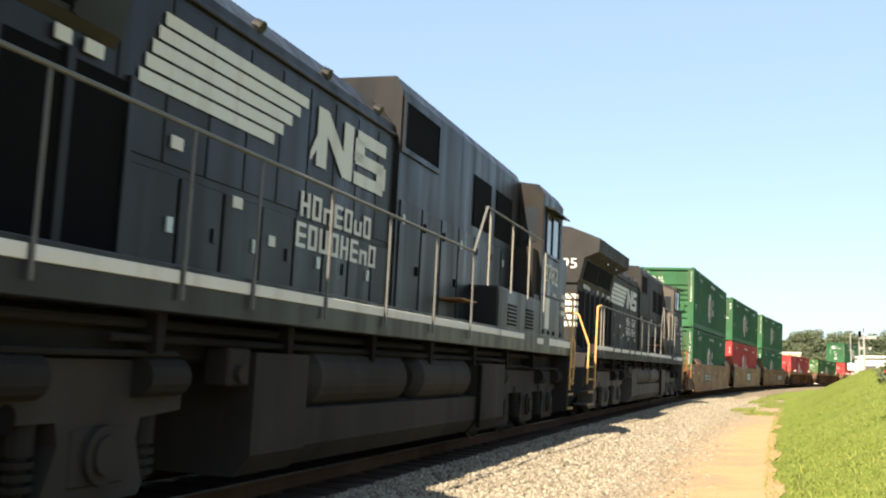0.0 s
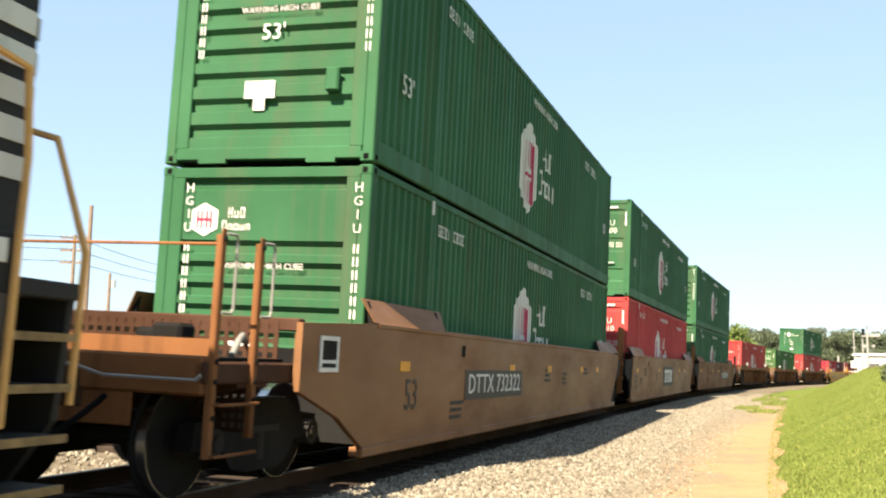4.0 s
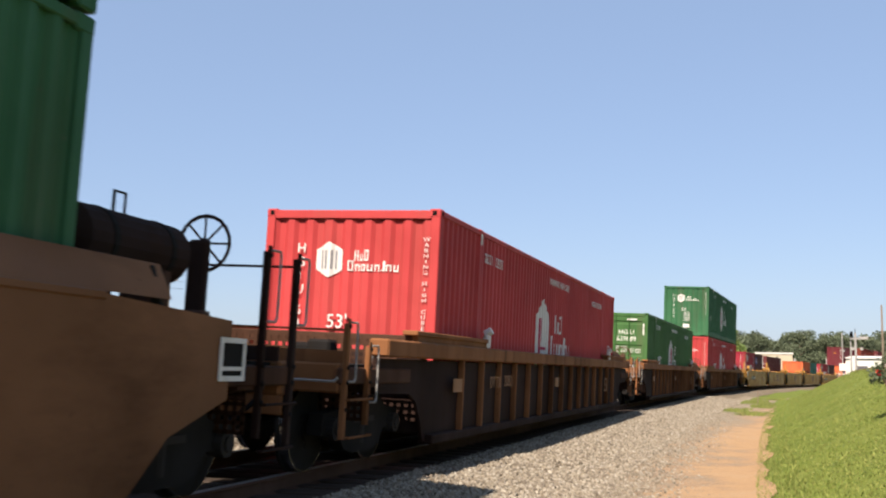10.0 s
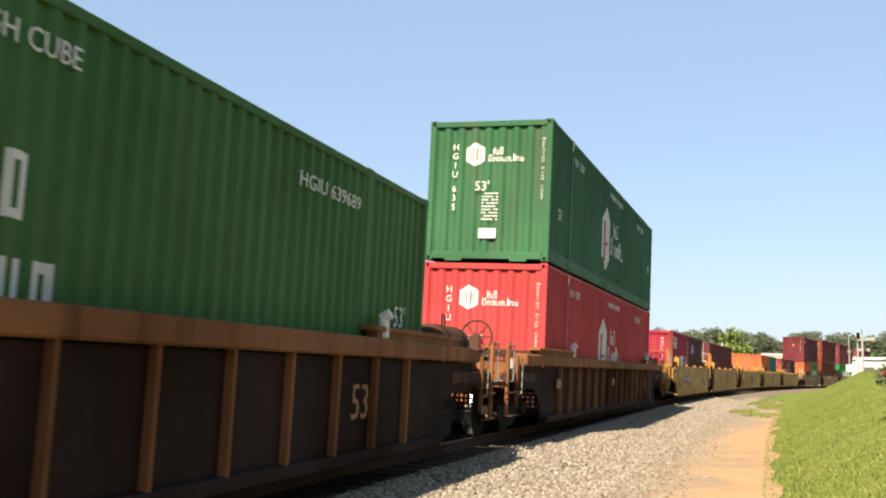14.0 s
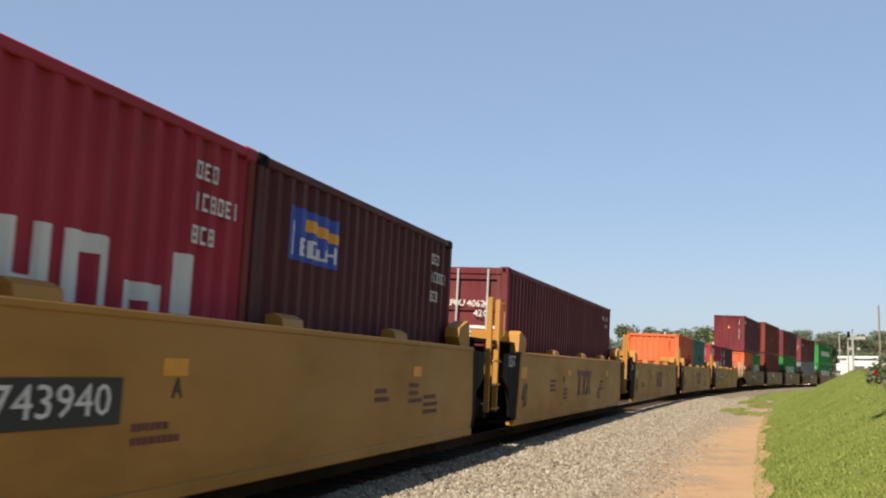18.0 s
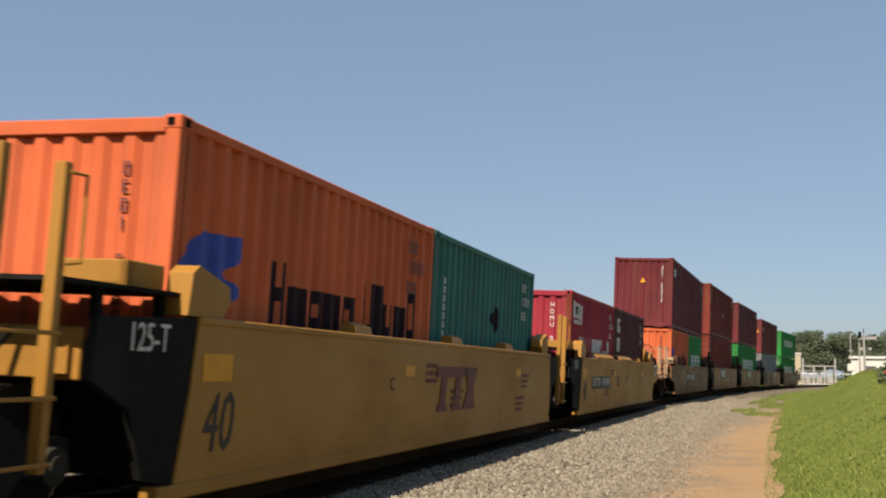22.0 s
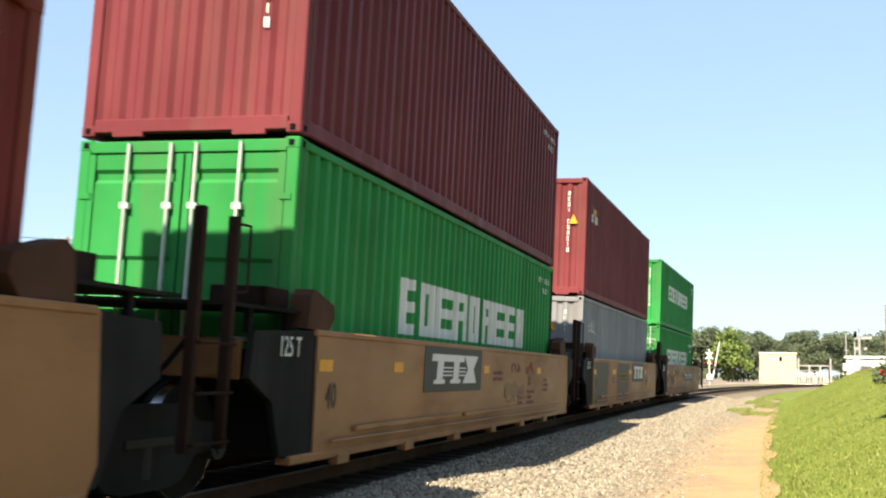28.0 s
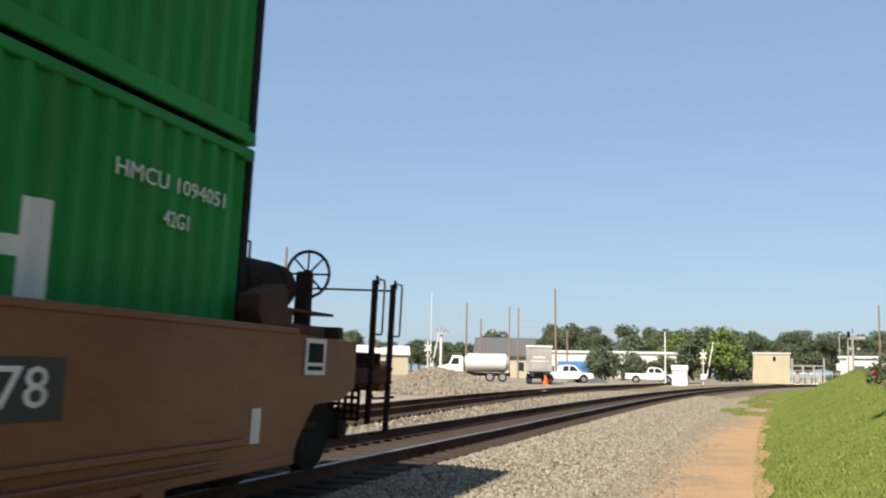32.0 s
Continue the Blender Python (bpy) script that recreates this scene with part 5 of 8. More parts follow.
def end_car_front(root, kind, mat, x_truck, x_end):
    """The outer end of the first or last well, with its own truck and platform."""
    sx = -1 if x_end < 0 else 1
    base = 0 if sx < 0 else (16.15 if kind == "U" else 12.19)
    for sy in (-1, 1):
        part("end_side", Shape().prism([(base - sx * 0.3, 0.26), (base + sx * 0.3, 0.28), (base + sx * 0.85, 0.78), (base + sx * 1.5, 0.80), (base + sx * 1.85, 0.92), (base + sx * 1.85, 1.38), (base - sx * 0.3, 1.42 if kind != "U" else 1.5)], "y", sy * 1.435, sy * 1.497), PLAT if kind == "U" and sx > 0 else mat, root)
    # Rear U and T posts take dark rust brown to stand in for shade.
    platform(root, x_end, base + sx * 1.75, sx, PLAT if kind != "Y" or sx > 0 else mat, WELL_RUST_SHADED if sx > 0 and kind != "Y" else S_TOP if kind == "U" else POST_TAN if kind == "T" or sx > 0 else mat, foot=0.92 if (kind, sx) in (("T", -1), ("Y", 1)) else None)
    freight_truck(root, x_truck, 0.46, 0.89)


def brake_gear(root, x, sx, mat, y=-0.6, z=1.9, wheel=(0.75, -0.75, 2.12)):
    """Air reservoir, hand brake wheel and retainer on an end platform; wheel: its middle, from x on."""
    tank = Shape().cyl((x - 1.25, y, z), (x + 0.1, y, z), 0.25, 20).cyl((x + 0.1, y, z), (x + 0.22, y, z), 0.25, 20, 0.14).cyl((x - 1.37, y, z), (x - 1.25, y, z), 0.14, 20, 0.25)
    res = part("air_reservoir", tank, mat, root, "air reservoir tank on the end platform")
    for q in (-1.0, -0.2):
        part("saddle", Shape().box(x + q, x + q + 0.1, y - 0.2, y + 0.2, 1.15, z - 0.15), PLAT, res)
        part("strap", Shape().cyl((x + q + 0.02, y, z), (x + q + 0.08, y, z), 0.258, 20), GRIME_SHADED, res)
    brake_wheel(root, x + sx * wheel[0], wheel[1], wheel[2], PLAT if mat is PINK else mat)
    part("brake_stand", Shape().box(x + sx * (wheel[0] - 0.13), x + sx * (wheel[0] - 0.03), wheel[1] - 0.09, wheel[1] + 0.09, 1.15, wheel[2] + 0.02, 0.02), PLAT if mat is PINK else mat, root)
    part("retainer", Shape().box(x - 0.1, x + 0.05, 0.3, 0.55, 1.15, 1.75, 0.03), mat, root)
    part("lever_loop", Shape().tube([(x - 0.75, y - 0.05, z + 0.22), (x - 0.75, y - 0.05, z + 0.40), (x - 0.60, y - 0.05, z + 0.40), (x - 0.60, y - 0.05, z + 0.22)], 0.014, 6), GRIME_SHADED, root)


VEHICLES = {}


def stack_car(names, kind, L, offsets, mat, label, x_out, x_truck):
    """An articulated car of several wells."""
    n = len(names)
    name = "well_car_unit"
    for i, (nm, off) in enumerate(zip(names, offsets)):
        gap_f = offsets[i] - offsets[i - 1] - L if i else None
        gap = 3.75
        unit = {"T5": WELL_SORREL, "T1": WELL_OLIVE, "U3": WELL_BROWN_DARK}.get(nm, mat)
        root = well_body(kind, L, unit, name, label, i == 0, i == n - 1, gap)
        xa, xb = -gap / 2, L + gap / 2
        if i == 0:
            xa = -2.7
            end_car_front(root, kind, unit, -x_truck, -x_out)
        if i == n - 1:
            xb = L + 2.7
            end_car_front(root, kind, unit, L + x_truck, L + x_out - (0.27 if kind == "T" else 0.0))
            brake_gear(root, L + (2.2 if kind == "U" else 1.6), 1, PINK if kind == "Y" else WELL_RUST_SHADED, -0.6, 2.0 if kind == "U" else 1.9, (0.72, -0.62, 2.18) if kind == "U" else (1.4, -0.6, 2.11) if kind == "Y" else (0.6, -0.75, 2.10))
            if kind == "Y":
                brake_wheel(root, L + 3.06, -0.95, 1.88, PLAT)
                part("valve_case", Shape().box(L + 1.95, L + 2.2, -1.05, -0.75, 1.55, 1.98, 0.03), unit, root, "yellow steel valve case on the platform")
                part("wheel_disc", Shape().cyl((L + 3.0, -0.95, 1.88), (L + 3.05, -0.95, 1.88), 0.15, 18), PINK, root, "faded red disc behind the brake wheel")
                part("gear_housing", Shape().box(L + 2.6, L + 3.0, -1.2, -0.7, 1.15, 1.75, 0.05), PLAT, root, "rusty hand brake gear housing")
        VEHICLES[nm] = (root, off, xa, xb)
        MOVERS.append((root, VEHICLES[nm], Matrix()))


stack_car(["U1", "U2", "U3"], "U", 16.15, [41.0, 61.05, 80.88], WELL_BROWN, "ochre brown articulated well car with dusty deep sides", 3.22, 1.7)
stack_car(["Y1", "Y2", "Y3", "Y4", "Y5"], "Y", 12.19, [176.75, 192.47, 208.4, 224.27, 240.28], WELL_YELLOW, "yellow articulated well car with black ends", 3.2, 1.55)
stack_car(["T1", "T2", "T3", "T4", "T5"], "T", 12.19, [260.43, 276.28, 292.1, 307.95, 323.93], WELL_TAN, "tan articulated well car with black ends", 3.42, 1.55)


def ribbed_car(nm, off):
    """A single 53 foot well car with ribbed sides and a truck at each end."""
    L = 16.15
    root = thing("ribbed_well_car", "rusty brown single well car with ribbed sides", "well car", "well cars of the train")
    arch = [(-2.3, 1.23), (-2.3, 0.84), (-1.2, 0.82), (-0.92, 0.72), (-0.74, 0.50), (-0.6, 0.24)]
    web = [(-0.58, 0.22), (L + 0.58, 0.22)] + [(L - x, z) for x, z in arch[::-1]] + arch
    for sy in (-1, 1):
        # The web's shade is in its near-black rust brown.
        part("side_web", lambda: Shape().prism(web, "y", sy * 1.36, sy * 1.40), WELL_RUST_SHADED, root, key="Sweb%d" % sy)
        part("top_chord", lambda: Shape().box(-2.25, L + 2.25, sy * 1.28, sy * 1.52, 1.25, 1.45, 0.02), S_TOP, root, "ochre top rail, paler than the web", key="Stop%d" % sy)
        part("bottom_chord", lambda: Shape().box(-0.5, L + 0.5, sy * 1.30, sy * 1.50, 0.18, 0.30, 0.015), WELL_RUST_SHADED, root, key="Sbot%d" % sy)
        for i in range(15):
            x = 0.82 + i * (L - 1.64) / 14
            # Ochre on the ribs stands in for the light they catch.
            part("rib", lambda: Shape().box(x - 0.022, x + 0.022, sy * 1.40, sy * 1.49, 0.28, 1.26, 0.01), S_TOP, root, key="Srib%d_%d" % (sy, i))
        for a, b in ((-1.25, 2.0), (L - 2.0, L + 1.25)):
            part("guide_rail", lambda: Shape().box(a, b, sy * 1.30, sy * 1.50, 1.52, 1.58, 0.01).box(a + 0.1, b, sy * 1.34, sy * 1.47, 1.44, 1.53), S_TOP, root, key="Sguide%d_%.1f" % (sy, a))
        for x in (2.08, L - 1.67):
            part("lever_lock", lambda: Shape().box(x - 0.07, x + 0.07, sy * 1.40, sy * 1.50, 1.44, 1.66, 0.03).cyl((x, sy * 1.42, 1.66), (x, sy * 1.52, 1.72), 0.06, 8), WHITE, root, "pale painted lock lever", key="Slock%d_%.1f" % (sy, x))
        for xs, ln in ((0.32, 0.4), (7.2, 0.35)):
            part("sign_plate", lambda: Shape().box(xs, xs + ln, sy * 1.49, sy * 1.497, 0.82, 1.0), WELL_TOP, root, key="Splate%d_%.1f" % (sy, xs))
    for i in range(6):
        x = L * (0.08 + 0.168 * i)
        part("floor_beam", lambda: Shape().box(x - 0.12, x + 0.12, -1.3, 1.3, 0.24, 0.345), GRIME_SHADED, root, key="Sbeam%d" % i)
    for x in (-0.5, L + 0.44):
        part("bulkhead", lambda: Shape().box(x, x + 0.06, -1.36, 1.36, 0.3, 1.3), WELL_RUST_SHADED, root, key="Sbulk%.1f" % x)
    platform(root, -3.27, -1.2, -1, PLAT, S_TOP, (1.62, 1.40))
    platform(root, L + 3.42, L + 1.2, 1, PLAT, S_TOP, (1.62, 1.40))
    freight_truck(root, -1.85)
    freight_truck(root, L + 1.85)
    brake_gear(root, L + 2.9, 1, PLAT, -0.9, 1.52, (0.5, -1.15, 1.66))
    words("53", 0.5, WELL_TOP, root, (13.77, -1.505, 0.78))
    if nm == "S1":
        words("DTTX", 0.25, WELL_TOP, root, (2.5, -1.503, 0.93))
        words("20821", 0.25, WELL_TOP, root, (3.35, -1.503, 0.95))
    VEHICLES[nm] = (root, off, -2.75, L + 2.75)
    MOVERS.append((root, VEHICLES[nm], Matrix()))
    return root


for nm_, off_ in (("S1", 104.76), ("S2", 128.85), ("S3", 152.64)):
    ribbed_car(nm_, off_)

for a_, b_ in ((1.7, 4.1), (5.2, 7.4)):
    part("guide_cover", Shape().prism([(-1.53, 1.45), (-1.55, 1.49), (-1.44, 1.58), (-1.34, 1.60), (-1.34, 1.57), (-1.43, 1.54), (-1.51, 1.49)], "x", a_, b_), WELL_YELLOW, VEHICLES["Y5"][0], "long folded guide plate")

part("brake_lever", Shape().prism([(-0.80, 1.09), (-0.88, 1.05), (-1.42, 1.58), (-1.37, 1.66)], "x", -3.5, -3.45), PLAT, VEHICLES["T1"][0], "slanting rusty brake lever")
part("motor_case", Shape().box(-2.45, -1.95, -0.40, 0.45, 1.14, 1.84, 0.06).cyl((-2.2, -0.40, 1.74), (-2.2, 0.40, 1.74), 0.19, 16), CASE_BROWN, VEHICLES["T1"][0], "rusty brown brake motor case on the platform")
part("case_lug", Shape().box(-2.3, -2.1, -0.66, -0.38, 1.40, 1.78, 0.02), PLAT, VEHICLES["T1"][0])
part("brake_cylinder", Shape().cyl((-2.6, -0.75, 1.55), (-1.75, -0.75, 1.58), 0.13, 14).cyl((-1.75, -0.75, 1.58), (-1.2, -0.75, 1.6), 0.045, 8), GRIME_SHADED, VEHICLES["T1"][0], "grimy brake cylinder with its rod")
part("junction_box", Shape().box(-1.25, -1.0, -1.47, -1.24, 1.50, 1.74, 0.02), POST_TAN, VEHICLES["T1"][0], "pale tan steel box on the corner")
for u_ in ("U1", "U2", "U3"):
    part("side_slot", Shape().box(2.9, 3.05, -1.512, -1.516, 1.25, 1.40), GRIME_SHADED, VEHICLES[u_][0])

# boards, stencils and tape on the cars
U1, U2, U3 = (VEHICLES[k][0] for k in ("U1", "U2", "U3"))
board(U1, 3.1, 6.3, 0.68, 1.08, "DTTX 732322")
words("53", 0.5, MARK_BLACK, U1, (1.0, -1.515, 0.78), wide=0.9)
logo_board(U2, 6.75, 9.6, 0.56, 1.26)
words("C", 0.36, MARK_BLACK, U2, (5.05, -1.515, 0.88))
words("53", 0.62, MARK_BLACK, U2, (0.4, -1.515, 0.75), wide=1.1)
board(U3, 10.2, 13.7, 0.66, 1.06, "DTTX 732322")
words("53", 0.62, MARK_BLACK, U3, (1.2, -1.515, 0.75), wide=1.1)
for u in (U1, U2, U3):
    tape(u, [0.6, 5.5, 8.3, 11.6, 13.6], 1.06, 1.17)
for k in ("Y1", "Y2", "Y3", "Y4", "Y5"):
    r = VEHICLES[k][0]
    words("40", 0.62, MARK_BLACK, r, (0.34, -1.515, 0.68), wide=0.72, shear=0.15)
    tape(r, [0.08], 1.0, 1.2, w=0.42)
    tape(r, [4.4, 9.8], 1.04, 1.16)
    if k in ("Y2", "Y3", "Y4"):
        logo_board(r, 5.3, 7.6, 0.60, 1.16, bg=False)
        words({"Y2": "D", "Y3": "D", "Y4": "C"}[k], 0.2, MARK_BLACK, r, (4.0, -1.515, 0.95))
    if k != "Y1":
        words("125-T", 0.27, WHITE, r, (-0.58, -1.495, 1.28), wide=0.72)
board(VEHICLES["Y1"][0], 1.4, 3.95, 0.74, 1.03, "DTTX   743940")
words("A", 0.2, MARK_BLACK, VEHICLES["Y1"][0], (4.6, -1.515, 0.95))
board(VEHICLES["Y5"][0], 1.2, 3.75, 0.74, 1.03, "DTTX  743940")
words("B", 0.34, MARK_BLACK, VEHICLES["Y5"][0], (6.6, -1.515, 0.92))
for k in ("T1", "T2", "T3", "T4", "T5"):
    r = VEHICLES[k][0]
    tape(r, [0.12 if k != "T1" else 6.7] + ([2.1, 5.9] if k != "T4" else []) + ([9.6] if k != "T5" else []), 1.08, 1.19, w=0.3)
    words("40", 0.36, MARK_BLACK, r, (0.42, -1.515, 0.84), wide=0.7)
    if k != "T1":
        words("125 T", 0.25, WHITE, r, (-0.75 if k == "T5" else -0.46, -1.495, 1.28), wide=0.72)
    if k in ("T2", "T3", "T4"):
        a_ = {"T2": 3.0, "T3": 3.15, "T4": 6.65}[k]
        logo_board(r, a_, a_ + 2.6, 0.84, 1.41, bg=True)
board(VEHICLES["T1"][0], 2.95, 6.2, 0.75, 1.11, "DTTX  759178")
words("B", 0.3, MARK_BLACK, VEHICLES["T1"][0], (7.2, -1.515, 0.97))
board(VEHICLES["T5"][0], 6.2, 9.35, 0.79, 1.14, "DTTX  759178")
words("A", 0.24, MARK_BLACK, VEHICLES["T5"][0], (5.6, -1.515, 0.95))
words("D", 0.28, MARK_BLACK, VEHICLES["T3"][0], (8.98, -1.515, 0.95))
r5 = VEHICLES["T5"][0]
part("placard_back", Shape().box(12.79, 13.16, -1.502, -1.506, 1.09, 1.34), CAR_BLACK, r5)
part("placard_frame", Shape().box(12.75, 12.79, -1.50, -1.515, 1.05, 1.38).box(13.16, 13.2, -1.50, -1.515, 1.05, 1.38).box(12.79, 13.16, -1.50, -1.515, 1.34, 1.38).box(12.79, 13.16, -1.50, -1.515, 1.05, 1.09).box(12.79, 13.16, -1.50, -1.512, 1.13, 1.16), WHITE, r5, "white placard frame")
part("stencil_panel", Shape().box(11.75, 11.9, -1.512, -1.518, 0.5, 0.78), WHITE, r5)
# stencilled lines and painted-over patches on the sides
rng1 = random.Random(17)
def placard_frame(r, x, z, y):
    part("placard_frame", Shape().box(x, x + 0.04, y, y - 0.015, z, z + 0.33).box(x + 0.37, x + 0.41, y, y - 0.015, z, z + 0.33).box(x + 0.04, x + 0.37, y, y - 0.015, z + 0.29, z + 0.33).box(x + 0.04, x + 0.37, y, y - 0.015, z, z + 0.04).box(x + 0.04, x + 0.37, y, y - 0.012, z + 0.08, z + 0.11), WHITE, r, "white placard frame")
    part("placard_back", Shape().box(x + 0.04, x + 0.37, y, y - 0.005, z + 0.04, z + 0.29), CAR_BLACK, r)


placard_frame(VEHICLES["U3"][0], 17.83, 1.0, -1.512)
placard_frame(VEHICLES["Y5"][0], 13.1, 1.05, -1.50)
placard_frame(VEHICLES["Y1"][0], -1.45, 1.05, -1.50)
placard_frame(VEHICLES["U1"][0], -1.5, 1.05, -1.512)
for k in ("U1", "U2", "U3", "T1", "T2", "T3", "T4", "T5", "Y1", "Y2", "Y3", "Y4", "Y5"):
    r = VEHICLES[k][0]
    long_ = 15.0 if k[0] == "U" else 11.0
    yy = -1.513
    for n_ in range(4):
        x, z = 1.0 + rng1.random() * (long_ - 1.5), 0.62 + 0.55 * rng1.random()
        sh = Shape()
        for j in range(rng1.randint(2, 3)):
            for q in range(rng1.randint(5, 8)):
                sh.box(x + 0.075 * q, x + 0.055 + 0.075 * q, yy, yy - 0.003, z - 0.09 * j, z + 0.05 - 0.09 * j)
        part("stencil", sh, {"U": MARK_BLACK, "T": LOGO_BROWN, "Y": LOGO_BROWN}[k[0]], r, "rows of small stencilled marks")["kind"] = "stuff"


def painted_patch(r, x0, x1, z0, z1, mat, seed):
    """A rolled-on patch of paint with a wavering edge."""
    rg = random.Random(seed)
    pts = [(x0 + (x1 - x0) * i / 6, z0 + rg.uniform(-0.06, 0.06)) for i in range(7)] + [(x1 - (x1 - x0) * i / 6, z1 + rg.uniform(-0.06, 0.06)) for i in range(7)]
    part("paint_patch", Shape().prism(pts, "y", -1.512, -1.516), mat, r, "rolled-on patch of paint")


PATCH_RED = paint("dull_red_patch_paint", (0.16, 0.03, 0.025), 0.7)


def spray_material():
    """Old spray paint in drifting fields: dull olive, rusty red and violet over the tan."""
    m, n, l, b = material("faded_spray_paint")
    co = n.new("ShaderNodeTexCoord").outputs["Object"]
    sep = n.new("ShaderNodeSeparateXYZ")
    l.new(co, sep.inputs[0])
    ph = n.new("ShaderNodeMath")
    ph.operation = "MULTIPLY_ADD"
    l.new(sep.outputs[0], ph.inputs[0])
    ph.inputs[1].default_value, ph.inputs[2].default_value = 2 * math.pi / 3.65, -2 * math.pi * 4.85 / 3.65
    cs = n.new("ShaderNodeMath")
    cs.operation = "COSINE"
    l.new(ph.outputs[0], cs.inputs[0])
    drift = noise_node(n, l, co, 1.5, 6, 0.6)
    k = n.new("ShaderNodeMath")
    k.operation = "MULTIPLY_ADD"
    l.new(drift, k.inputs[0])
    k.inputs[1].default_value = 1.6
    l.new(cs.outputs[0], k.inputs[2])
    field = ramp(n, l, k.outputs[0], [(0.0, (0.20, 0.094, 0.036)), (0.30, (0.20, 0.075, 0.034)), (0.48, (0.13, 0.036, 0.030)), (0.62, (0.085, 0.040, 0.034)), (0.72, (0.060, 0.049, 0.034)), (1.0, (0.046, 0.041, 0.033))])
    fine = noise_node(n, l, co, 9, 6, 0.7)
    c = blend(n, l, 0.45, field, ramp(n, l, fine, [(0.3, (0.6,) * 3), (0.7, (1.35,) * 3)]), "MULTIPLY")
    l.new(c, b.inputs["Base Color"])
    b.inputs["Roughness"].default_value = 0.6
    b.inputs["Specular IOR Level"].default_value = 0.2
    return m


T4 = VEHICLES["T4"][0]
part("spray_paint", Shape().prism([(0.2, 0.34), (6.45, 0.34), (6.5, 0.8), (6.58, 1.38), (0.16, 1.38)], "y", -1.511, -1.5145), spray_material(), T4, "faded olive and rusty red spray paint")
part("stencil_panel", Shape().box(4.15, 5.44, -1.516, -1.520, 0.86, 1.10), paint("dull_yellow_panel_paint", (0.13, 0.095, 0.03), 0.7), T4, "dull yellow panel with stencilled lines")
stc = Shape()
for q in range(13):
    stc.box(4.24 + 0.088 * q, 4.30 + 0.088 * q, -1.520, -1.523, 1.0, 1.055)
    stc.box(4.30 + 0.08 * q, 4.35 + 0.08 * q, -1.520, -1.523, 0.91, 0.95)
part("stencil", stc, OLIVE, T4)["kind"] = "stuff"
words("E", 0.36, LOGO_BROWN, T4, (3.72, -1.518, 1.0), wide=0.9)
tape(T4, [2.95, 5.95], 1.08, 1.2, y=-1.516, w=0.5)
painted_patch(VEHICLES["T3"][0], 7.2, 8.6, 0.72, 0.90, WELL_SORREL, 3)
painted_patch(VEHICLES["T5"][0], 2.4, 4.2, 0.6, 1.0, WELL_TAN, 4)


def scrawl(r, x0, x1, z0, z1, mat, seed, n=14):
    """A loose scribble of thin painted strokes."""
    rg = random.Random(seed)
    sh = Shape()
    px_, pz = x0, (z0 + z1) / 2
    for i in range(n):
        qx, qz = x0 + (x1 - x0) * (i + 1) / n + rg.uniform(-0.12, 0.05), rg.uniform(z0, z1)
        sh.prism([(px_, pz), (qx, qz), (qx + 0.03, qz + 0.02), (px_ + 0.03, pz + 0.02)], "y", -1.513, -1.516)
        px_, pz = qx, qz
    part("scrawl", sh, mat, r, "scribbled paint strokes")


scrawl(VEHICLES["T5"][0], 0.7, 3.2, 0.62, 1.22, CAR_BLACK, 5, 22)
scrawl(VEHICLES["T3"][0], 7.6, 8.2, 1.0, 1.3, LOGO_BROWN, 6)
scrawl(VEHICLES["T3"][0], 8.7, 9.3, 1.05, 1.3, PATCH_RED, 7)
scrawl(VEHICLES["T3"][0], 7.2, 8.5, 0.55, 0.85, LOGO_BROWN, 8)
part("warning_panel", Shape().box(-0.95, -0.75, -1.2, -1.22, 0.45, 0.8), SIGNAL_RED, VEHICLES["T1"][0], "perforated red reflector panel")

# ---------------------------------------------------------------- what the cars carry
LOW = 0.36
UP53 = LOW + 2.9 + 0.03
V = VEHICLES
load(big_box(BOX_GREEN, "h", "green 53 foot container with white hexagon emblem, in the well"), V["U1"], 0, LOW)
load(big_box(BOX_GREEN, "h", "green 53 foot container stacked on top", upper=True), V["U1"], 0, UP53)
load(big_box(RED, "doors", "red 53 foot container in the well", red=True, serial="HGIU\n637010"), V["U2"], 0, LOW)
load(big_box(BOX_GREEN, "doors", "green 53 foot container stacked on a red one", serial="HGIU\n532700"), V["U2"], 0, UP53)
load(big_box(BOX_GREEN, "doors", "green 53 foot container with lock rods, in the well", serial="HGIU\n643403"), V["U3"], 0, LOW)
load(big_box(BOX_GREEN, "h", "green 53 foot container stacked on a green one", upper=True), V["U3"], 0, UP53)
load(big_box(RED, "v", "red 53 foot container alone in a ribbed well car", red=True, serial="HGIU 635139"), V["S1"], 0, LOW)
load(big_box(GREEN, "doors", "green 53 foot container with door rods, alone in the well", serial="HGIU\n639689"), V["S2"], 0, LOW)
load(big_box(RED, "v", "red 53 foot container under a green one", red=True), V["S3"], 0, LOW)
load(big_box(BOX_GREEN, "v", "dusty green 53 foot container stacked on a red one", red=True), V["S3"], 0, UP53)

L20, L40 = 6.07, 12.19


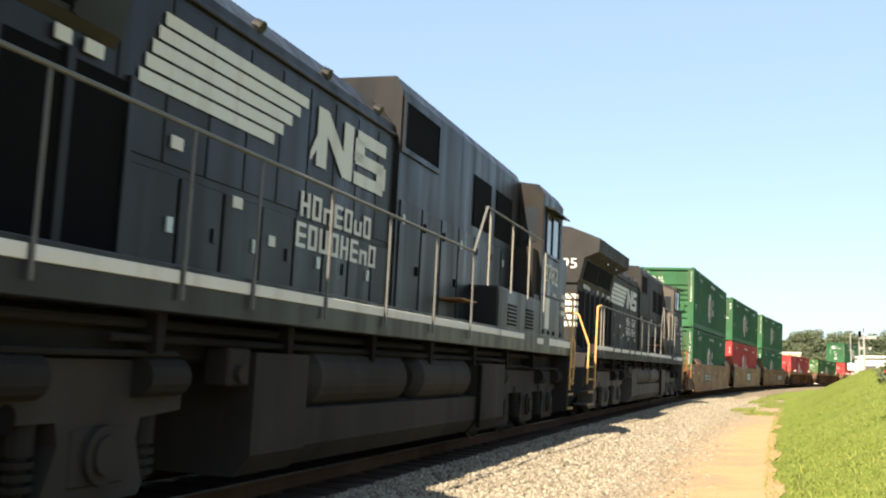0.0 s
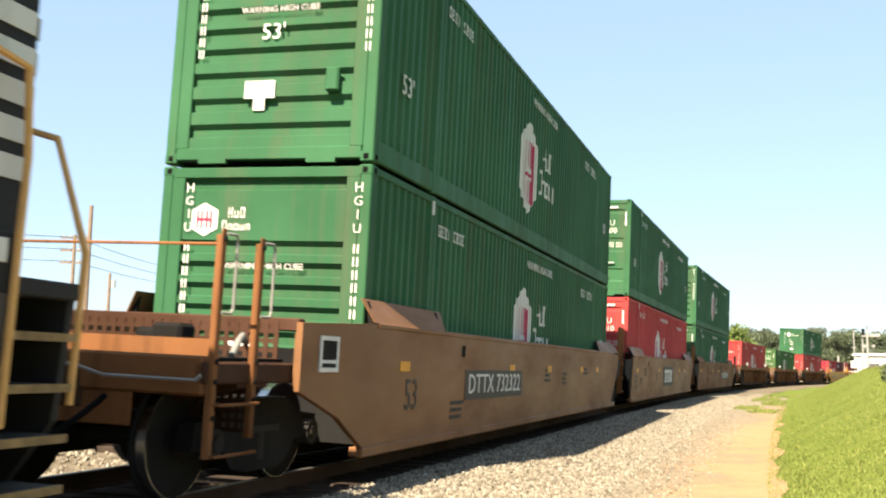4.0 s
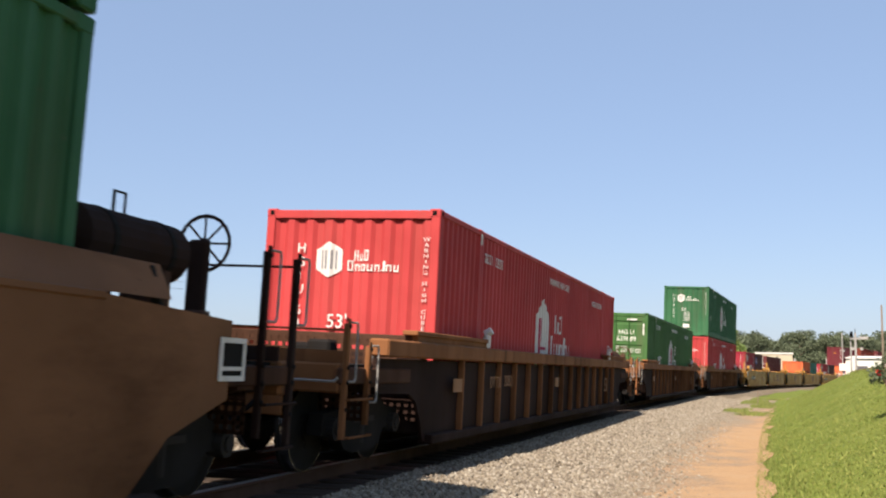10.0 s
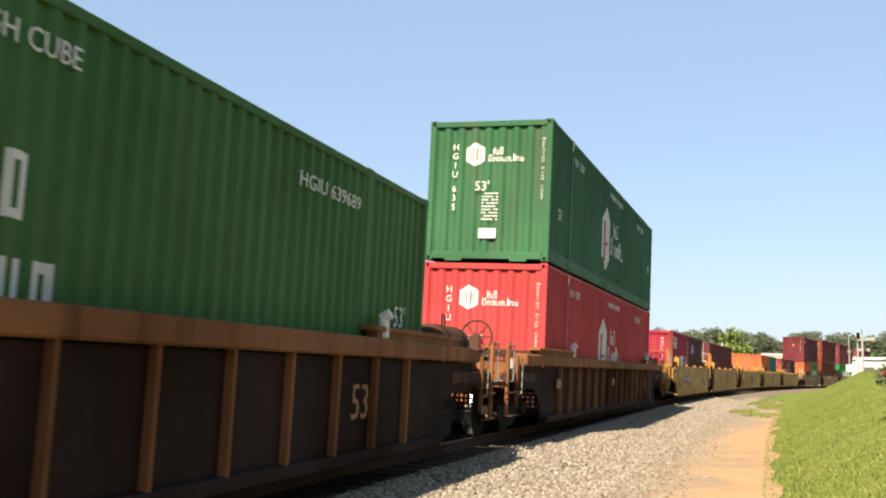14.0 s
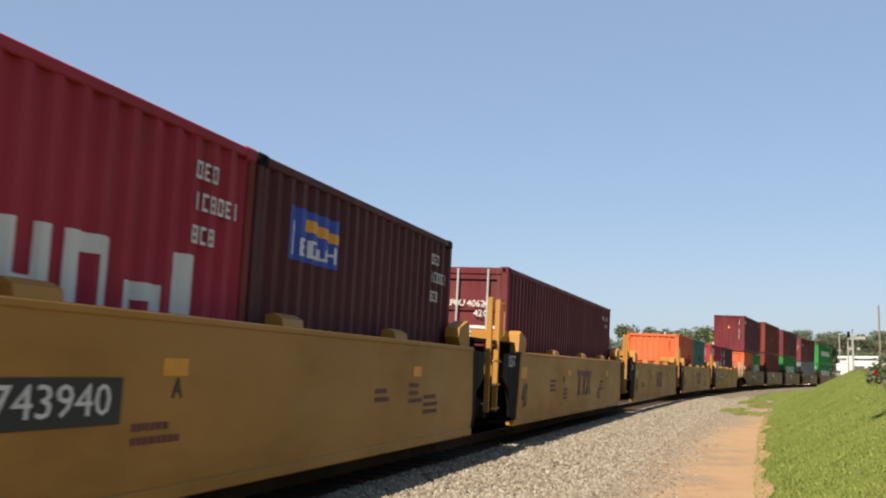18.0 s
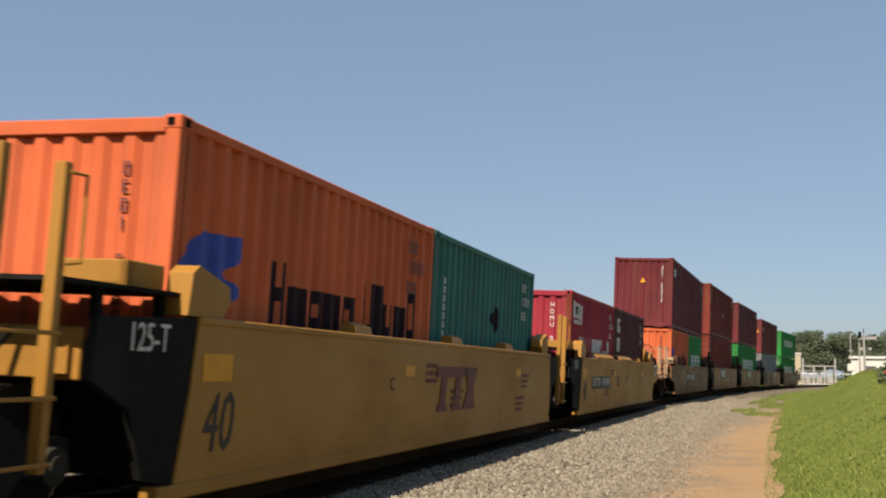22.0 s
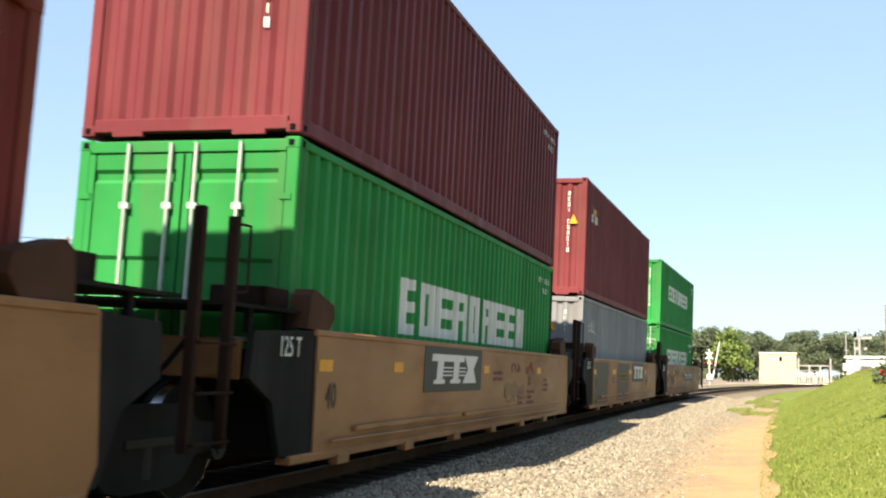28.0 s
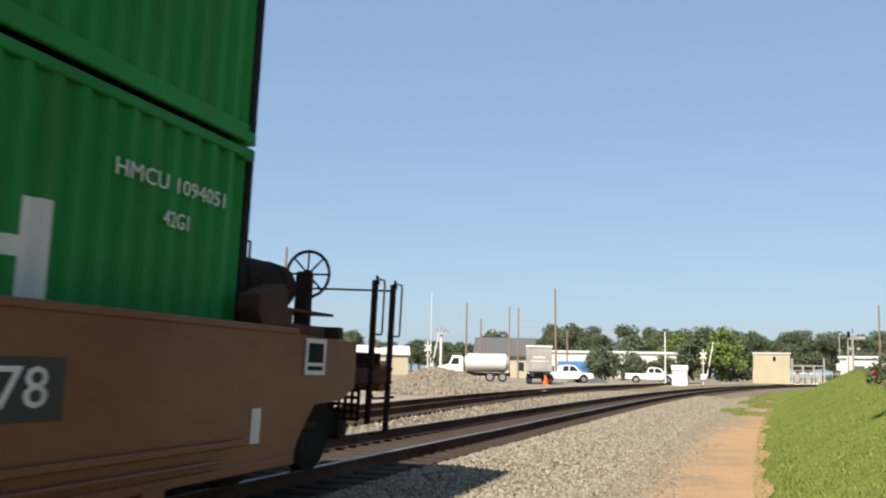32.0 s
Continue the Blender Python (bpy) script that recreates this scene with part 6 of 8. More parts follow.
def crimson_box():
    c = iso_box(L20, 2.59, CRIMSON, "v", "crimson 20 foot container with white block lettering",
                [("side", pattern(1.2, 5.25, 0.80, 1.58, "HUUHOni", 0.22, 0.30), WHITE, 0.005),
                 ("side", [(0.38, 0.7, 1.99, 2.38, 2.0, 2.34), (0.7, 1.36, 2.0, 2.34, 1.95, 2.3)], WHITE, 0.005),
                 ("side", pattern(0.52, 1.24, 2.08, 2.26, "HCH", 0.2, 0.34), MARK_BLACK, 0.009),
                 ("side", blocks(0.4, 1.4, 1.86, 1.95, 8, 0.3, 0.0), WHITE, 0.005)])
    words("\n".join("HDMU"), 0.15, WHITE, c, (0.008, -0.78, 2.02), True)
    part("end_emblem", Shape().prism([(0.45, 1.75), (0.95, 1.75), (0.75, 2.05)], "x", 0.012, 0.02), plain("green_emblem_paint", (0.02, 0.25, 0.08)), c)
    return c


load(crimson_box(), V["Y1"], 0.0, LOW)
c20 = iso_box(L20, 2.59, BROWN, "v", "dark brown 20 foot container with a square emblem",
              [("side", [(0.71, 1.98, 1.75, 2.25)], LOGO_BLUE, 0.005), ("side", [(1.1, 1.9, 2.06, 2.18, 2.0, 2.1)], MARK_YELLOW, 0.008), ("side", [(0.78, 0.9, 1.80, 2.12)] + pattern(0.96, 1.9, 1.80, 1.97, "COuH", 0.25, 0.3), WHITE, 0.008)])
load(c20, V["Y1"], L40 - L20, LOW)
cm = iso_box(L40, 2.59, MAROON, "doors", "maroon 40 foot container with doors and lock rods")
words("CPSU", 0.17, WHITE, cm, (-0.012, -0.25, 1.92), True)
words("406297 6\n42G1", 0.17, WHITE, cm, (-0.012, -0.80, 1.83), True)
words("M.G.W.\nTARE", 0.13, WHITE, cm, (-0.012, -0.2, 1.43), True)
part("notice", pasted([(0.55, 1.05, 1.48, 1.53), (0.55, 1.05, 1.40, 1.45), (0.55, 0.9, 1.30, 1.35)], [(-2, 0), (2, 0)], lambda yy, q, z: (-0.012, -yy, z), 0.0), WHITE, cm)
load(cm, V["Y2"], 0.0, LOW)
co = iso_box(L20, 2.59, ORANGE, "v", "orange 20 foot container with dark block lettering",
             [("side", [(0.12, 0.45, 1.12, 1.5, 1.12, 1.78), (0.45, 0.75, 1.12, 1.78, 1.3, 1.78), (0.75, 1.1, 1.45, 1.78, 1.62, 1.80), (0.75, 1.05, 1.18, 1.5, 1.3, 1.38)], LOGO_BLUE, 0.005), ("side", pattern(1.62, 5.6, 1.10, 1.68, "Hoono.UiuuO", 0.16, 0.40), LOGO_DARK, 0.005)])
load(co, V["Y4"], 0.0, LOW)
ct = iso_box(L20, 2.59, TEAL, "v", "teal 20 foot container with a faded diamond patch",
             [("side", [(0.5, 0.66, 1.2 + 0.12 * i, 1.29 + 0.12 * i) for i in range(7)], WHITE, 0.005), ("side", [(3.1, 3.35, 1.55, 1.62, 1.3, 1.85), (3.35, 3.6, 1.3, 1.85, 1.55, 1.62)], CAR_BLACK, 0.005)])
load(ct, V["Y4"], L40 - L20, LOW)
load(crimson_box(), V["Y5"], 0.0, LOW)
cg = iso_box(L20, 2.59, BROWN, "v", "dark brown 20 foot container with tall pale marks",
             [("side", [(0.6, 0.7, 1.9, 2.3), (0.7, 1.0, 2.21, 2.3), (0.7, 1.0, 1.9, 1.99), (0.9, 1.0, 1.99, 2.1)], WHITE, 0.005),
              ("side", [(0.6, 0.7, 1.35, 1.75), (0.7, 1.0, 1.67, 1.75), (0.7, 1.0, 1.35, 1.43), (0.9, 1.0, 1.35, 1.75)], WHITE, 0.005)])
load(cg, V["Y5"], L40 - L20, LOW)

UPH, UPL = LOW + 2.9 + 0.03, LOW + 2.59 + 0.03


def ever(L, H, front, label, x0, x1, z0, z1, bars=True):
    c = iso_box(L, H, GREEN2, front, label, [("side", pattern(x0, x1, z0, z1, "COCNONCCH", 0.13, 0.36), WHITE, 0.005)], bars)
    return c


def warn_triangle(c, y, z):
    part("warning_label", Shape().prism([(-0.11 - y, z), (0.11 - y, z), (-y, z + 0.22)], "x", 0.0, 0.012), MARK_YELLOW, c, "yellow triangular warning label")


o2 = iso_box(L20, 2.59, ORANGE, "v", "orange 20 foot container under a maroon one",
             [("side", [(0.12, 0.45, 1.12, 1.5, 1.12, 1.78), (0.45, 0.75, 1.12, 1.78, 1.3, 1.78), (0.75, 1.1, 1.45, 1.78, 1.62, 1.80), (0.75, 1.05, 1.18, 1.5, 1.3, 1.38)], LOGO_BLUE, 0.005), ("side", pattern(1.62, 5.6, 1.10, 1.68, "Hoono.UiuuO", 0.16, 0.40), LOGO_DARK, 0.005)])
warn_triangle(o2, -0.15, 1.95)
load(o2, V["T1"], 0.06, LOW)
load(ever(L20, 2.59, "v", "green 20 foot container with white block lettering", 1.25, 5.4, 1.12, 1.63), V["T1"], L40 - L20 + 0.09, LOW)
m1 = iso_box(L40, 2.9, MAROON, "v", "maroon 40 foot container stacked on two short ones", [("side", blocks(0.6, 1.3, 2.2, 2.5, 3, 0.3), WHITE, 0.005)])
warn_triangle(m1, -0.02, 1.85)
load(m1, V["T1"], 0.0, UPL)
m2 = iso_box(L40, 2.9, MAROON2, "doors", "weathered reddish brown 40 foot container with lock rods")
words("42G1", 0.15, WHITE, m2, (-0.012, -0.5, 1.5), True)
part("serial_mark", pasted(figures([(0.45, 2.46 - 0.235 * i) for i in range(9) if i != 4], 0.14, 0.17), [(0, 0), (13, 0)], lambda x, yy, z: (x, -1.217 + yy, z), 0.003), WHITE, m2)
load(m2, V["T2"], 0.0, LOW)
m3 = iso_box(L40, 2.9, MAROON2, "v", "sun-bleached red 40 foot container with rust patches", [("side", [(6.4, 6.7, 1.35, 1.45, 1.25, 1.6)], WHITE, 0.005)])
part("serial_mark", pasted(figures([(0.45, 2.46 - 0.235 * i) for i in range(9) if i != 4], 0.14, 0.17), [(0, 0), (13, 0)], lambda x, yy, z: (x, -1.217 + yy, z), 0.003), WHITE, m3)
load(m3, V["T2"], 0.0, UPH)
load(ever(L40, 2.9, "doors", "green 40 foot container with white block lettering under a maroon one", 3.0, 9.85, 1.17, 1.86), V["T3"], 0.0, LOW)
m4 = iso_box(L40, 2.9, MAROON, "v", "maroon 40 foot container stacked on a green one")
load(m4, V["T3"], 0.0, UPH)
gy = iso_box(L40, 2.59, GREY, "v", "dull grey 40 foot container with a small white mark", [("side", [(0.80, 1.1, 1.78, 1.80, 2.0, 2.03), (0.80, 1.75, 1.78, 1.80), (1.6, 1.85, 1.9, 1.93, 1.68, 1.71)] + [(1.1 + 0.14 * i, 1.125 + 0.14 * i, 1.80, 2.04) for i in range(4)], WHITE, 0.005)], False)
warn_triangle(gy, 0.45, 1.75)
load(gy, V["T4"], 0.0, LOW)
m5 = iso_box(L40, 2.9, paint("wine_red_container_paint", (0.115, 0.018, 0.022), 0.6, amount=0.35), "v", "wine red 40 foot container stacked on a grey one",
             [("side", [(0.75, 1.75, 1.9, 2.3)], LOGO_BROWN, 0.004), ("side", blocks(0.8, 1.7, 1.92, 2.12, 4), WHITE, 0.006), ("side", [(1.0, 1.5, 2.15, 2.28)], MARK_YELLOW, 0.006)], False)
warn_triangle(m5, 0.9, 1.75)
load(m5, V["T4"], 0.0, UPL)
e1 = ever(L40, 2.59, "doors", "bright green 40 foot container with doors, in the last well", 2.6, 9.75, 1.1, 1.72, False)
words("HMCU 1094051\n42G1", 0.135, WHITE, e1, (-0.012, -0.62, 1.97), True)
words("HMCU 1094051", 0.17, WHITE, e1, (L40 - 1.2, -1.222, 2.06), fit=1.5)
words("42G1", 0.17, WHITE, e1, (L40 - 1.15, -1.222, 1.80))
load(e1, V["T5"], -0.14, LOW)
e2 = ever(L40, 2.59, "v", "bright green 40 foot container on the last stack", 2.6, 9.6, 1.15, 1.75)
part("end_emblem", pasted(hexagon(-0.45, 1.75, 0.28, 0.28), wave(-1.09, 1.09, 0.278, 0.04), lambda y, x, z: (0.018 + x, -y, z), 0.008), WHITE, e2)
load(e2, V["T5"], -0.14, UPL)

# ---------------------------------------------------------------- locomotives
HOOD = [(-0.95, 1.6), (-0.95, 4.10), (-0.75, 4.34), (0.75, 4.34), (0.95, 4.10), (0.95, 1.6)]


def loco_truck(parent, x, steel):
    """A three-axle truck: cast frame with wide pedestals, journals, springs, brake cylinders and pipes."""
    tr = part("truck", lambda: Shape().box(-2.2, 2.2, -0.6, 0.6, 0.55, 0.85, 0.03), GRIME_SHADED, parent, "dusty three-axle truck", key="ltruck")
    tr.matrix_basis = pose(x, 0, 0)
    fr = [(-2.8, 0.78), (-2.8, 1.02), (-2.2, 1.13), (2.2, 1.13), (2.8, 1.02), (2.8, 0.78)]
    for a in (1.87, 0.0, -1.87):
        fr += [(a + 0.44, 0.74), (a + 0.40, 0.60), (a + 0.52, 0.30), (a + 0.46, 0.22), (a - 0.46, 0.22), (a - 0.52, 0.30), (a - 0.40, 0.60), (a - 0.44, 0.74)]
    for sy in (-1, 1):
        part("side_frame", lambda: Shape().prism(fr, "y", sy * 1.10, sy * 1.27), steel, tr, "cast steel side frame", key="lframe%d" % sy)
        part("brake_pipe", lambda: Shape().tube([(-2.6, sy * 1.33, 1.17), (-0.9, sy * 1.33, 1.20), (0.4, sy * 1.33, 1.17), (2.6, sy * 1.33, 1.18)], 0.025, 8), GRIME_SHADED, tr, key="lpipe%d" % sy)
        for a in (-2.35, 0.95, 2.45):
            part("brake_cylinder", lambda: Shape().cyl((a - 0.28, sy * 1.30, 1.02), (a + 0.2, sy * 1.30, 1.02), 0.14, 14).cyl((a + 0.2, sy * 1.30, 1.02), (a + 0.27, sy * 1.30, 1.02), 0.14, 14, 0.08), GRIME_SHADED, tr, key="lcyl%d_%.1f" % (sy, a))
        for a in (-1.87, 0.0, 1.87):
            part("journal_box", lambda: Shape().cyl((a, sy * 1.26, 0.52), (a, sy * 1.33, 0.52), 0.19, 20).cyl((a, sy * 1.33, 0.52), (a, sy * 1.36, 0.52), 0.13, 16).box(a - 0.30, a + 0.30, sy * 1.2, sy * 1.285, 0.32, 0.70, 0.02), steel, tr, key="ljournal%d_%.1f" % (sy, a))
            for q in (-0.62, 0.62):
                part("coil_spring", lambda: Shape().cyl((a + q, sy * 1.14, 0.34), (a + q, sy * 1.14, 0.38), 0.12, 12).cyl((a + q, sy * 1.14, 0.41), (a + q, sy * 1.14, 0.45), 0.12, 12).cyl((a + q, sy * 1.14, 0.48), (a + q, sy * 1.14, 0.52), 0.12, 12).cyl((a + q, sy * 1.14, 0.55), (a + q, sy * 1.14, 0.76), 0.11, 12).cyl((a + q, sy * 1.14, 0.3), (a + q, sy * 1.14, 0.6), 0.08, 10), GRIME_SHADED, tr, key="lspring%d_%.1f_%.1f" % (sy, a, q))
        for q in (-1.0, 1.0):
            part("frame_hole", lambda: Shape().cyl((q, sy * 1.272, 0.78), (q, sy * 1.276, 0.78), 0.085, 14), DARK, tr, key="lhole%d%.0f" % (sy, q))
    for a in (-1.87, 0.0, 1.87):
        wheelset(tr, a, 0.52)
    return tr


def mane(x0, zt, slant):
    """Thick white stripes that end in a slanting edge, two plain block shapes, and two rows of small blocks below."""
    st = []
    for i in range(5):
        z = zt - 0.128 * i
        st.append((x0 - slant * i, 8.95 - 0.17 * i, z - 0.104, z))
    k = 0.2 if slant else 0.0
    big = [(9.0 + k, 9.25 + k, zt - 0.62, zt), (9.25 + k, 9.68 + k, zt - 0.26, zt, zt - 0.62, zt - 0.34), (9.68 + k, 9.94 + k, zt - 0.62, zt), (8.86 + k, 9.0 + k, zt - 0.60, zt - 0.5, zt - 0.46, zt - 0.30)]
    big += [(10.06 + k, 10.95 + k, zt - 0.15, zt), (10.0 + k, 10.28 + k, zt - 0.36, zt - 0.10), (10.02 + k, 10.9 + k, zt - 0.39, zt - 0.25), (10.68 + k, 10.97 + k, zt - 0.54, zt - 0.28), (10.0 + k, 10.9 + k, zt - 0.62, zt - 0.48)]
    small = pattern(8.92, 10.85, 2.58, 2.83, "HOnCOuO", 0.2, 0.3) + pattern(8.86, 11.05, 2.27, 2.52, "COUOHCnO", 0.2, 0.3)
    return st, big + small


def locomotive(number, label, wide_nose):
    root = thing("locomotive", label, "locomotive", "locomotives of the train")
    body, steel = (FADED_BLACK, DUSTY) if wide_nose else (BLACK, TANK_GREY)
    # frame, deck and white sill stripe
    part("underframe", Shape().box(0.2, 20.8, -1.2, 1.2, 1.12, 1.46, 0.03), GRIME_SHADED, root)
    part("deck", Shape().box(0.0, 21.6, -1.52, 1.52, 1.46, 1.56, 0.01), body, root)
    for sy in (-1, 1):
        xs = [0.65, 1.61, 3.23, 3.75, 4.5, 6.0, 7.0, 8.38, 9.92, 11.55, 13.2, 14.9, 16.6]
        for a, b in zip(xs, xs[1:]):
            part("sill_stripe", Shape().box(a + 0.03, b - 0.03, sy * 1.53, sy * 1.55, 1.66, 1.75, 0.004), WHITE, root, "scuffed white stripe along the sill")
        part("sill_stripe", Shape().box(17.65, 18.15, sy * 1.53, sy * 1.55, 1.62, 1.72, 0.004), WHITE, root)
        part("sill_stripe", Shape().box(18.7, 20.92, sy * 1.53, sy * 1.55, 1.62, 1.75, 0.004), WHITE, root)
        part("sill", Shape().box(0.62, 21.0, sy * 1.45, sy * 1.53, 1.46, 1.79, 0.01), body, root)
        part("brake_pipe", Shape().tube([(1.5, sy * 1.3, 1.38), (19.5, sy * 1.3, 1.38)], 0.04, 8), GRIME_SHADED, root)
        part("air_pipe", Shape().tube([(5.5, sy * 1.36, 1.28), (16, sy * 1.36, 1.28)], 0.03, 8), GRIME_SHADED, root)
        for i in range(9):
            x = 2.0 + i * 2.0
            part("deck_bracket", Shape().prism([(x - 0.06, 1.46), (x + 0.06, 1.46), (x + 0.04, 1.18), (x - 0.04, 1.18)], "y", sy * 1.2, sy * 1.42), GRIME_SHADED, root)
    # long hood with doors
    part("long_hood", Shape().prism(HOOD, "x", 1.15, 11.5), body, root)
    for sy in (-1, 1):
        for i in range(15):
            x = 1.3 + i * 0.685
            if 0.9 < x < 5.7:
                part("screen_door", Shape().box(x, x + 0.6, sy * 0.95, sy * 0.975, 1.75, 3.1, 0.008), DARK, root, "black slatted door")
                part("door_post", Shape().box(x + 0.6, x + 0.685, sy * 0.95, sy * 1.0, 1.7, 3.15, 0.008), body, root)
            else:
                part("hood_door", Shape().box(x + 0.02, x + 0.66, sy * 0.95, sy * 0.972, 1.75, 2.55, 0.01), body, root)
                part("door_latch", Shape().box(x + 0.52, x + 0.6, sy * 0.97, sy * 0.99, 2.1, 2.22), RODS if i % 2 else body, root)
        for x, z, w in ((6.6, 2.75, 0.16), (7.6, 2.45, 0.16), (8.3, 2.2, 0.12), (1.8, 3.2, 0.26), (2.2, 3.2, 0.16), (2.5, 3.18, 0.12), (3.7, 3.18, 0.14), (4.5, 3.18, 0.14), (5.2, 3.16, 0.16), (5.5, 3.16, 0.2)):
            part("notice_plate", Shape().box(x, x + w, sy * 0.972, sy * 0.985, z, z + 0.1), WHITE, root)
    for sy in (-1, 1):
        for i in range(9):
            x = 5.9 + i * 0.63
            part("hood_panel", Shape().box(x, x + 0.6, sy * 0.95, sy * 0.962, 2.62, 3.9, 0.005), body, root)
        part("hood_gutter", Shape().box(5.85, 11.5, sy * 0.95, sy * 0.99, 3.96, 4.0, 0.008), body, root)
        for x in (6.4, 7.9, 9.4, 10.9):
            part("lifting_lug", Shape().cyl((x, sy * 0.90, 4.18), (x, sy * 0.98, 4.14), 0.06, 10), body, root)
    # flared radiator wings at the rear end
    wing = [(-0.95, 3.28), (-1.0, 3.36), (-1.12, 3.90), (-1.47, 4.05), (-1.49, 4.38), (-0.75, 4.66), (0.0, 4.74), (0.75, 4.66), (1.49, 4.38), (1.47, 4.05), (1.12, 3.90), (1.0, 3.36), (0.95, 3.28)]
    part("radiator_wing", Shape().prism(wing, "x", 1.1, 5.85), body, root, "overhanging flared radiator wings")
    for sy in (-1, 1):
        for a, b in ((1.5, 3.3), (3.45, 5.3)):
            part("radiator_screen", Shape().prism([(sy * 1.008, 3.40), (sy * 1.112, 3.86), (sy * 1.126, 3.86), (sy * 1.022, 3.40)], "x", a, b), DARK, root, "black radiator screen")
            part("screen_frame", Shape().prism([(sy * 1.0, 3.36), (sy * 1.12, 3.90), (sy * 1.14, 3.90), (sy * 1.02, 3.36)], "x", b, b + 0.05), body, root)
        part("wing_lamp", Shape().box(3.2, 3.42, sy * 1.22, sy * 1.32, 3.93, 3.97), LAMP_GLASS, root)
        part("wing_lamp", Shape().box(4.6, 4.82, sy * 1.22, sy * 1.32, 3.93, 3.97), LAMP_GLASS, root)
    # rear end: stripes, lamps, number
    end = Shape()
    for i in range(5):
        end.box(1.13, 1.15, -0.93, 0.93, 2.885 - 0.17 * i, 3.0 - 0.17 * i)
    part("end_stripes", end, WHITE, root, "white stripes on the end of the hood")
    side = Shape()
    for i in range(5):
        side.box(1.16, 1.5 - 0.05 * i, -0.955, -0.965, 2.885 - 0.17 * i, 3.0 - 0.17 * i)
    part("end_stripes", side, WHITE, root)
    words(number, 0.36, WHITE, root, (1.085, -0.55, 3.74), True, wide=1.15)
    words(number, 0.36, WHITE, root, (1.085, 0.75, 3.74), True, wide=1.15)
    part("headlight_case", Shape().box(1.02, 1.12, 0.08, 0.40, 3.98, 4.48, 0.05), DARK, root)
    part("number_case", Shape().box(1.04, 1.11, 0.06, 0.42, 3.42, 3.92, 0.02), DARK, root, "dark recessed number case")
    part("roof_grab", Shape().tube([(1.16, 0.45, 4.66), (1.16, 0.45, 4.80), (1.16, 0.95, 4.72), (1.16, 0.95, 4.56)], 0.014, 6), SILVER, root)
    part("headlight", Shape().cyl((1.0, 0.24, 4.11), (1.05, 0.24, 4.11), 0.095, 16).cyl((1.0, 0.24, 4.35), (1.05, 0.24, 4.35), 0.095, 16), LAMP_GLASS, root, "twin round headlight")
    part("ditch_light", Shape().cyl((0.35, -0.42, 1.98), (0.45, -0.42, 1.98), 0.10, 14), LAMP_GLASS, root, "low round ditch lamp")
    part("ditch_light_case", Shape().cyl((0.42, -0.42, 1.98), (0.6, -0.42, 1.98), 0.125, 14).box(0.46, 0.58, -0.47, -0.37, 1.56, 1.9), DARK, root)
    # raised equipment section ahead of the cab
    top = [(-1.02, 1.6), (-1.02, 4.58), (-0.92, 4.75), (0.92, 4.75), (1.02, 4.58), (1.02, 1.6)]
    part("equipment_hood", Shape().prism(top, "x", 11.5, 18.1), body, root)
    for sy in (-1, 1):
        part("air_intake", Shape().box(11.62, 13.0, sy * 1.02, sy * 1.035, 3.86, 4.44), DARK, root, "large black intake grille")
        part("intake_frame", Shape().box(11.55, 11.62, sy * 1.02, sy * 1.05, 3.79, 4.51).box(13.0, 13.07, sy * 1.02, sy * 1.05, 3.79, 4.51).box(11.62, 13.0, sy * 1.02, sy * 1.05, 4.44, 4.51).box(11.62, 13.0, sy * 1.02, sy * 1.05, 3.79, 3.86), body, root)
        for a, b in ((14.9, 15.95), (16.3, 17.4)):
            part("side_grille", Shape().box(a, b, sy * 1.02, sy * 1.036, 3.35, 4.15), DARK, root, "black side grille")
        for i in range(7):
            x = 11.6 + i * 0.86
            part("equipment_door", Shape().box(x, x + 0.8, sy * 1.02, sy * 1.04, 1.75, 3.2, 0.012), body, root)
            part("door_latch", Shape().box(x + 0.06, x + 0.12, sy * 1.04, sy * 1.06, 2.9, 3.02), RODS if i % 3 == 0 else DARK, root)
            part("door_latch", Shape().box(x + 0.66, x + 0.72, sy * 1.04, sy * 1.06, 2.3, 2.42), DARK, root)
        part("battery_box", Shape().box(14.9, 18.0, sy * 1.05, sy * 1.50, 1.60, 2.42, 0.03), body, root, "black battery box with louvres")
        lou = Shape()
        for i in range(6):
            lou.box(15.5, 16.1, sy * 1.50, sy * 1.515, 1.85 + 0.06 * i, 1.88 + 0.06 * i).box(16.8, 17.4, sy * 1.50, sy * 1.515, 1.85 + 0.06 * i, 1.88 + 0.06 * i)
        part("louvres", lou, DARK, root)
        # Ochre on the near step board puts sunlight into its colour.
        part("step_board", Shape().box(13.3, 14.05, sy * 1.05, sy * 1.40, 2.08, 2.11, 0.01), WELL_TOP if sy < 0 else body, root, "step board coloured as if sunlit")
        part("roof_eyes", Shape().cyl((14.2, sy * 0.85, 4.5), (14.2, sy * 0.95, 4.5), 0.07, 10).cyl((14.5, sy * 0.85, 4.5), (14.5, sy * 0.95, 4.5), 0.07, 10), body, root)
    # cab
    wz = 0.40 if wide_nose else 0.05
    u0 = 17.75 if wide_nose else 18.1
    cab = [(-1.48, 1.6), (-1.48, 4.42), (-1.36, 4.58), (-0.5, 4.70), (0.5, 4.70), (1.36, 4.58), (1.48, 4.42), (1.48, 1.6)]
    cabw = part("cab", Shape().prism(cab, "x", u0, 19.95), body, root, "black driver's cab")
    # Paler steel over the black cab stands in for light on this wall.
    part("cab_rear_wall", Shape().prism([(-1.47, 2.5), (-1.47, 4.38), (-1.02, 4.56), (-1.02, 2.5)], "x", u0 - 0.02, u0 - 0.004), steel, cabw, "rear wall of the cab, paler as if sunlit")
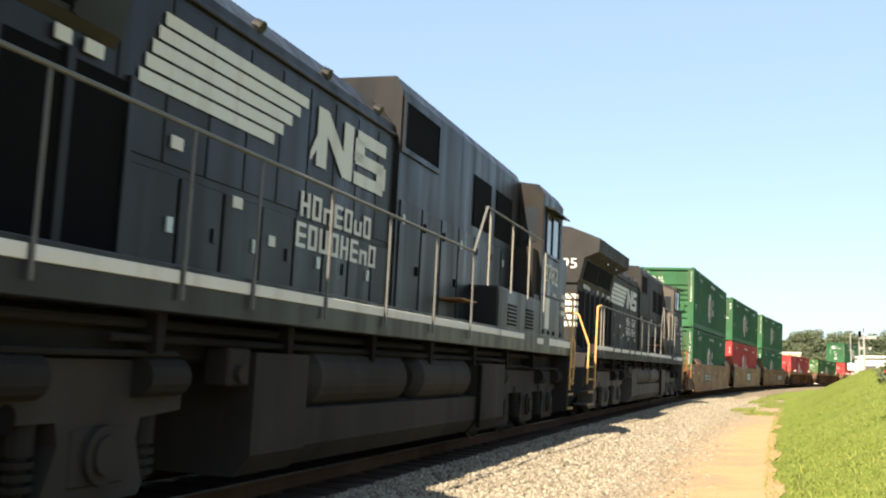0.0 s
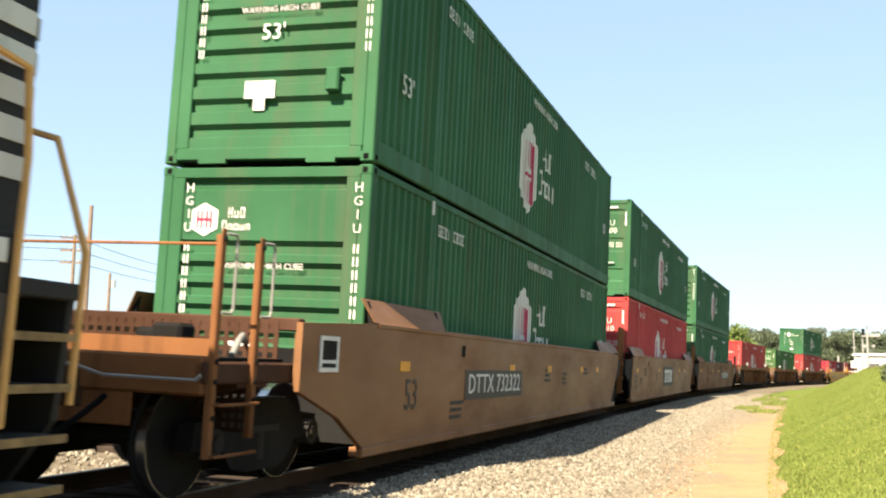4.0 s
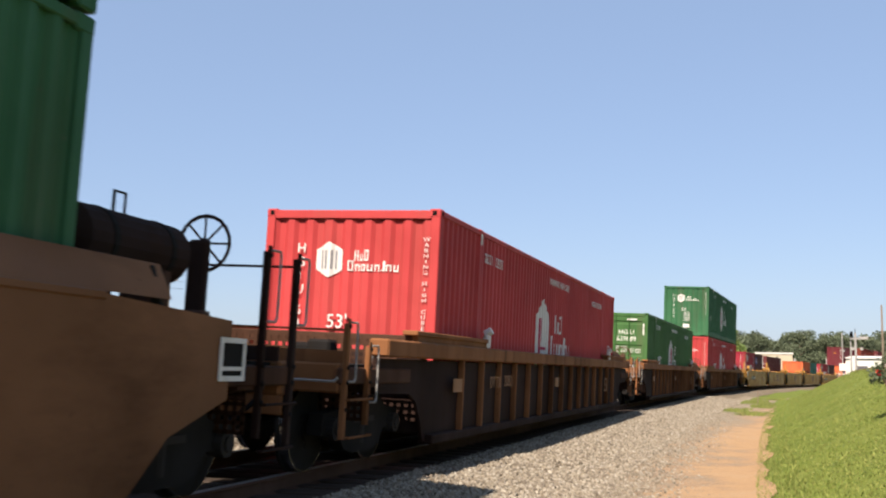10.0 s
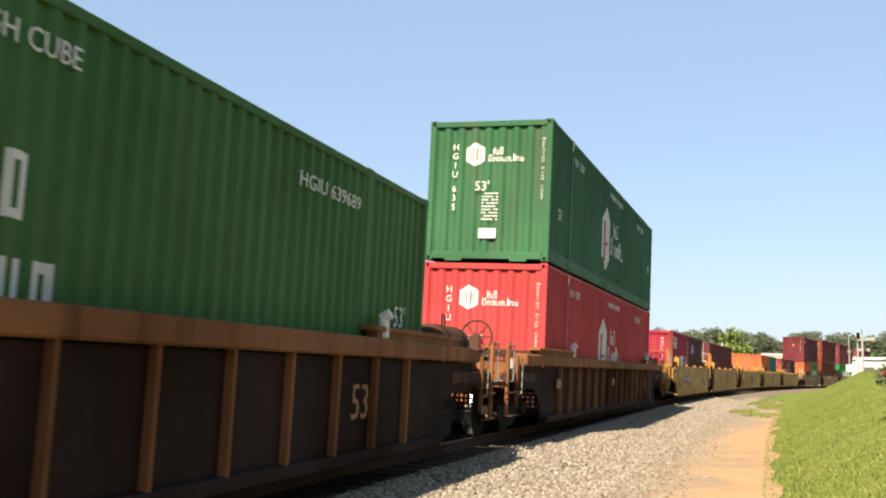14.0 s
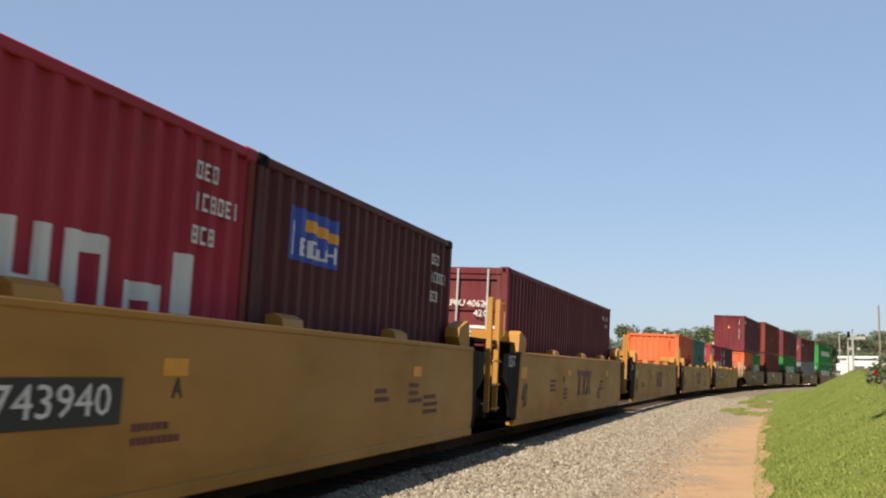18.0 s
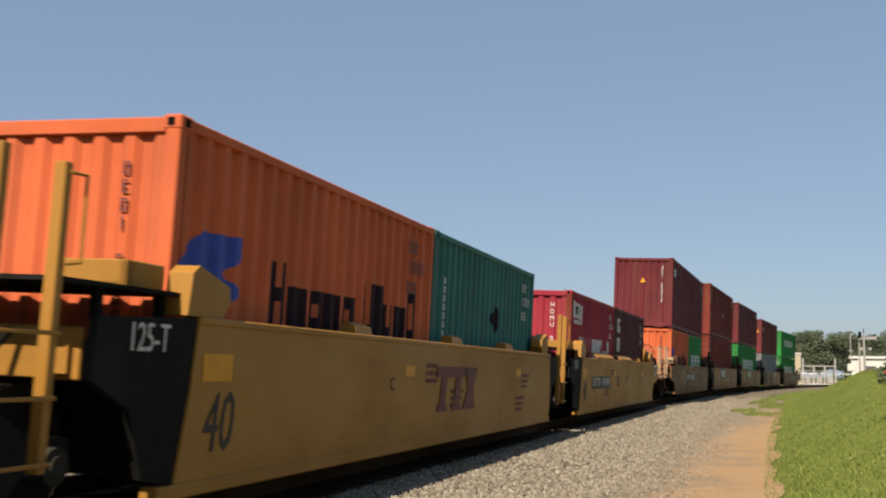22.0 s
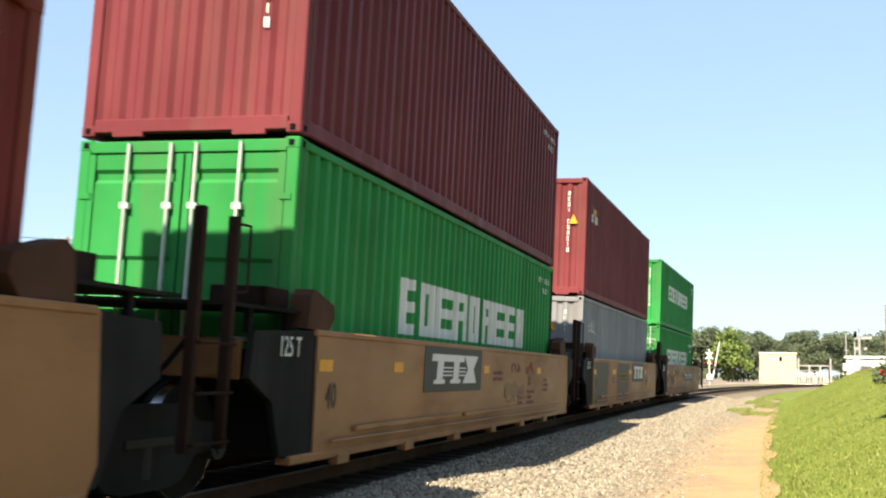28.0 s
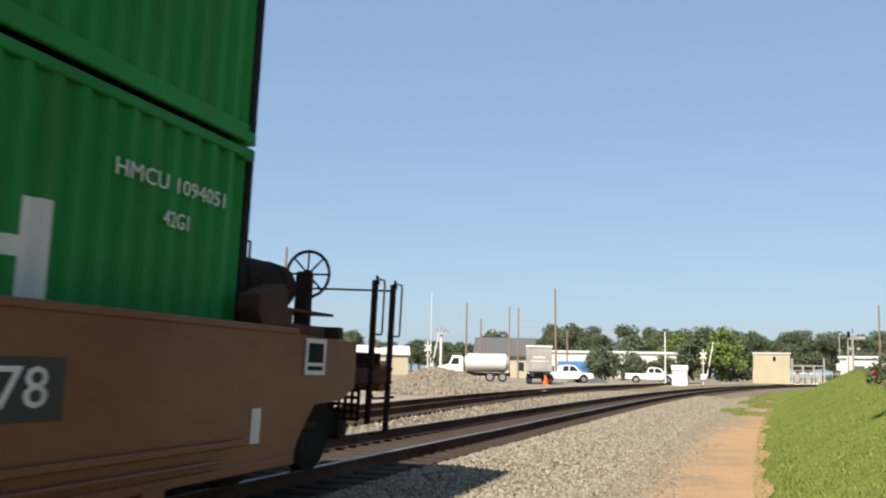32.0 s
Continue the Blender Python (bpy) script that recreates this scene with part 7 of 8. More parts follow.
    part("rear_pane", Shape().box(u0 - 0.03, u0 - 0.02, -1.36, -1.12, 3.5, 4.15, 0.004), GLASS, cabw)
    part("rear_ledge", Shape().box(u0 - 0.5, u0 - 0.03, -1.46, -1.05, 2.42, 2.50, 0.01), body, cabw)
    part("corner_locker", Shape().box(u0 - 0.45, u0 - 0.03, -1.40, -1.05, 2.50, 3.35, 0.02), steel, cabw, "dusty corner locker")
    for sy in (-1, 1):
        a0, a1, z0, z1 = u0 + 0.2, 19.62, 3.28 + wz, 4.02 + wz
        am = a0 + (a1 - a0) * 0.45
        for p, q in ((a0 + 0.05, am - 0.03), (am + 0.03, a1 - 0.05)):
            part("cab_window", Shape().box(p, q, sy * 1.47, sy * 1.487, z0, z1), GLASS, cabw, "sliding cab window")
        part("window_frame", Shape().box(a0, a1, sy * 1.47, sy * 1.51, z1, z1 + 0.05).box(a0, a1, sy * 1.47, sy * 1.51, z0 - 0.05, z0).box(a0, a0 + 0.05, sy * 1.47, sy * 1.51, z0, z1).box(a1 - 0.05, a1, sy * 1.47, sy * 1.51, z0, z1).box(am - 0.03, am + 0.03, sy * 1.47, sy * 1.51, z0, z1), body, cabw)
        part("sun_visor", Shape().prism([(sy * 1.46, z1 + 0.1), (sy * 1.68, z1 + 0.04), (sy * 1.68, z1 + 0.065), (sy * 1.46, z1 + 0.14)], "x", a0 - 0.05, a1 + 0.08), body, cabw)
        part("cab_seam", Shape().box(u0 + 0.02, 20.0, sy * 1.48, sy * 1.486, 2.53, 2.55), DARK, cabw)
        part("corner_seam", Shape().box(19.98, 20.0, sy * 1.48, sy * 1.486, 1.72, 2.53), DARK, cabw)
        for q in (u0 + 0.25, u0 + 0.75, u0 + 1.25, u0 + 1.95):
            part("lifting_eye", Shape().cyl((q, sy * 1.48, 1.86), (q, sy * 1.5, 1.86), 0.04, 8), DARK, cabw)
        part("cab_notice", Shape().box(*((20.05, 20.38) if wide_nose else (18.5, 18.86)), sy * 1.472, sy * 1.49, 1.93, 2.5), steel if wide_nose else WHITE, cabw, "pale riveted cover plate")
        part("cab_grab", Shape().tube([(u0 + 0.06, sy * 1.53, 1.9), (u0 + 0.06, sy * 1.53, 3.3)], 0.016, 6), SILVER, cabw)
    words(number, 0.5, WHITE, root, (18.68 if wide_nose else 18.95, -1.49, 3.2 if wide_nose else 2.95), fit=1.28)
    part("small_mark", pasted(blocks(18.75, 18.95, 2.9, 3.0, 2, 0.3, 0.0), [(-5, 0.0), (30, 0.0)], lambda x, y, z: (x, -1.486 + y, z), 0.004), WHITE, root)
    words("D9-40C", 0.11, WHITE, root, (19.3, -1.49, 2.72 if wide_nose else 2.6))
    if wide_nose:
        nose = [(19.95, 1.6), (19.95, 3.85), (20.1, 3.76), (20.86, 3.66), (21.06, 3.4), (21.13, 1.6)]
        part("nose", Shape().prism(nose, "y", -1.47, 1.47), body, root, "wide sloping nose")
        part("windshield_panel", Shape().prism([(19.95, 3.86), (19.95, 4.5), (20.0, 4.45), (20.12, 3.78)], "y", -1.3, 1.3), GLASS, root)
        ns = Shape()
        for i in range(5):
            ns.box(20.40 + 0.10 * i, 21.06 + 0.012 * i, -1.472, -1.482, 2.90 - 0.205 * i, 3.03 - 0.205 * i)
            ns.box(21.13, 21.14, -1.44, 1.44, 2.90 - 0.205 * i, 3.03 - 0.205 * i)
        part("nose_stripes", ns, WHITE, root, "white stripes on the nose")
    else:
        part("nose", Shape().prism([(-1.42, 1.6), (-1.42, 3.4), (-1.15, 3.75), (1.15, 3.75), (1.42, 3.4), (1.42, 1.6)], "x", 19.95, 20.85), body, root, "short black nose")
        ns = Shape()
        for i in range(3):
            ns.box(20.35, 20.85, -1.422, -1.432, 2.62 - 0.17 * i, 2.71 - 0.17 * i)
        part("nose_stripes", ns, WHITE, root, "white stripes on the nose")
    # painted stripes and blocks on the hood
    st, rest = mane(*((6.4, 3.76, 0.07) if not wide_nose else (5.95, 3.74, 0.0)))
    flat = [(-5, 0.0), (30, 0.0)]
    put = lambda x, y, z: (x, -0.972 + y, z)
    part("stripe_emblem", pasted(st, flat, put, 0.006), WHITE, root, "worn white stripes on the hood")
    part("block_emblem", pasted(rest, flat, put, 0.006), WHITE, root, "white block lettering shapes")
    # tank, reservoirs
    part("fuel_tank", Shape().prism([(-1.42, 0.42), (-1.30, 0.24), (1.30, 0.24), (1.42, 0.42), (1.42, 0.74), (0.85, 0.80), (0.85, 1.2), (-0.85, 1.2), (-0.85, 0.80), (-1.42, 0.74)], "x", 7.5, 15.7), steel, root, "dusty fuel tank")
    part("tank_end", Shape().prism([(-1.44, 0.40), (-1.30, 0.22), (1.30, 0.22), (1.44, 0.40), (1.44, 1.22), (-1.44, 1.22)], "x", 7.35, 8.35), steel, root)
    part("tank_end", Shape().prism([(-1.44, 0.40), (-1.30, 0.22), (1.30, 0.22), (1.44, 0.40), (1.44, 1.22), (-1.44, 1.22)], "x", 14.2, 15.75), steel, root)
    for sy in (-1, 1):
        for a, b in ((8.5, 11.1), (11.5, 13.8)):
            part("air_reservoir", Shape().cyl((a + 0.12, sy * 1.16, 1.01), (b - 0.12, sy * 1.16, 1.01), 0.30, 24).cyl((a, sy * 1.16, 1.01), (a + 0.12, sy * 1.16, 1.01), 0.19, 24, 0.30).cyl((b - 0.12, sy * 1.16, 1.01), (b, sy * 1.16, 1.01), 0.30, 24, 0.19), steel, root, "dusty cylindrical air reservoir", smooth=False)
        part("filler", Shape().box(6.95, 7.3, sy * 1.2, sy * 1.42, 0.95, 1.25, 0.02).cyl((7.1, sy * 1.42, 1.05), (7.1, sy * 1.47, 1.05), 0.07, 10), steel, root)
        part("drain_pipe", Shape().tube([(14.2, sy * 1.45, 0.3), (14.2, sy * 1.46, 1.2)], 0.03, 6), GRIME_SHADED, root)
    loco_truck(root, 3.75, steel)
    loco_truck(root, 18.15, steel)
    # ends: pilots, steps, rails
    for x, sx in ((0.0, -1), (21.6, 1)):
        part("pilot", Shape().prism([(-1.45, 1.5), (1.45, 1.5), (1.40, 0.75), (1.0, 0.22), (-1.0, 0.22), (-1.40, 0.75)], "x", x, x + sx * 0.06), body, root)
        coupler(root, x, sx)
        for sy in (-1, 1):
            st_ = Shape()
            for i in range(4):
                z = 0.36 + 0.29 * i
                st_.box(x - sx * 0.02, x - sx * 0.62, sy * 1.18, sy * 1.52, z, z + 0.03)
            part("steps", st_, steel, root, "worn steel corner steps")
            for i in range(4):
                z = 0.36 + 0.29 * i
                part("step_edge", Shape().box(x - sx * 0.015, x - sx * 0.63, sy * 1.50, sy * 1.535, z - 0.012, z + 0.036), STEP_EDGE, root, "worn yellow step edge")
            part("step_side", Shape().prism([(x - sx * 0.62, 1.46), (x - sx * 0.70, 1.46), (x - sx * 0.80, 0.34), (x - sx * 0.64, 0.34)], "y", sy * 1.15, sy * 1.53), steel, root)
            hx = x - sx * 0.62
            rail_loop(root, [(hx, sy * 1.55, 0.75), (hx, sy * 1.57, 2.2), (hx - sx * 0.06, sy * 1.57, 2.68), (hx - sx * 0.55, sy * 1.56, 2.74)], 0.024, GRAB_SUNLIT, "curved grab rail coloured as if sunlit")
            rail_loop(root, [(x + sx * 0.02, sy * 1.50, 0.85), (x + sx * 0.02, sy * 1.52, 1.75), (x + sx * 0.02, sy * 1.25, 2.45), (x + sx * 0.02, sy * 0.6, 2.62)], 0.024, GRAB_SUNLIT, "curved grab rail coloured as if sunlit")
        rail_loop(root, [(x + sx * 0.02, -0.6, 1.56), (x + sx * 0.02, -0.6, 2.62), (x + sx * 0.02, 0.6, 2.62), (x + sx * 0.02, 0.6, 1.56)], 0.022, HANDRAIL_DARK)
        part("hose", Shape().tube([(x + sx * 0.1, -0.5, 1.1), (x + sx * 0.25, -0.5, 0.7), (x + sx * 0.2, -0.35, 0.5)], 0.03, 8).tube([(x + sx * 0.1, -0.7, 1.1), (x + sx * 0.22, -0.7, 0.75), (x + sx * 0.2, -0.55, 0.6)], 0.03, 8), DARK, root)
    for sy in (-1, 1):
        for i, x in enumerate((1.22, 1.61, 3.23, 4.5, 6.0, 7.0, 8.38, 9.92, 11.55, 13.2)):
            rail_loop(root, [(x, sy * 1.56, 1.55), (x, sy * 1.56, 2.74)], 0.0145, SILVER if (i < 2 or i in (8, 9)) and wide_nose else HANDRAIL_DARK, "", "handrail_post")
        rail_loop(root, [(1.22, sy * 1.56, 2.74), (13.2, sy * 1.56, 2.74), (13.8, sy * 1.56, 3.46), (17.7, sy * 1.56, 3.46)], 0.018, HANDRAIL_DARK)
        for x in (14.0, 15.42, 16.65):
            rail_loop(root, [(x, sy * 1.56, 2.34), (x, sy * 1.56, 3.46)], 0.0145, SILVER, "", "handrail_post")
    part("exhaust", Shape().box(8.4, 9.3, -0.3, 0.3, 4.2, 4.36, 0.03), GRIME_SHADED, root)
    part("horn", Shape().cyl((17.2, 0.1, 4.68), (16.7, 0.1, 4.68), 0.05, 10, 0.09).cyl((17.2, -0.1, 4.68), (16.8, -0.1, 4.68), 0.05, 10, 0.09).box(17.1, 17.25, -0.2, 0.2, 4.54, 4.7), body, root)
    return root


for nm_, off_, num_, lab_, wide_ in (("A", -8.85, "8782", "black diesel locomotive with white stripes, dusty underframe", False), ("B", 14.5, "9295", "black diesel locomotive with flared radiator wings and white stripes", True)):
    r_ = locomotive(num_, lab_, wide_)
    VEHICLES[nm_] = (r_, off_, 3.75, 17.75)
    MOVERS.append((r_, VEHICLES[nm_], Matrix()))

# ---------------------------------------------------------------- beyond the tracks


def gz(x, y):
    s, d = line_coords(np.array([float(x)]), np.array([float(y)]))
    return float(ground_z(s, d)[0])


def heap(name, label, x, y, rx, ry, h, mat, stones, seed, lo=0.03, hi=0.09):
    """A loose heap: an uneven mound strewn with stones."""
    n, m = 26, 12
    sh, z0 = Shape(), gz(x, y)
    hgt = lambda a, q: h * (1 - q ** 1.4) * (0.8 + 0.3 * noise.noise((math.cos(a) * 1.4 + seed, math.sin(a) * 1.4, q * 2)))
    for j in range(m):
        q = j / (m - 1)
        for i in range(n):
            a = 2 * math.pi * i / n
            k = q * (1 + 0.16 * noise.noise((math.cos(a) * 2, math.sin(a) * 2, seed)))
            sh.v.append((x + rx * k * math.cos(a), y + ry * k * math.sin(a), z0 - 0.06 + hgt(a, q)))
    for j in range(m - 1):
        for i in range(n):
            sh.f.append((j * n + i, j * n + (i + 1) % n, (j + 1) * n + (i + 1) % n, (j + 1) * n + i))
    root = thing(name, label, "heap")
    part("mound", sh, mat, root, smooth=True)
    if stones:
        rng = np.random.default_rng(seed)
        a, q = rng.uniform(0, 6.283, stones), np.sqrt(rng.random(stones))
        sp = np.array([(x + rx * k * math.cos(t), y + ry * k * math.sin(t), z0 - 0.05 + hgt(t, k)) for t, k in zip(a, q)])
        st = pebbles("heap_stones", "loose pale stones of the heap", sp, lo, hi, STONE, seed)
        st.parent = root
        del st["category"]
    return root


heap("gravel_heap", "pale grey crushed stone heap beside the siding", 0.4, 60.0, 4.6, 4.0, 1.75, BALLAST, 9000, 31)
heap("gravel_heap", "low tail of the crushed stone heap", 4.6, 61.0, 3.4, 3.0, 0.55, BALLAST, 3000, 33)
heap("dark_gravel_heap", "small dark gravel heap in the yard", 17.7, 118.7, 2.7, 2.4, 1.05, SLAG, 0, 32)


def leaf_cloud(rng, centres, radii, n, size):
    """Leaf clumps round several centres: small bent cards with gaps between them."""
    k = rng.integers(0, len(centres), n)
    v = rng.normal(size=(n, 3))
    v /= np.linalg.norm(v, axis=1)[:, None]
    p = centres[k] + v * radii[k][:, None] * (rng.random((n, 1)) ** 0.4) * np.array([1, 1, 0.8])
    a = rng.normal(size=(n, 3))
    a /= np.linalg.norm(a, axis=1)[:, None]
    b = np.cross(a, rng.normal(size=(n, 3)))
    b /= np.linalg.norm(b, axis=1)[:, None]
    s = size * rng.uniform(0.5, 1.3, (n, 1))
    pts = np.stack([p - a * s, p + b * s * 0.6, p + a * s, p - b * s * 0.6 + np.array([0, 0, -0.2]) * s], 1)
    f = np.arange(4 * n).reshape(-1, 4)
    return pts.reshape(-1, 3).tolist(), f.tolist()


def tree(name, label, h, w, mat, seed, leaves, size, base=0.18):
    root = thing(name, label, "tree", "trees")
    rng = np.random.default_rng(seed)
    sh = Shape()
    sh.cyl((0, 0, -0.3), (0.1, 0, h * 0.3), h * 0.024, 9, h * 0.017)
    sh.cyl((0.1, 0, h * 0.3), (0.0, 0.1, h * 0.72), h * 0.017, 8, h * 0.005)
    cs, rs = [], []
    for i in range(14):
        a, z = rng.uniform(0, 6.28), h * rng.uniform(base + 0.12, 0.86)
        reach = w * 0.5 * rng.uniform(0.35, 0.82) * (1 - max(0, z / h - 0.55) * 1.3)
        tip = (reach * math.cos(a), reach * math.sin(a), z)
        sh.cyl((0.05, 0.03, max(h * 0.18, z - h * 0.2)), tip, h * 0.007, 5, h * 0.002)
        cs.append(tip)
        rs.append(w * rng.uniform(0.15, 0.27))
    cs += [(0, 0, h * 0.86), (0, 0, h * 0.62), (0, 0, h * 0.42)]
    rs += [w * 0.2, w * 0.3, w * 0.3]
    part("trunk", sh, BARK, root)
    v, f = leaf_cloud(rng, np.array(cs), np.array(rs), leaves, size)
    raw("crown", v, f, mat, root)
    return root


def put_tree(t, x, y, k, turn, first):
    m = Matrix.Translation((x, y, gz(x, y) - 0.1)) @ Matrix.Rotation(turn, 4, "Z")
    ob = t if first else copy_thing(t, m)
    ob.matrix_basis = m
    ob.scale = (k, k, k * (0.9 + 0.2 * ((turn * 7.3) % 1)))
    return ob


rng0 = random.Random(5)
kinds = [tree("tree", "tall dark green broadleaf tree in the distant wood", 13.5, 9.5, LEAF, 101 + i, 6000, 0.27) for i in range(4)]
used = set()
for row, (dist, n, a0, a1, k0) in enumerate(((265, 46, -27, 28, 0.86), (295, 46, -26, 29, 1.0), (320, 40, -26, 29, 1.08))):
    for i in range(n):
        a = radians(a0 + (a1 - a0) * (i + rng0.uniform(-0.35, 0.35)) / (n - 1))
        if row == 0 and a < radians(3):
            continue
        r = dist + rng0.uniform(-12, 12)
        k = i % 4
        low = 0.72 if a < radians(6) else 1.0
        put_tree(kinds[k], r * math.sin(a), r * math.cos(a), k0 * low * rng0.uniform(0.82, 1.15), rng0.uniform(0, 6.28), k not in used)
        used.add(k)
b1 = tree("tree", "bright green sunlit tree behind the signal hut", 10.0, 8.5, LEAF2, 201, 4200, 0.3, 0.05)
put_tree(b1, 45.5, 188, 0.98, 0.3, True)
b2 = tree("tree", "full green tree beside the crossing", 10.0, 8.0, LEAF2, 202, 4200, 0.3, 0.02)
put_tree(b2, 50.5, 176, 1.0, 1.3, True)
b3 = tree("tree", "dark green tree behind the crossing mast", 9.0, 7.0, LEAF, 203, 3600, 0.3, 0.02)
put_tree(b3, 46.0, 181, 1.02, 2.1, True)
for x, y, k, tr in ((54.5, 183, 0.95, 0.9), (39.5, 200, 1.05, 2.9)):
    put_tree(b3, x, y, k, tr, False)
bush = tree("bush", "broad dark green bush in front of the long shed", 4.6, 6.5, LEAF, 204, 3200, 0.24, 0.0)
put_tree(bush, 24.4, 146, 0.95, 0.4, True)
for x, y, k, tr in ((28.5, 146, 0.8, 1.9), (33.0, 148, 0.75, 3.0), (68.5, 172, 0.6, 2.2), (71, 172, 0.62, 0.6)):
    put_tree(bush, x, y, k, tr, False)
for x, y, k, tr in ((9.5, 176, 0.92, 0.2), (4.0, 182, 0.75, 1.1), (-9.0, 150, 0.62, 0.7), (-13.0, 156, 0.7, 2.6), (-24, 199, 0.9, 1.5), (-47, 214, 0.85, 0.9), (-57, 192, 0.95, 2.0), (-63, 196, 0.8, 0.4)):
    put_tree(b3, x, y, k, tr, False)


def house(name, label, cat, x, y, turn, lx, ly, h, wall, roof, ridge, openings=(), eave=0.3):
    """A plain building: walls with thickness, a roof, windows and doors set into the walls."""
    root = thing(name, label, cat, "", Matrix.Translation((x, y, gz(x, y) - 0.05)) @ Matrix.Rotation(radians(turn), 4, "Z"))
    for nm, a in (("front", (-lx / 2, lx / 2, -ly / 2, -ly / 2 + 0.2)), ("back", (-lx / 2, lx / 2, ly / 2 - 0.2, ly / 2)), ("left", (-lx / 2, -lx / 2 + 0.2, -ly / 2 + 0.2, ly / 2 - 0.2)), ("right", (lx / 2 - 0.2, lx / 2, -ly / 2 + 0.2, ly / 2 - 0.2))):
        part("wall", Shape().box(*a, 0, h), wall, root)
    if ridge > 0:
        part("roof", Shape().prism([(-ly / 2 - eave, h - 0.05), (0, h + ridge), (ly / 2 + eave, h - 0.05), (ly / 2 + eave, h + 0.1), (0, h + ridge + 0.18), (-ly / 2 - eave, h + 0.1)], "x", -lx / 2 - eave, lx / 2 + eave), roof, root)
        part("gable", Shape().prism([(-ly / 2, h), (0, h + ridge), (ly / 2, h)], "x", -lx / 2 + 0.01, -lx / 2 + 0.15).prism([(-ly / 2, h), (0, h + ridge), (ly / 2, h)], "x", lx / 2 - 0.15, lx / 2 - 0.01), wall, root)
    else:
        part("roof", Shape().box(-lx / 2 - eave, lx / 2 + eave, -ly / 2 - eave, ly / 2 + eave, h, h + 0.22), roof, root)
    for kind, ox, oz, w, hh, mat in openings:
        part(kind, Shape().box(ox - w / 2, ox + w / 2, -ly / 2 - 0.03, -ly / 2 + 0.02, oz, oz + hh), mat, root)
        if kind == "window":
            part("window_frame", Shape().box(ox - w / 2 - 0.06, ox + w / 2 + 0.06, -ly / 2 - 0.05, -ly / 2 - 0.01, oz + hh, oz + hh + 0.07).box(ox - w / 2 - 0.06, ox + w / 2 + 0.06, -ly / 2 - 0.07, -ly / 2 - 0.01, oz - 0.07, oz), WHITE_PAINT, root)
    return root


house("signal_hut", "small white railway signal hut with a shallow roof", "hut", 26.2, 108.9, -13, 1.6, 1.8, 1.75, WHITE_PAINT, WHITE_PAINT, 0.32, (("door", 0.2, 0.05, 0.8, 1.6, WHITE_PAINT),), 0.08)
house("beige_building", "tall beige windowless building behind the tracks", "building", 51.5, 155, -19, 5.3, 5.0, 4.5, BEIGE, WHITE_PAINT, 0, (("vent", 0.4, 3.4, 0.4, 0.7, DARK), ("door", -2.3, 0.05, 0.9, 2.0, BEIGE)), 0.12)
house("long_shed", "long low pale metal shed with blue end wall", "building", 32, 188, -9, 24, 10, 4.6, WHITE_PAINT, WHITE_PAINT, 0.3, (("blue_wall", -6.3, 0.0, 6.0, 3.0, BLUE_WALL), ("window", 2, 1.6, 2.4, 1.0, GLASS), ("window", 7, 1.6, 2.4, 1.0, GLASS), ("door", -10.5, 0, 1.2, 2.1, SHINGLE)), 0.3)
house("white_warehouse", "low white warehouse beyond the crossing", "building", 72, 158, -24, 16, 9, 3.6, WHITE_PAINT, WHITE_PAINT, 0.25, (("door", -5.5, 0, 2.2, 2.4, SHINGLE), ("window", 0, 1.2, 1.2, 1.0, GLASS)), 0.3)
house("cream_house", "cream house with a steep dark grey roof", "house", 10.0, 149, -6, 8.0, 7.5, 3.1, BEIGE, SHINGLE, 2.6, (("window", -2, 1.0, 0.9, 1.3, GLASS), ("door", 0.4, 0.05, 0.9, 2.0, WHITE_PAINT), ("window", 2.4, 1.0, 0.9, 1.3, GLASS)), 0.5)
house("white_warehouse", "pale far building among the trees", "building", -9, 150, 4, 9, 7, 2.9, BEIGE, WHITE_PAINT, 1.2, (("window", 1, 1.0, 1.2, 1.0, GLASS),), 0.3)
fenc = thing("chain_fence", "posts and rails of a wire yard fence", "fence", "", Matrix.Translation((58, 150, gz(58, 150))) @ Matrix.Rotation(radians(-22), 4, "Z"))
for i in range(9):
    part("post", Shape().cyl((i * 2.2 - 8, 0, 0), (i * 2.2 - 8, 0, 1.9), 0.04, 6), RODS, fenc)
part("rail", Shape().tube([(-8, 0, 1.85), (9.6, 0, 1.85)], 0.025, 5).tube([(-8, 0, 0.3), (9.6, 0, 0.3)], 0.02, 5), RODS, fenc)
sub = thing("substation", "grey steel lattice of a small substation", "substation", "", Matrix.Translation((65.5, 178, gz(65.5, 178))) @ Matrix.Rotation(radians(-20), 4, "Z"))
for x in (-2.6, -0.8, 1.0, 2.7):
    part("column", Shape().box(x - 0.14, x + 0.14, -0.14, 0.14, 0, 4.4 if abs(x) > 2 else 3.2), TRUCK_GREY, sub)
part("beam", Shape().box(-2.8, 2.9, -0.1, 0.1, 3.0, 3.2).box(-2.8, 2.9, -0.1, 0.1, 2.2, 2.3), TRUCK_GREY, sub)
for x in (-1.8, 0.1, 1.9):
    part("transformer", Shape().box(x - 0.45, x + 0.45, -0.4, 0.4, 0.1, 1.5, 0.08).cyl((x - 0.2, 0, 1.5), (x - 0.2, 0, 2.0), 0.06, 8).cyl((x + 0.2, 0, 1.5), (x + 0.2, 0, 2.0), 0.06, 8), TRUCK_GREY, sub)


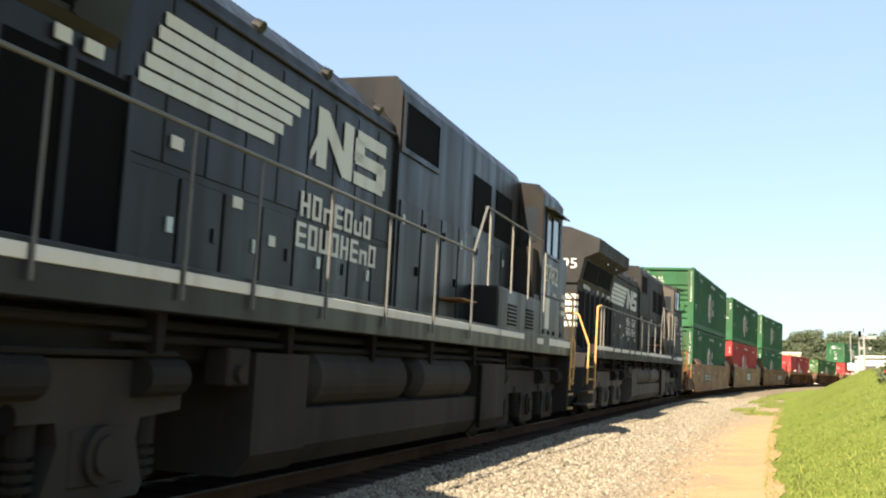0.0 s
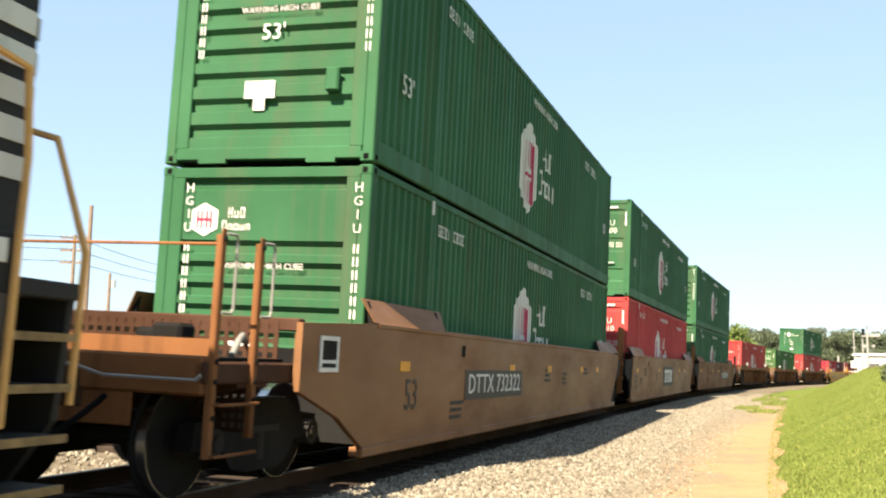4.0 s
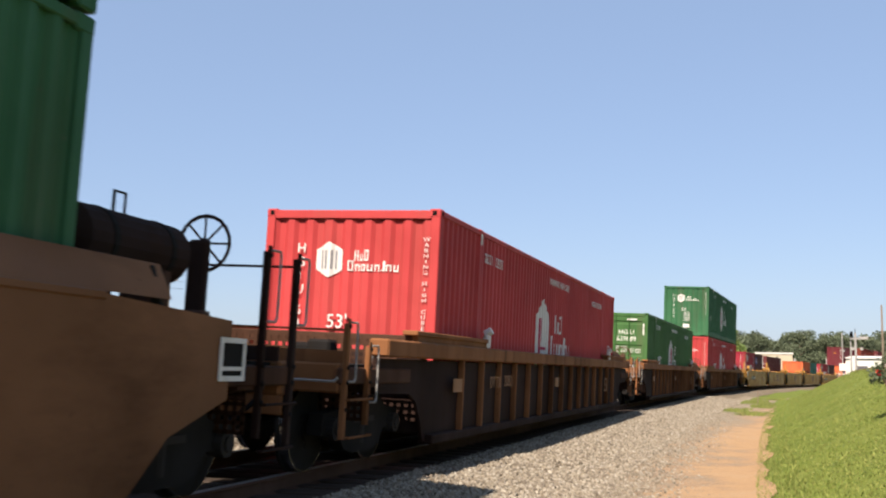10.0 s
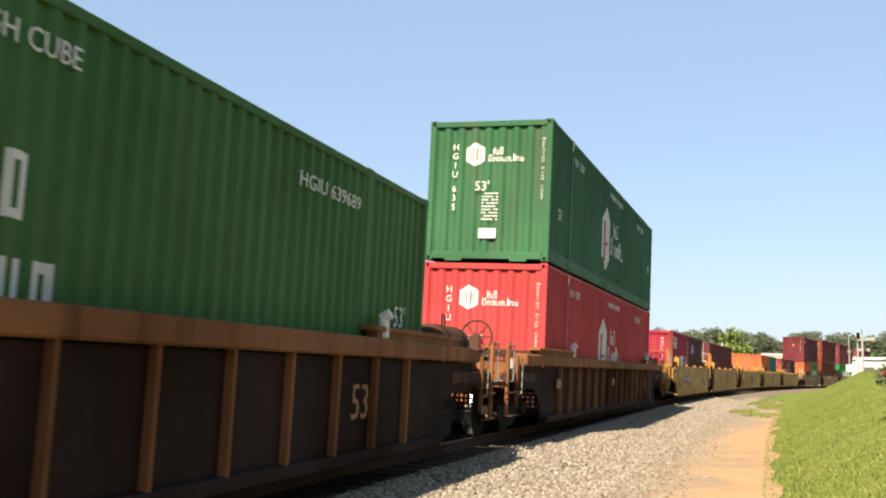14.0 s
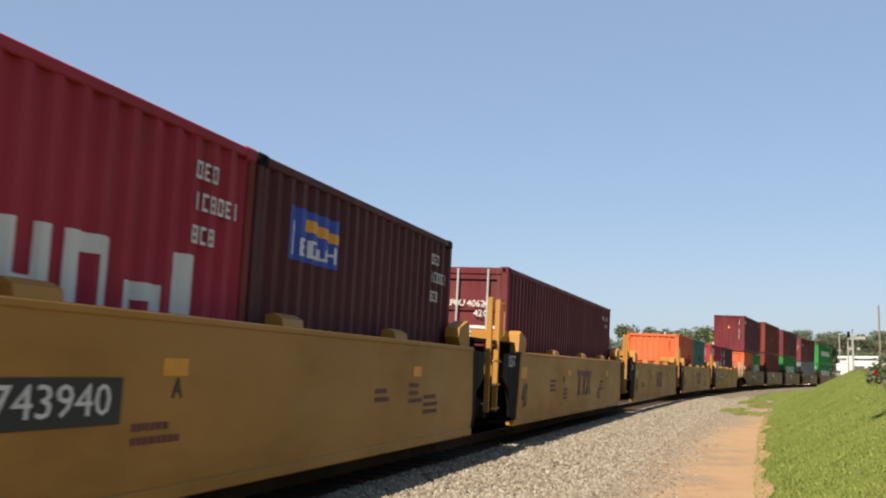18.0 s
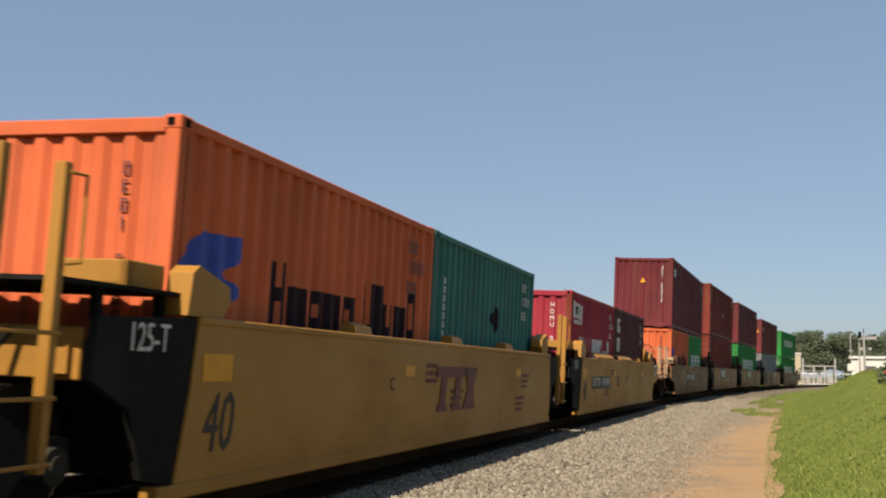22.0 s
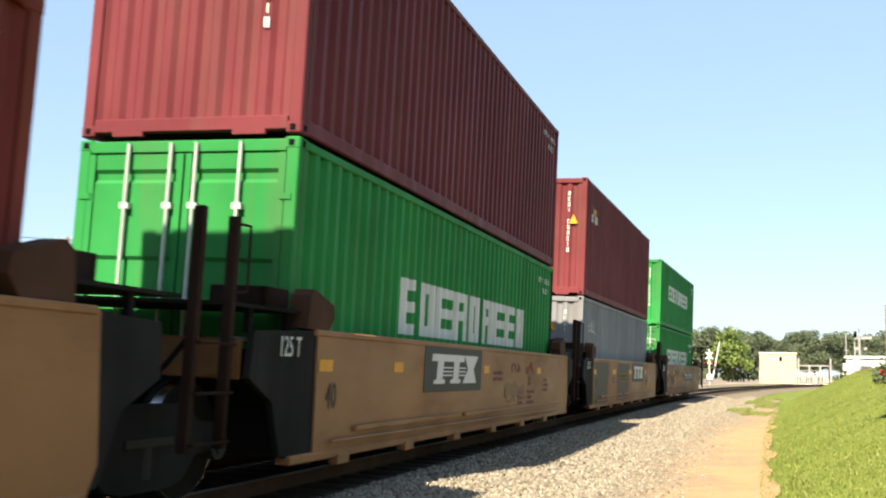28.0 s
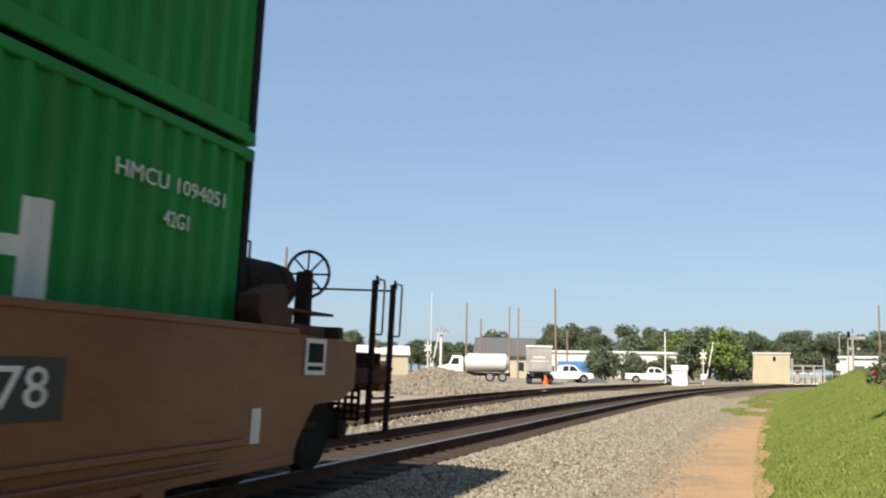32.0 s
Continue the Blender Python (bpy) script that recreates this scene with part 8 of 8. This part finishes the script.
def pole(x, y, top, r=0.13, arms=(), mat=WOOD, label="weathered wooden utility pole", lean=0.0):
    z = gz(x, y)
    root = thing("utility_pole", label, "pole", "utility poles", Matrix.Translation((x, y, z)))
    h = top - z
    part("pole_shaft", Shape().cyl((0, 0, -0.3), (lean, 0, h), r, 10, r * 0.72), mat, root)
    for a in arms:
        part("crossarm", Shape().box(-0.9 + lean, 0.9 + lean, -0.05, 0.05, h - a, h - a + 0.12), mat, root)
        for q in (-0.75, -0.3, 0.3, 0.75):
            part("insulator", Shape().cyl((q + lean, 0, h - a + 0.12), (q + lean, 0, h - a + 0.26), 0.04, 6), RODS, root)
    return root


pole(-24.9, 65.4, 9.36, 0.15, (0.25, 1.1, 1.9))
pole(-20.6, 56.3, 9.9, 0.16, ())
part("transformer_can", Shape().cyl((-29.2 + 0.35, 85.1, 7.4), (-29.2 + 0.35, 85.1, 8.0), 0.2, 10), RODS, pole(-29.2, 85.1, 8.62, 0.17)).matrix_basis = Matrix.Translation((29.2, -85.1, -gz(-29.2, 85.1)))
pole(-28.9, 106.1, 11.1, 0.14, (0.2, 1.0))
pole(-30.6, 126.3, 12.74, 0.14, (0.3, 1.2, 2.6))
pole(-13.9, 88.9, 11.8, 0.16, (), lean=0.25)
pole(16.4, 139.0, 12.7, 0.17, (), lean=-0.2)
pole(16.6, 128.9, 6.56, 0.13, ())
pole(28.7, 126.8, 6.56, 0.12, (), WHITE_PAINT, "plain white painted pole")
pole(60.5, 137.3, 11.2, 0.15, ())
pole(3.4, 120, 9.2, 0.13, ())
pole(5.2, 122, 7.4, 0.12, ())
pole(9.6, 135, 9.8, 0.12, ())
pole(10.4, 130, 9.4, 0.12, ())
pole(-0.8, 118, 10.3, 0.06, (), WHITE_PAINT, "thin white painted radio mast")
wire = thing("overhead_wires", "thin overhead wires between the utility poles", "wires")
for k, za in enumerate((9.2, 8.4, 7.6)):
    pa, pb, pc = Vector((-60, 45, za + 0.6)), Vector((-24.9, 65.4, za)), Vector((-30.6, 126.3, za + 3.2))
    for p, q in ((pa, pb), (pb, pc)):
        pts = [p.lerp(q, i / 12) - Vector((0, 0, 4 * 0.5 * (i / 12) * (1 - i / 12))) for i in range(13)]
        part("wire", Shape().tube(pts, 0.022, 4), DARK, wire)


def crossing_signal(x, y, turn, gate):
    """A level crossing mast: crossed boards, two red lamps, relay box, raised gate arm."""
    root = thing("crossing_signal", "white level crossing mast with crossed boards and lamps", "crossing signal", "crossing signals", Matrix.Translation((x, y, gz(x, y))) @ Matrix.Rotation(radians(turn), 4, "Z"))
    tone = WHITE_PAINT if gate else TRUCK_GREY
    part("mast", Shape().cyl((0, 0, 0), (0, 0, 4.05), 0.07 if gate else 0.045, 10), tone, root)
    for s in (-1, 1) if gate else ():
        b = part("crossed_board", Shape().box(-0.48, 0.48, -0.02, 0.02, -0.09, 0.09), WHITE_PAINT, root)
        b.matrix_basis = pose(0, -0.09 - 0.03 * s, 3.35, 0, 45 * s, 0)
        part("lamp_hood", Shape().cyl((s * 0.4, -0.05, 2.55), (s * 0.4, -0.25, 2.55), 0.17, 16), DARK, root)
        part("lamp", Shape().cyl((s * 0.4, -0.26, 2.55), (s * 0.4, -0.27, 2.55), 0.13, 14), SIGNAL_RED, root)
    part("lamp_arm", Shape().box(-0.45, 0.45, -0.04, 0.04, 2.5, 2.6) if gate else Shape().box(-0.2, 0.2, -0.03, 0.03, 2.5, 2.58), tone, root)
    part("gate_box", Shape().box(-0.3, 0.35, -0.25, 0.25, 0.75, 1.4, 0.04), WHITE_PAINT, root)
    part("footing", Shape().box(-0.35, 0.35, -0.35, 0.35, -0.2, 0.25, 0.03), BALLAST, root)
    if gate:
        part("gate_arm", Shape().prism([(0.3, 1.1), (0.45, 1.1), (1.15, 4.9), (1.05, 4.9)], "y", 0.28, 0.33), WHITE_PAINT, root, "raised striped gate arm")
    return root


crossing_signal(28.6, 108.3, -14, True)
crossing_signal(35.3, 88.2, -22, False)
crossing_signal(-1.0, 104, 0, True)
ms = thing("signal_mast", "tall twin signal mast with lamps at the crossing", "railway signal", "", Matrix.Translation((34.4, 83.2, gz(34.4, 83.2))) @ Matrix.Rotation(radians(-22), 4, "Z"))
top_ = 4.85 - gz(34.4, 83.2)
part("mast", Shape().cyl((0, 0, -0.5), (0, 0, top_), 0.09, 10).cyl((-0.36, 0.2, -0.5), (-0.36, 0.2, top_ - 0.5), 0.06, 8), TRUCK_GREY, ms)
part("signal_head", Shape().cyl((-0.2, -0.12, 2.0), (-0.2, -0.3, 2.0), 0.13, 16).cyl((0.45, -0.12, 2.0), (0.45, -0.3, 2.0), 0.13, 16), TRUCK_GREY, ms)
part("lamp_bar", Shape().box(-0.4, 1.0, -0.05, 0.05, top_ - 0.55, top_ - 0.4).box(0.3, 1.0, -0.2, 0.2, top_ - 0.6, top_ - 0.32, 0.05), TRUCK_GREY, ms)
part("finial", Shape().cyl((0, 0, top_), (0, 0, top_ + 0.35), 0.03, 6).cyl((-0.3, 0, top_ - 0.4), (-0.3, 0, top_ + 0.1), 0.12, 8), DARK, ms)
part("case", Shape().box(-0.5, 0.1, 0.3, 0.8, 0.0, 1.2, 0.04), WHITE_PAINT, ms)
mt = thing("signal_mast", "grey junction signal mast with several heads", "railway signal", "", Matrix.Translation((0.3, 90, gz(0.3, 90))))
hh_ = 4.4 - gz(0.3, 90)
part("mast", Shape().cyl((0, 0, 0), (0, 0, hh_), 0.12, 10), WHITE_PAINT, mt)
part("platform", Shape().box(-0.45, 0.45, -0.3, 0.3, hh_ - 0.06, hh_), WHITE_PAINT, mt)
for i, (a, z) in enumerate(((-0.5, 0.3), (-0.15, 0.45), (0.2, 0.35), (0.45, 0.2), (0.05, 0.15))):
    part("signal_head", Shape().cyl((a, -0.2, hh_ + z), (a + 0.08, 0.1, hh_ + z + 0.04), 0.13, 10), TRUCK_GREY, mt)


def wheel_pair(root, x, y, r, w=0.24):
    for sy in (-1, 1):
        t = part("wheel", Shape().cyl((x, sy * y - w / 2, r), (x, sy * y + w / 2, r), r, 20), RUBBER, root)
        part("rim", Shape().cyl((x, sy * (y + w / 2 + 0.004), r), (x, sy * (y + w / 2 - 0.03), r), r * 0.6, 14), STEEL, t)


def pickup(x, y, turn, label):
    root = thing("pickup_truck", label, "pickup truck", "parked pickups", Matrix.Translation((x, y, gz(x, y))) @ Matrix.Rotation(radians(turn), 4, "Z"))
    body = [(-2.75, 0.5), (-2.78, 1.06), (-0.45, 1.06), (-0.45, 1.02), (1.0, 1.04), (2.55, 0.98), (2.75, 0.86), (2.78, 0.5), (2.25, 0.42), (1.3, 0.42), (-1.1, 0.42), (-2.2, 0.42)]
    part("body", Shape().prism(body, "y", -0.95, 0.95), CAR_WHITE, root)
    part("cab", Shape().prism([(-0.45, 1.0), (-0.3, 1.68), (-0.1, 1.76), (0.75, 1.76), (1.05, 1.62), (1.6, 1.03)], "y", -0.82, 0.82), CAR_WHITE, root)
    for sy in (-1, 1):
        part("side_window", Shape().prism([(-0.28, 1.14), (-0.2, 1.62), (0.32, 1.66), (0.32, 1.14)], "y", sy * 0.82, sy * 0.83).prism([(0.42, 1.14), (0.42, 1.66), (0.72, 1.66), (0.95, 1.56), (1.3, 1.14)], "y", sy * 0.82, sy * 0.83), GLASS, root)
        part("wheel_arch", Shape().cyl((-1.62, sy * 0.952, 0.42), (-1.62, sy * 0.956, 0.42), 0.44, 18).cyl((1.78, sy * 0.952, 0.42), (1.78, sy * 0.956, 0.42), 0.44, 18), DARK, root)
        part("headlight", Shape().box(2.6, 2.78, sy * 0.6, sy * 0.93, 0.72, 0.88), LAMP_GLASS, root)
        part("tail_light", Shape().box(-2.79, -2.74, sy * 0.82, sy * 0.95, 0.7, 1.02), SIGNAL_RED, root)
    part("bumper", Shape().box(2.72, 2.86, -0.9, 0.9, 0.45, 0.62, 0.03).box(-2.9, -2.76, -0.9, 0.9, 0.45, 0.62, 0.03), STEEL, root)
    part("bed", Shape().box(-2.7, -0.55, -0.85, 0.85, 1.0, 1.07), DARK, root)
    wheel_pair(root, -1.62, 0.84, 0.37)
    wheel_pair(root, 1.78, 0.84, 0.37)
    root.scale = (1.16, 1.08, 1.12)
    return root


pickup(27.4, 129.2, -12, "white pickup truck parked on the gravel yard")
pickup(14.2, 113.5, 8, "white pickup truck half hidden by the dark heap")

dt = thing("dump_truck", "grey dump truck seen from behind", "truck", "", Matrix.Translation((9.95, 98.5, gz(9.95, 98.5))) @ Matrix.Rotation(radians(84.5), 4, "Z"))
part("dump_body", Shape().box(-0.2, 5.4, -1.25, 1.25, 1.15, 3.65, 0.05), TRUCK_GREY, dt, "grey steel dump body")
part("tailgate", Shape().box(-0.3, -0.2, -1.22, 1.22, 1.25, 3.5, 0.03), TRUCK_GREY, dt)
part("body_rim", Shape().box(-0.36, 5.45, -1.3, -1.18, 3.58, 3.78).box(-0.36, 5.45, 1.18, 1.3, 3.58, 3.78).box(-0.36, -0.2, -1.18, 1.18, 3.58, 3.78), WHITE_PAINT, dt)
part("tail_ribs", Shape().box(-0.36, -0.3, -1.25, -1.1, 1.2, 3.6).box(-0.36, -0.3, 1.1, 1.25, 1.2, 3.6).box(-0.35, -0.3, -0.65, 0.65, 1.5, 2.1), TRUCK_GREY, dt)
part("mark", Shape().box(-0.312, -0.302, -0.6, 0.6, 2.55, 2.7).box(-0.312, -0.302, -0.9, 0.9, 2.2, 2.3), WHITE_PAINT, dt)
part("chassis", Shape().box(-0.6, 8.0, -0.5, 0.5, 0.65, 1.1), DARK, dt)
part("rear_bar", Shape().box(-0.65, -0.55, -1.2, 1.2, 0.55, 0.85), DARK, dt)
part("mudflap", Shape().box(-0.6, -0.57, -1.25, -0.65, 0.2, 0.9).box(-0.6, -0.57, 0.65, 1.25, 0.2, 0.9), RUBBER, dt)
part("truck_cab", Shape().box(5.9, 8.2, -1.15, 1.15, 0.9, 2.9, 0.1), CAR_WHITE, dt)
for x in (0.4, 1.75, 7.2):
    wheel_pair(dt, x, 0.95, 0.52, 0.5)

mx = thing("tank_truck", "white tank truck standing behind the stone heap", "truck", "", Matrix.Translation((4.2, 105, gz(4.2, 105))) @ Matrix.Rotation(radians(176), 4, "Z"))
part("tank", Shape().cyl((-2.9, 0, 1.95), (1.0, 0, 1.95), 0.95, 24).cyl((1.0, 0, 1.95), (1.35, 0, 1.95), 0.95, 24, 0.5).cyl((-3.2, 0, 1.95), (-2.9, 0, 1.95), 0.6, 24, 0.95), WHITE_PAINT, mx, "white cylindrical tank")
part("cab", Shape().prism([(1.5, 0.8), (1.5, 2.5), (1.75, 2.65), (2.6, 2.65), (2.95, 1.75), (3.9, 1.6), (4.2, 1.3), (4.2, 0.75)], "y", -1.05, 1.05), CAR_WHITE, mx)
part("cab_window", Shape().prism([(1.9, 1.75), (1.9, 2.4), (2.5, 2.4), (2.78, 1.75)], "y", -1.06, -1.07).prism([(1.9, 1.75), (1.9, 2.4), (2.5, 2.4), (2.78, 1.75)], "y", 1.06, 1.07), GLASS, mx)
part("chassis", Shape().box(-3.4, 4.0, -0.5, 0.5, 0.6, 0.95), DARK, mx)
for x in (-2.6, -1.3, 3.2):
    wheel_pair(mx, x, 0.95, 0.5, 0.4)
for k, (x, y) in enumerate(((10.4, 97.2), (10.55, 97.5))):
    cn = thing("traffic_cone", "orange traffic cone on the gravel", "traffic cone", "", Matrix.Translation((x, y, gz(x, y))))
    part("cone", Shape().cyl((0, 0, 0.04), (0, 0, 0.8), 0.2, 14, 0.04), CONE_ORANGE, cn)
    part("base", Shape().box(-0.25, 0.25, -0.25, 0.25, 0, 0.05), CONE_ORANGE, cn)

# ---------------------------------------------------------------- on the bank


def rose_bush(s, d, h, seed):
    p = line(s, d)
    z = float(ground_z(np.array([float(s)]), np.array([float(d)]))[0])
    root = thing("rose_bush", "low green bush with red flowers on the bank", "bush", "flower bushes", Matrix.Translation((p.x, p.y, z)))
    rng = np.random.default_rng(seed)
    sh = Shape()
    cs = []
    for i in range(9):
        a = rng.uniform(0, 6.28)
        tip = (h * 0.55 * math.cos(a), h * 0.55 * math.sin(a), h * rng.uniform(0.45, 0.95))
        sh.cyl((0, 0, -0.05), tip, 0.014, 5, 0.006)
        cs.append(tip)
    part("stems", sh, BARK, root)
    v, f = leaf_cloud(rng, np.array(cs), np.full(len(cs), h * 0.24), 900, 0.035)
    raw("leaves", v, f, LEAF, root)
    v, f = leaf_cloud(rng, np.array(cs[:6]), np.full(6, h * 0.06), 160, 0.035)
    raw("flowers", v, f, PETAL, root)
    return root


rose_bush(9.0, 7.72, 0.78, 41)
rose_bush(24.5, 9.25, 0.5, 42)
bed = strip("mulch_bed", 24, 75, 0.5, [9.2, 9.6, 10.2, 11.0, 12.0], MULCH, 0.03, (0.25, 0.2), 0.06)
tagged(bed, "dark red bark mulch bed along the top of the bank", "mulch bed", kind="structure")
stake = thing("marker_stake", "thin dark marker stake in the weeds", "stake", "", Matrix.Translation(line(43.5, 4.6, -0.42)))
part("stake_rod", Shape().cyl((0, 0, 0), (0.02, 0, 0.75), 0.02, 6), WOOD, stake)


# ---------------------------------------------------------------- motion of the train
def motions():
    times = [i * 0.5 for i in range(65)]
    for ob, (root, off, xa, xb), m in MOVERS:
        walk(ob, [(t, vehicle_pose(off, xa, xb, t) @ m) for t in times])
    turns = [k / FPS for k in range(0, 32 * FPS + 1)]
    spin = {}
    for ob, x, r in WHEELS:
        if r not in spin:
            spin[r] = [(t, -math.degrees(travelled(t) / r)) for t in turns]
        walk(ob, [(t, pose(x, 0, r, 0, a, 0)) for t, a in spin[r]])


motions()
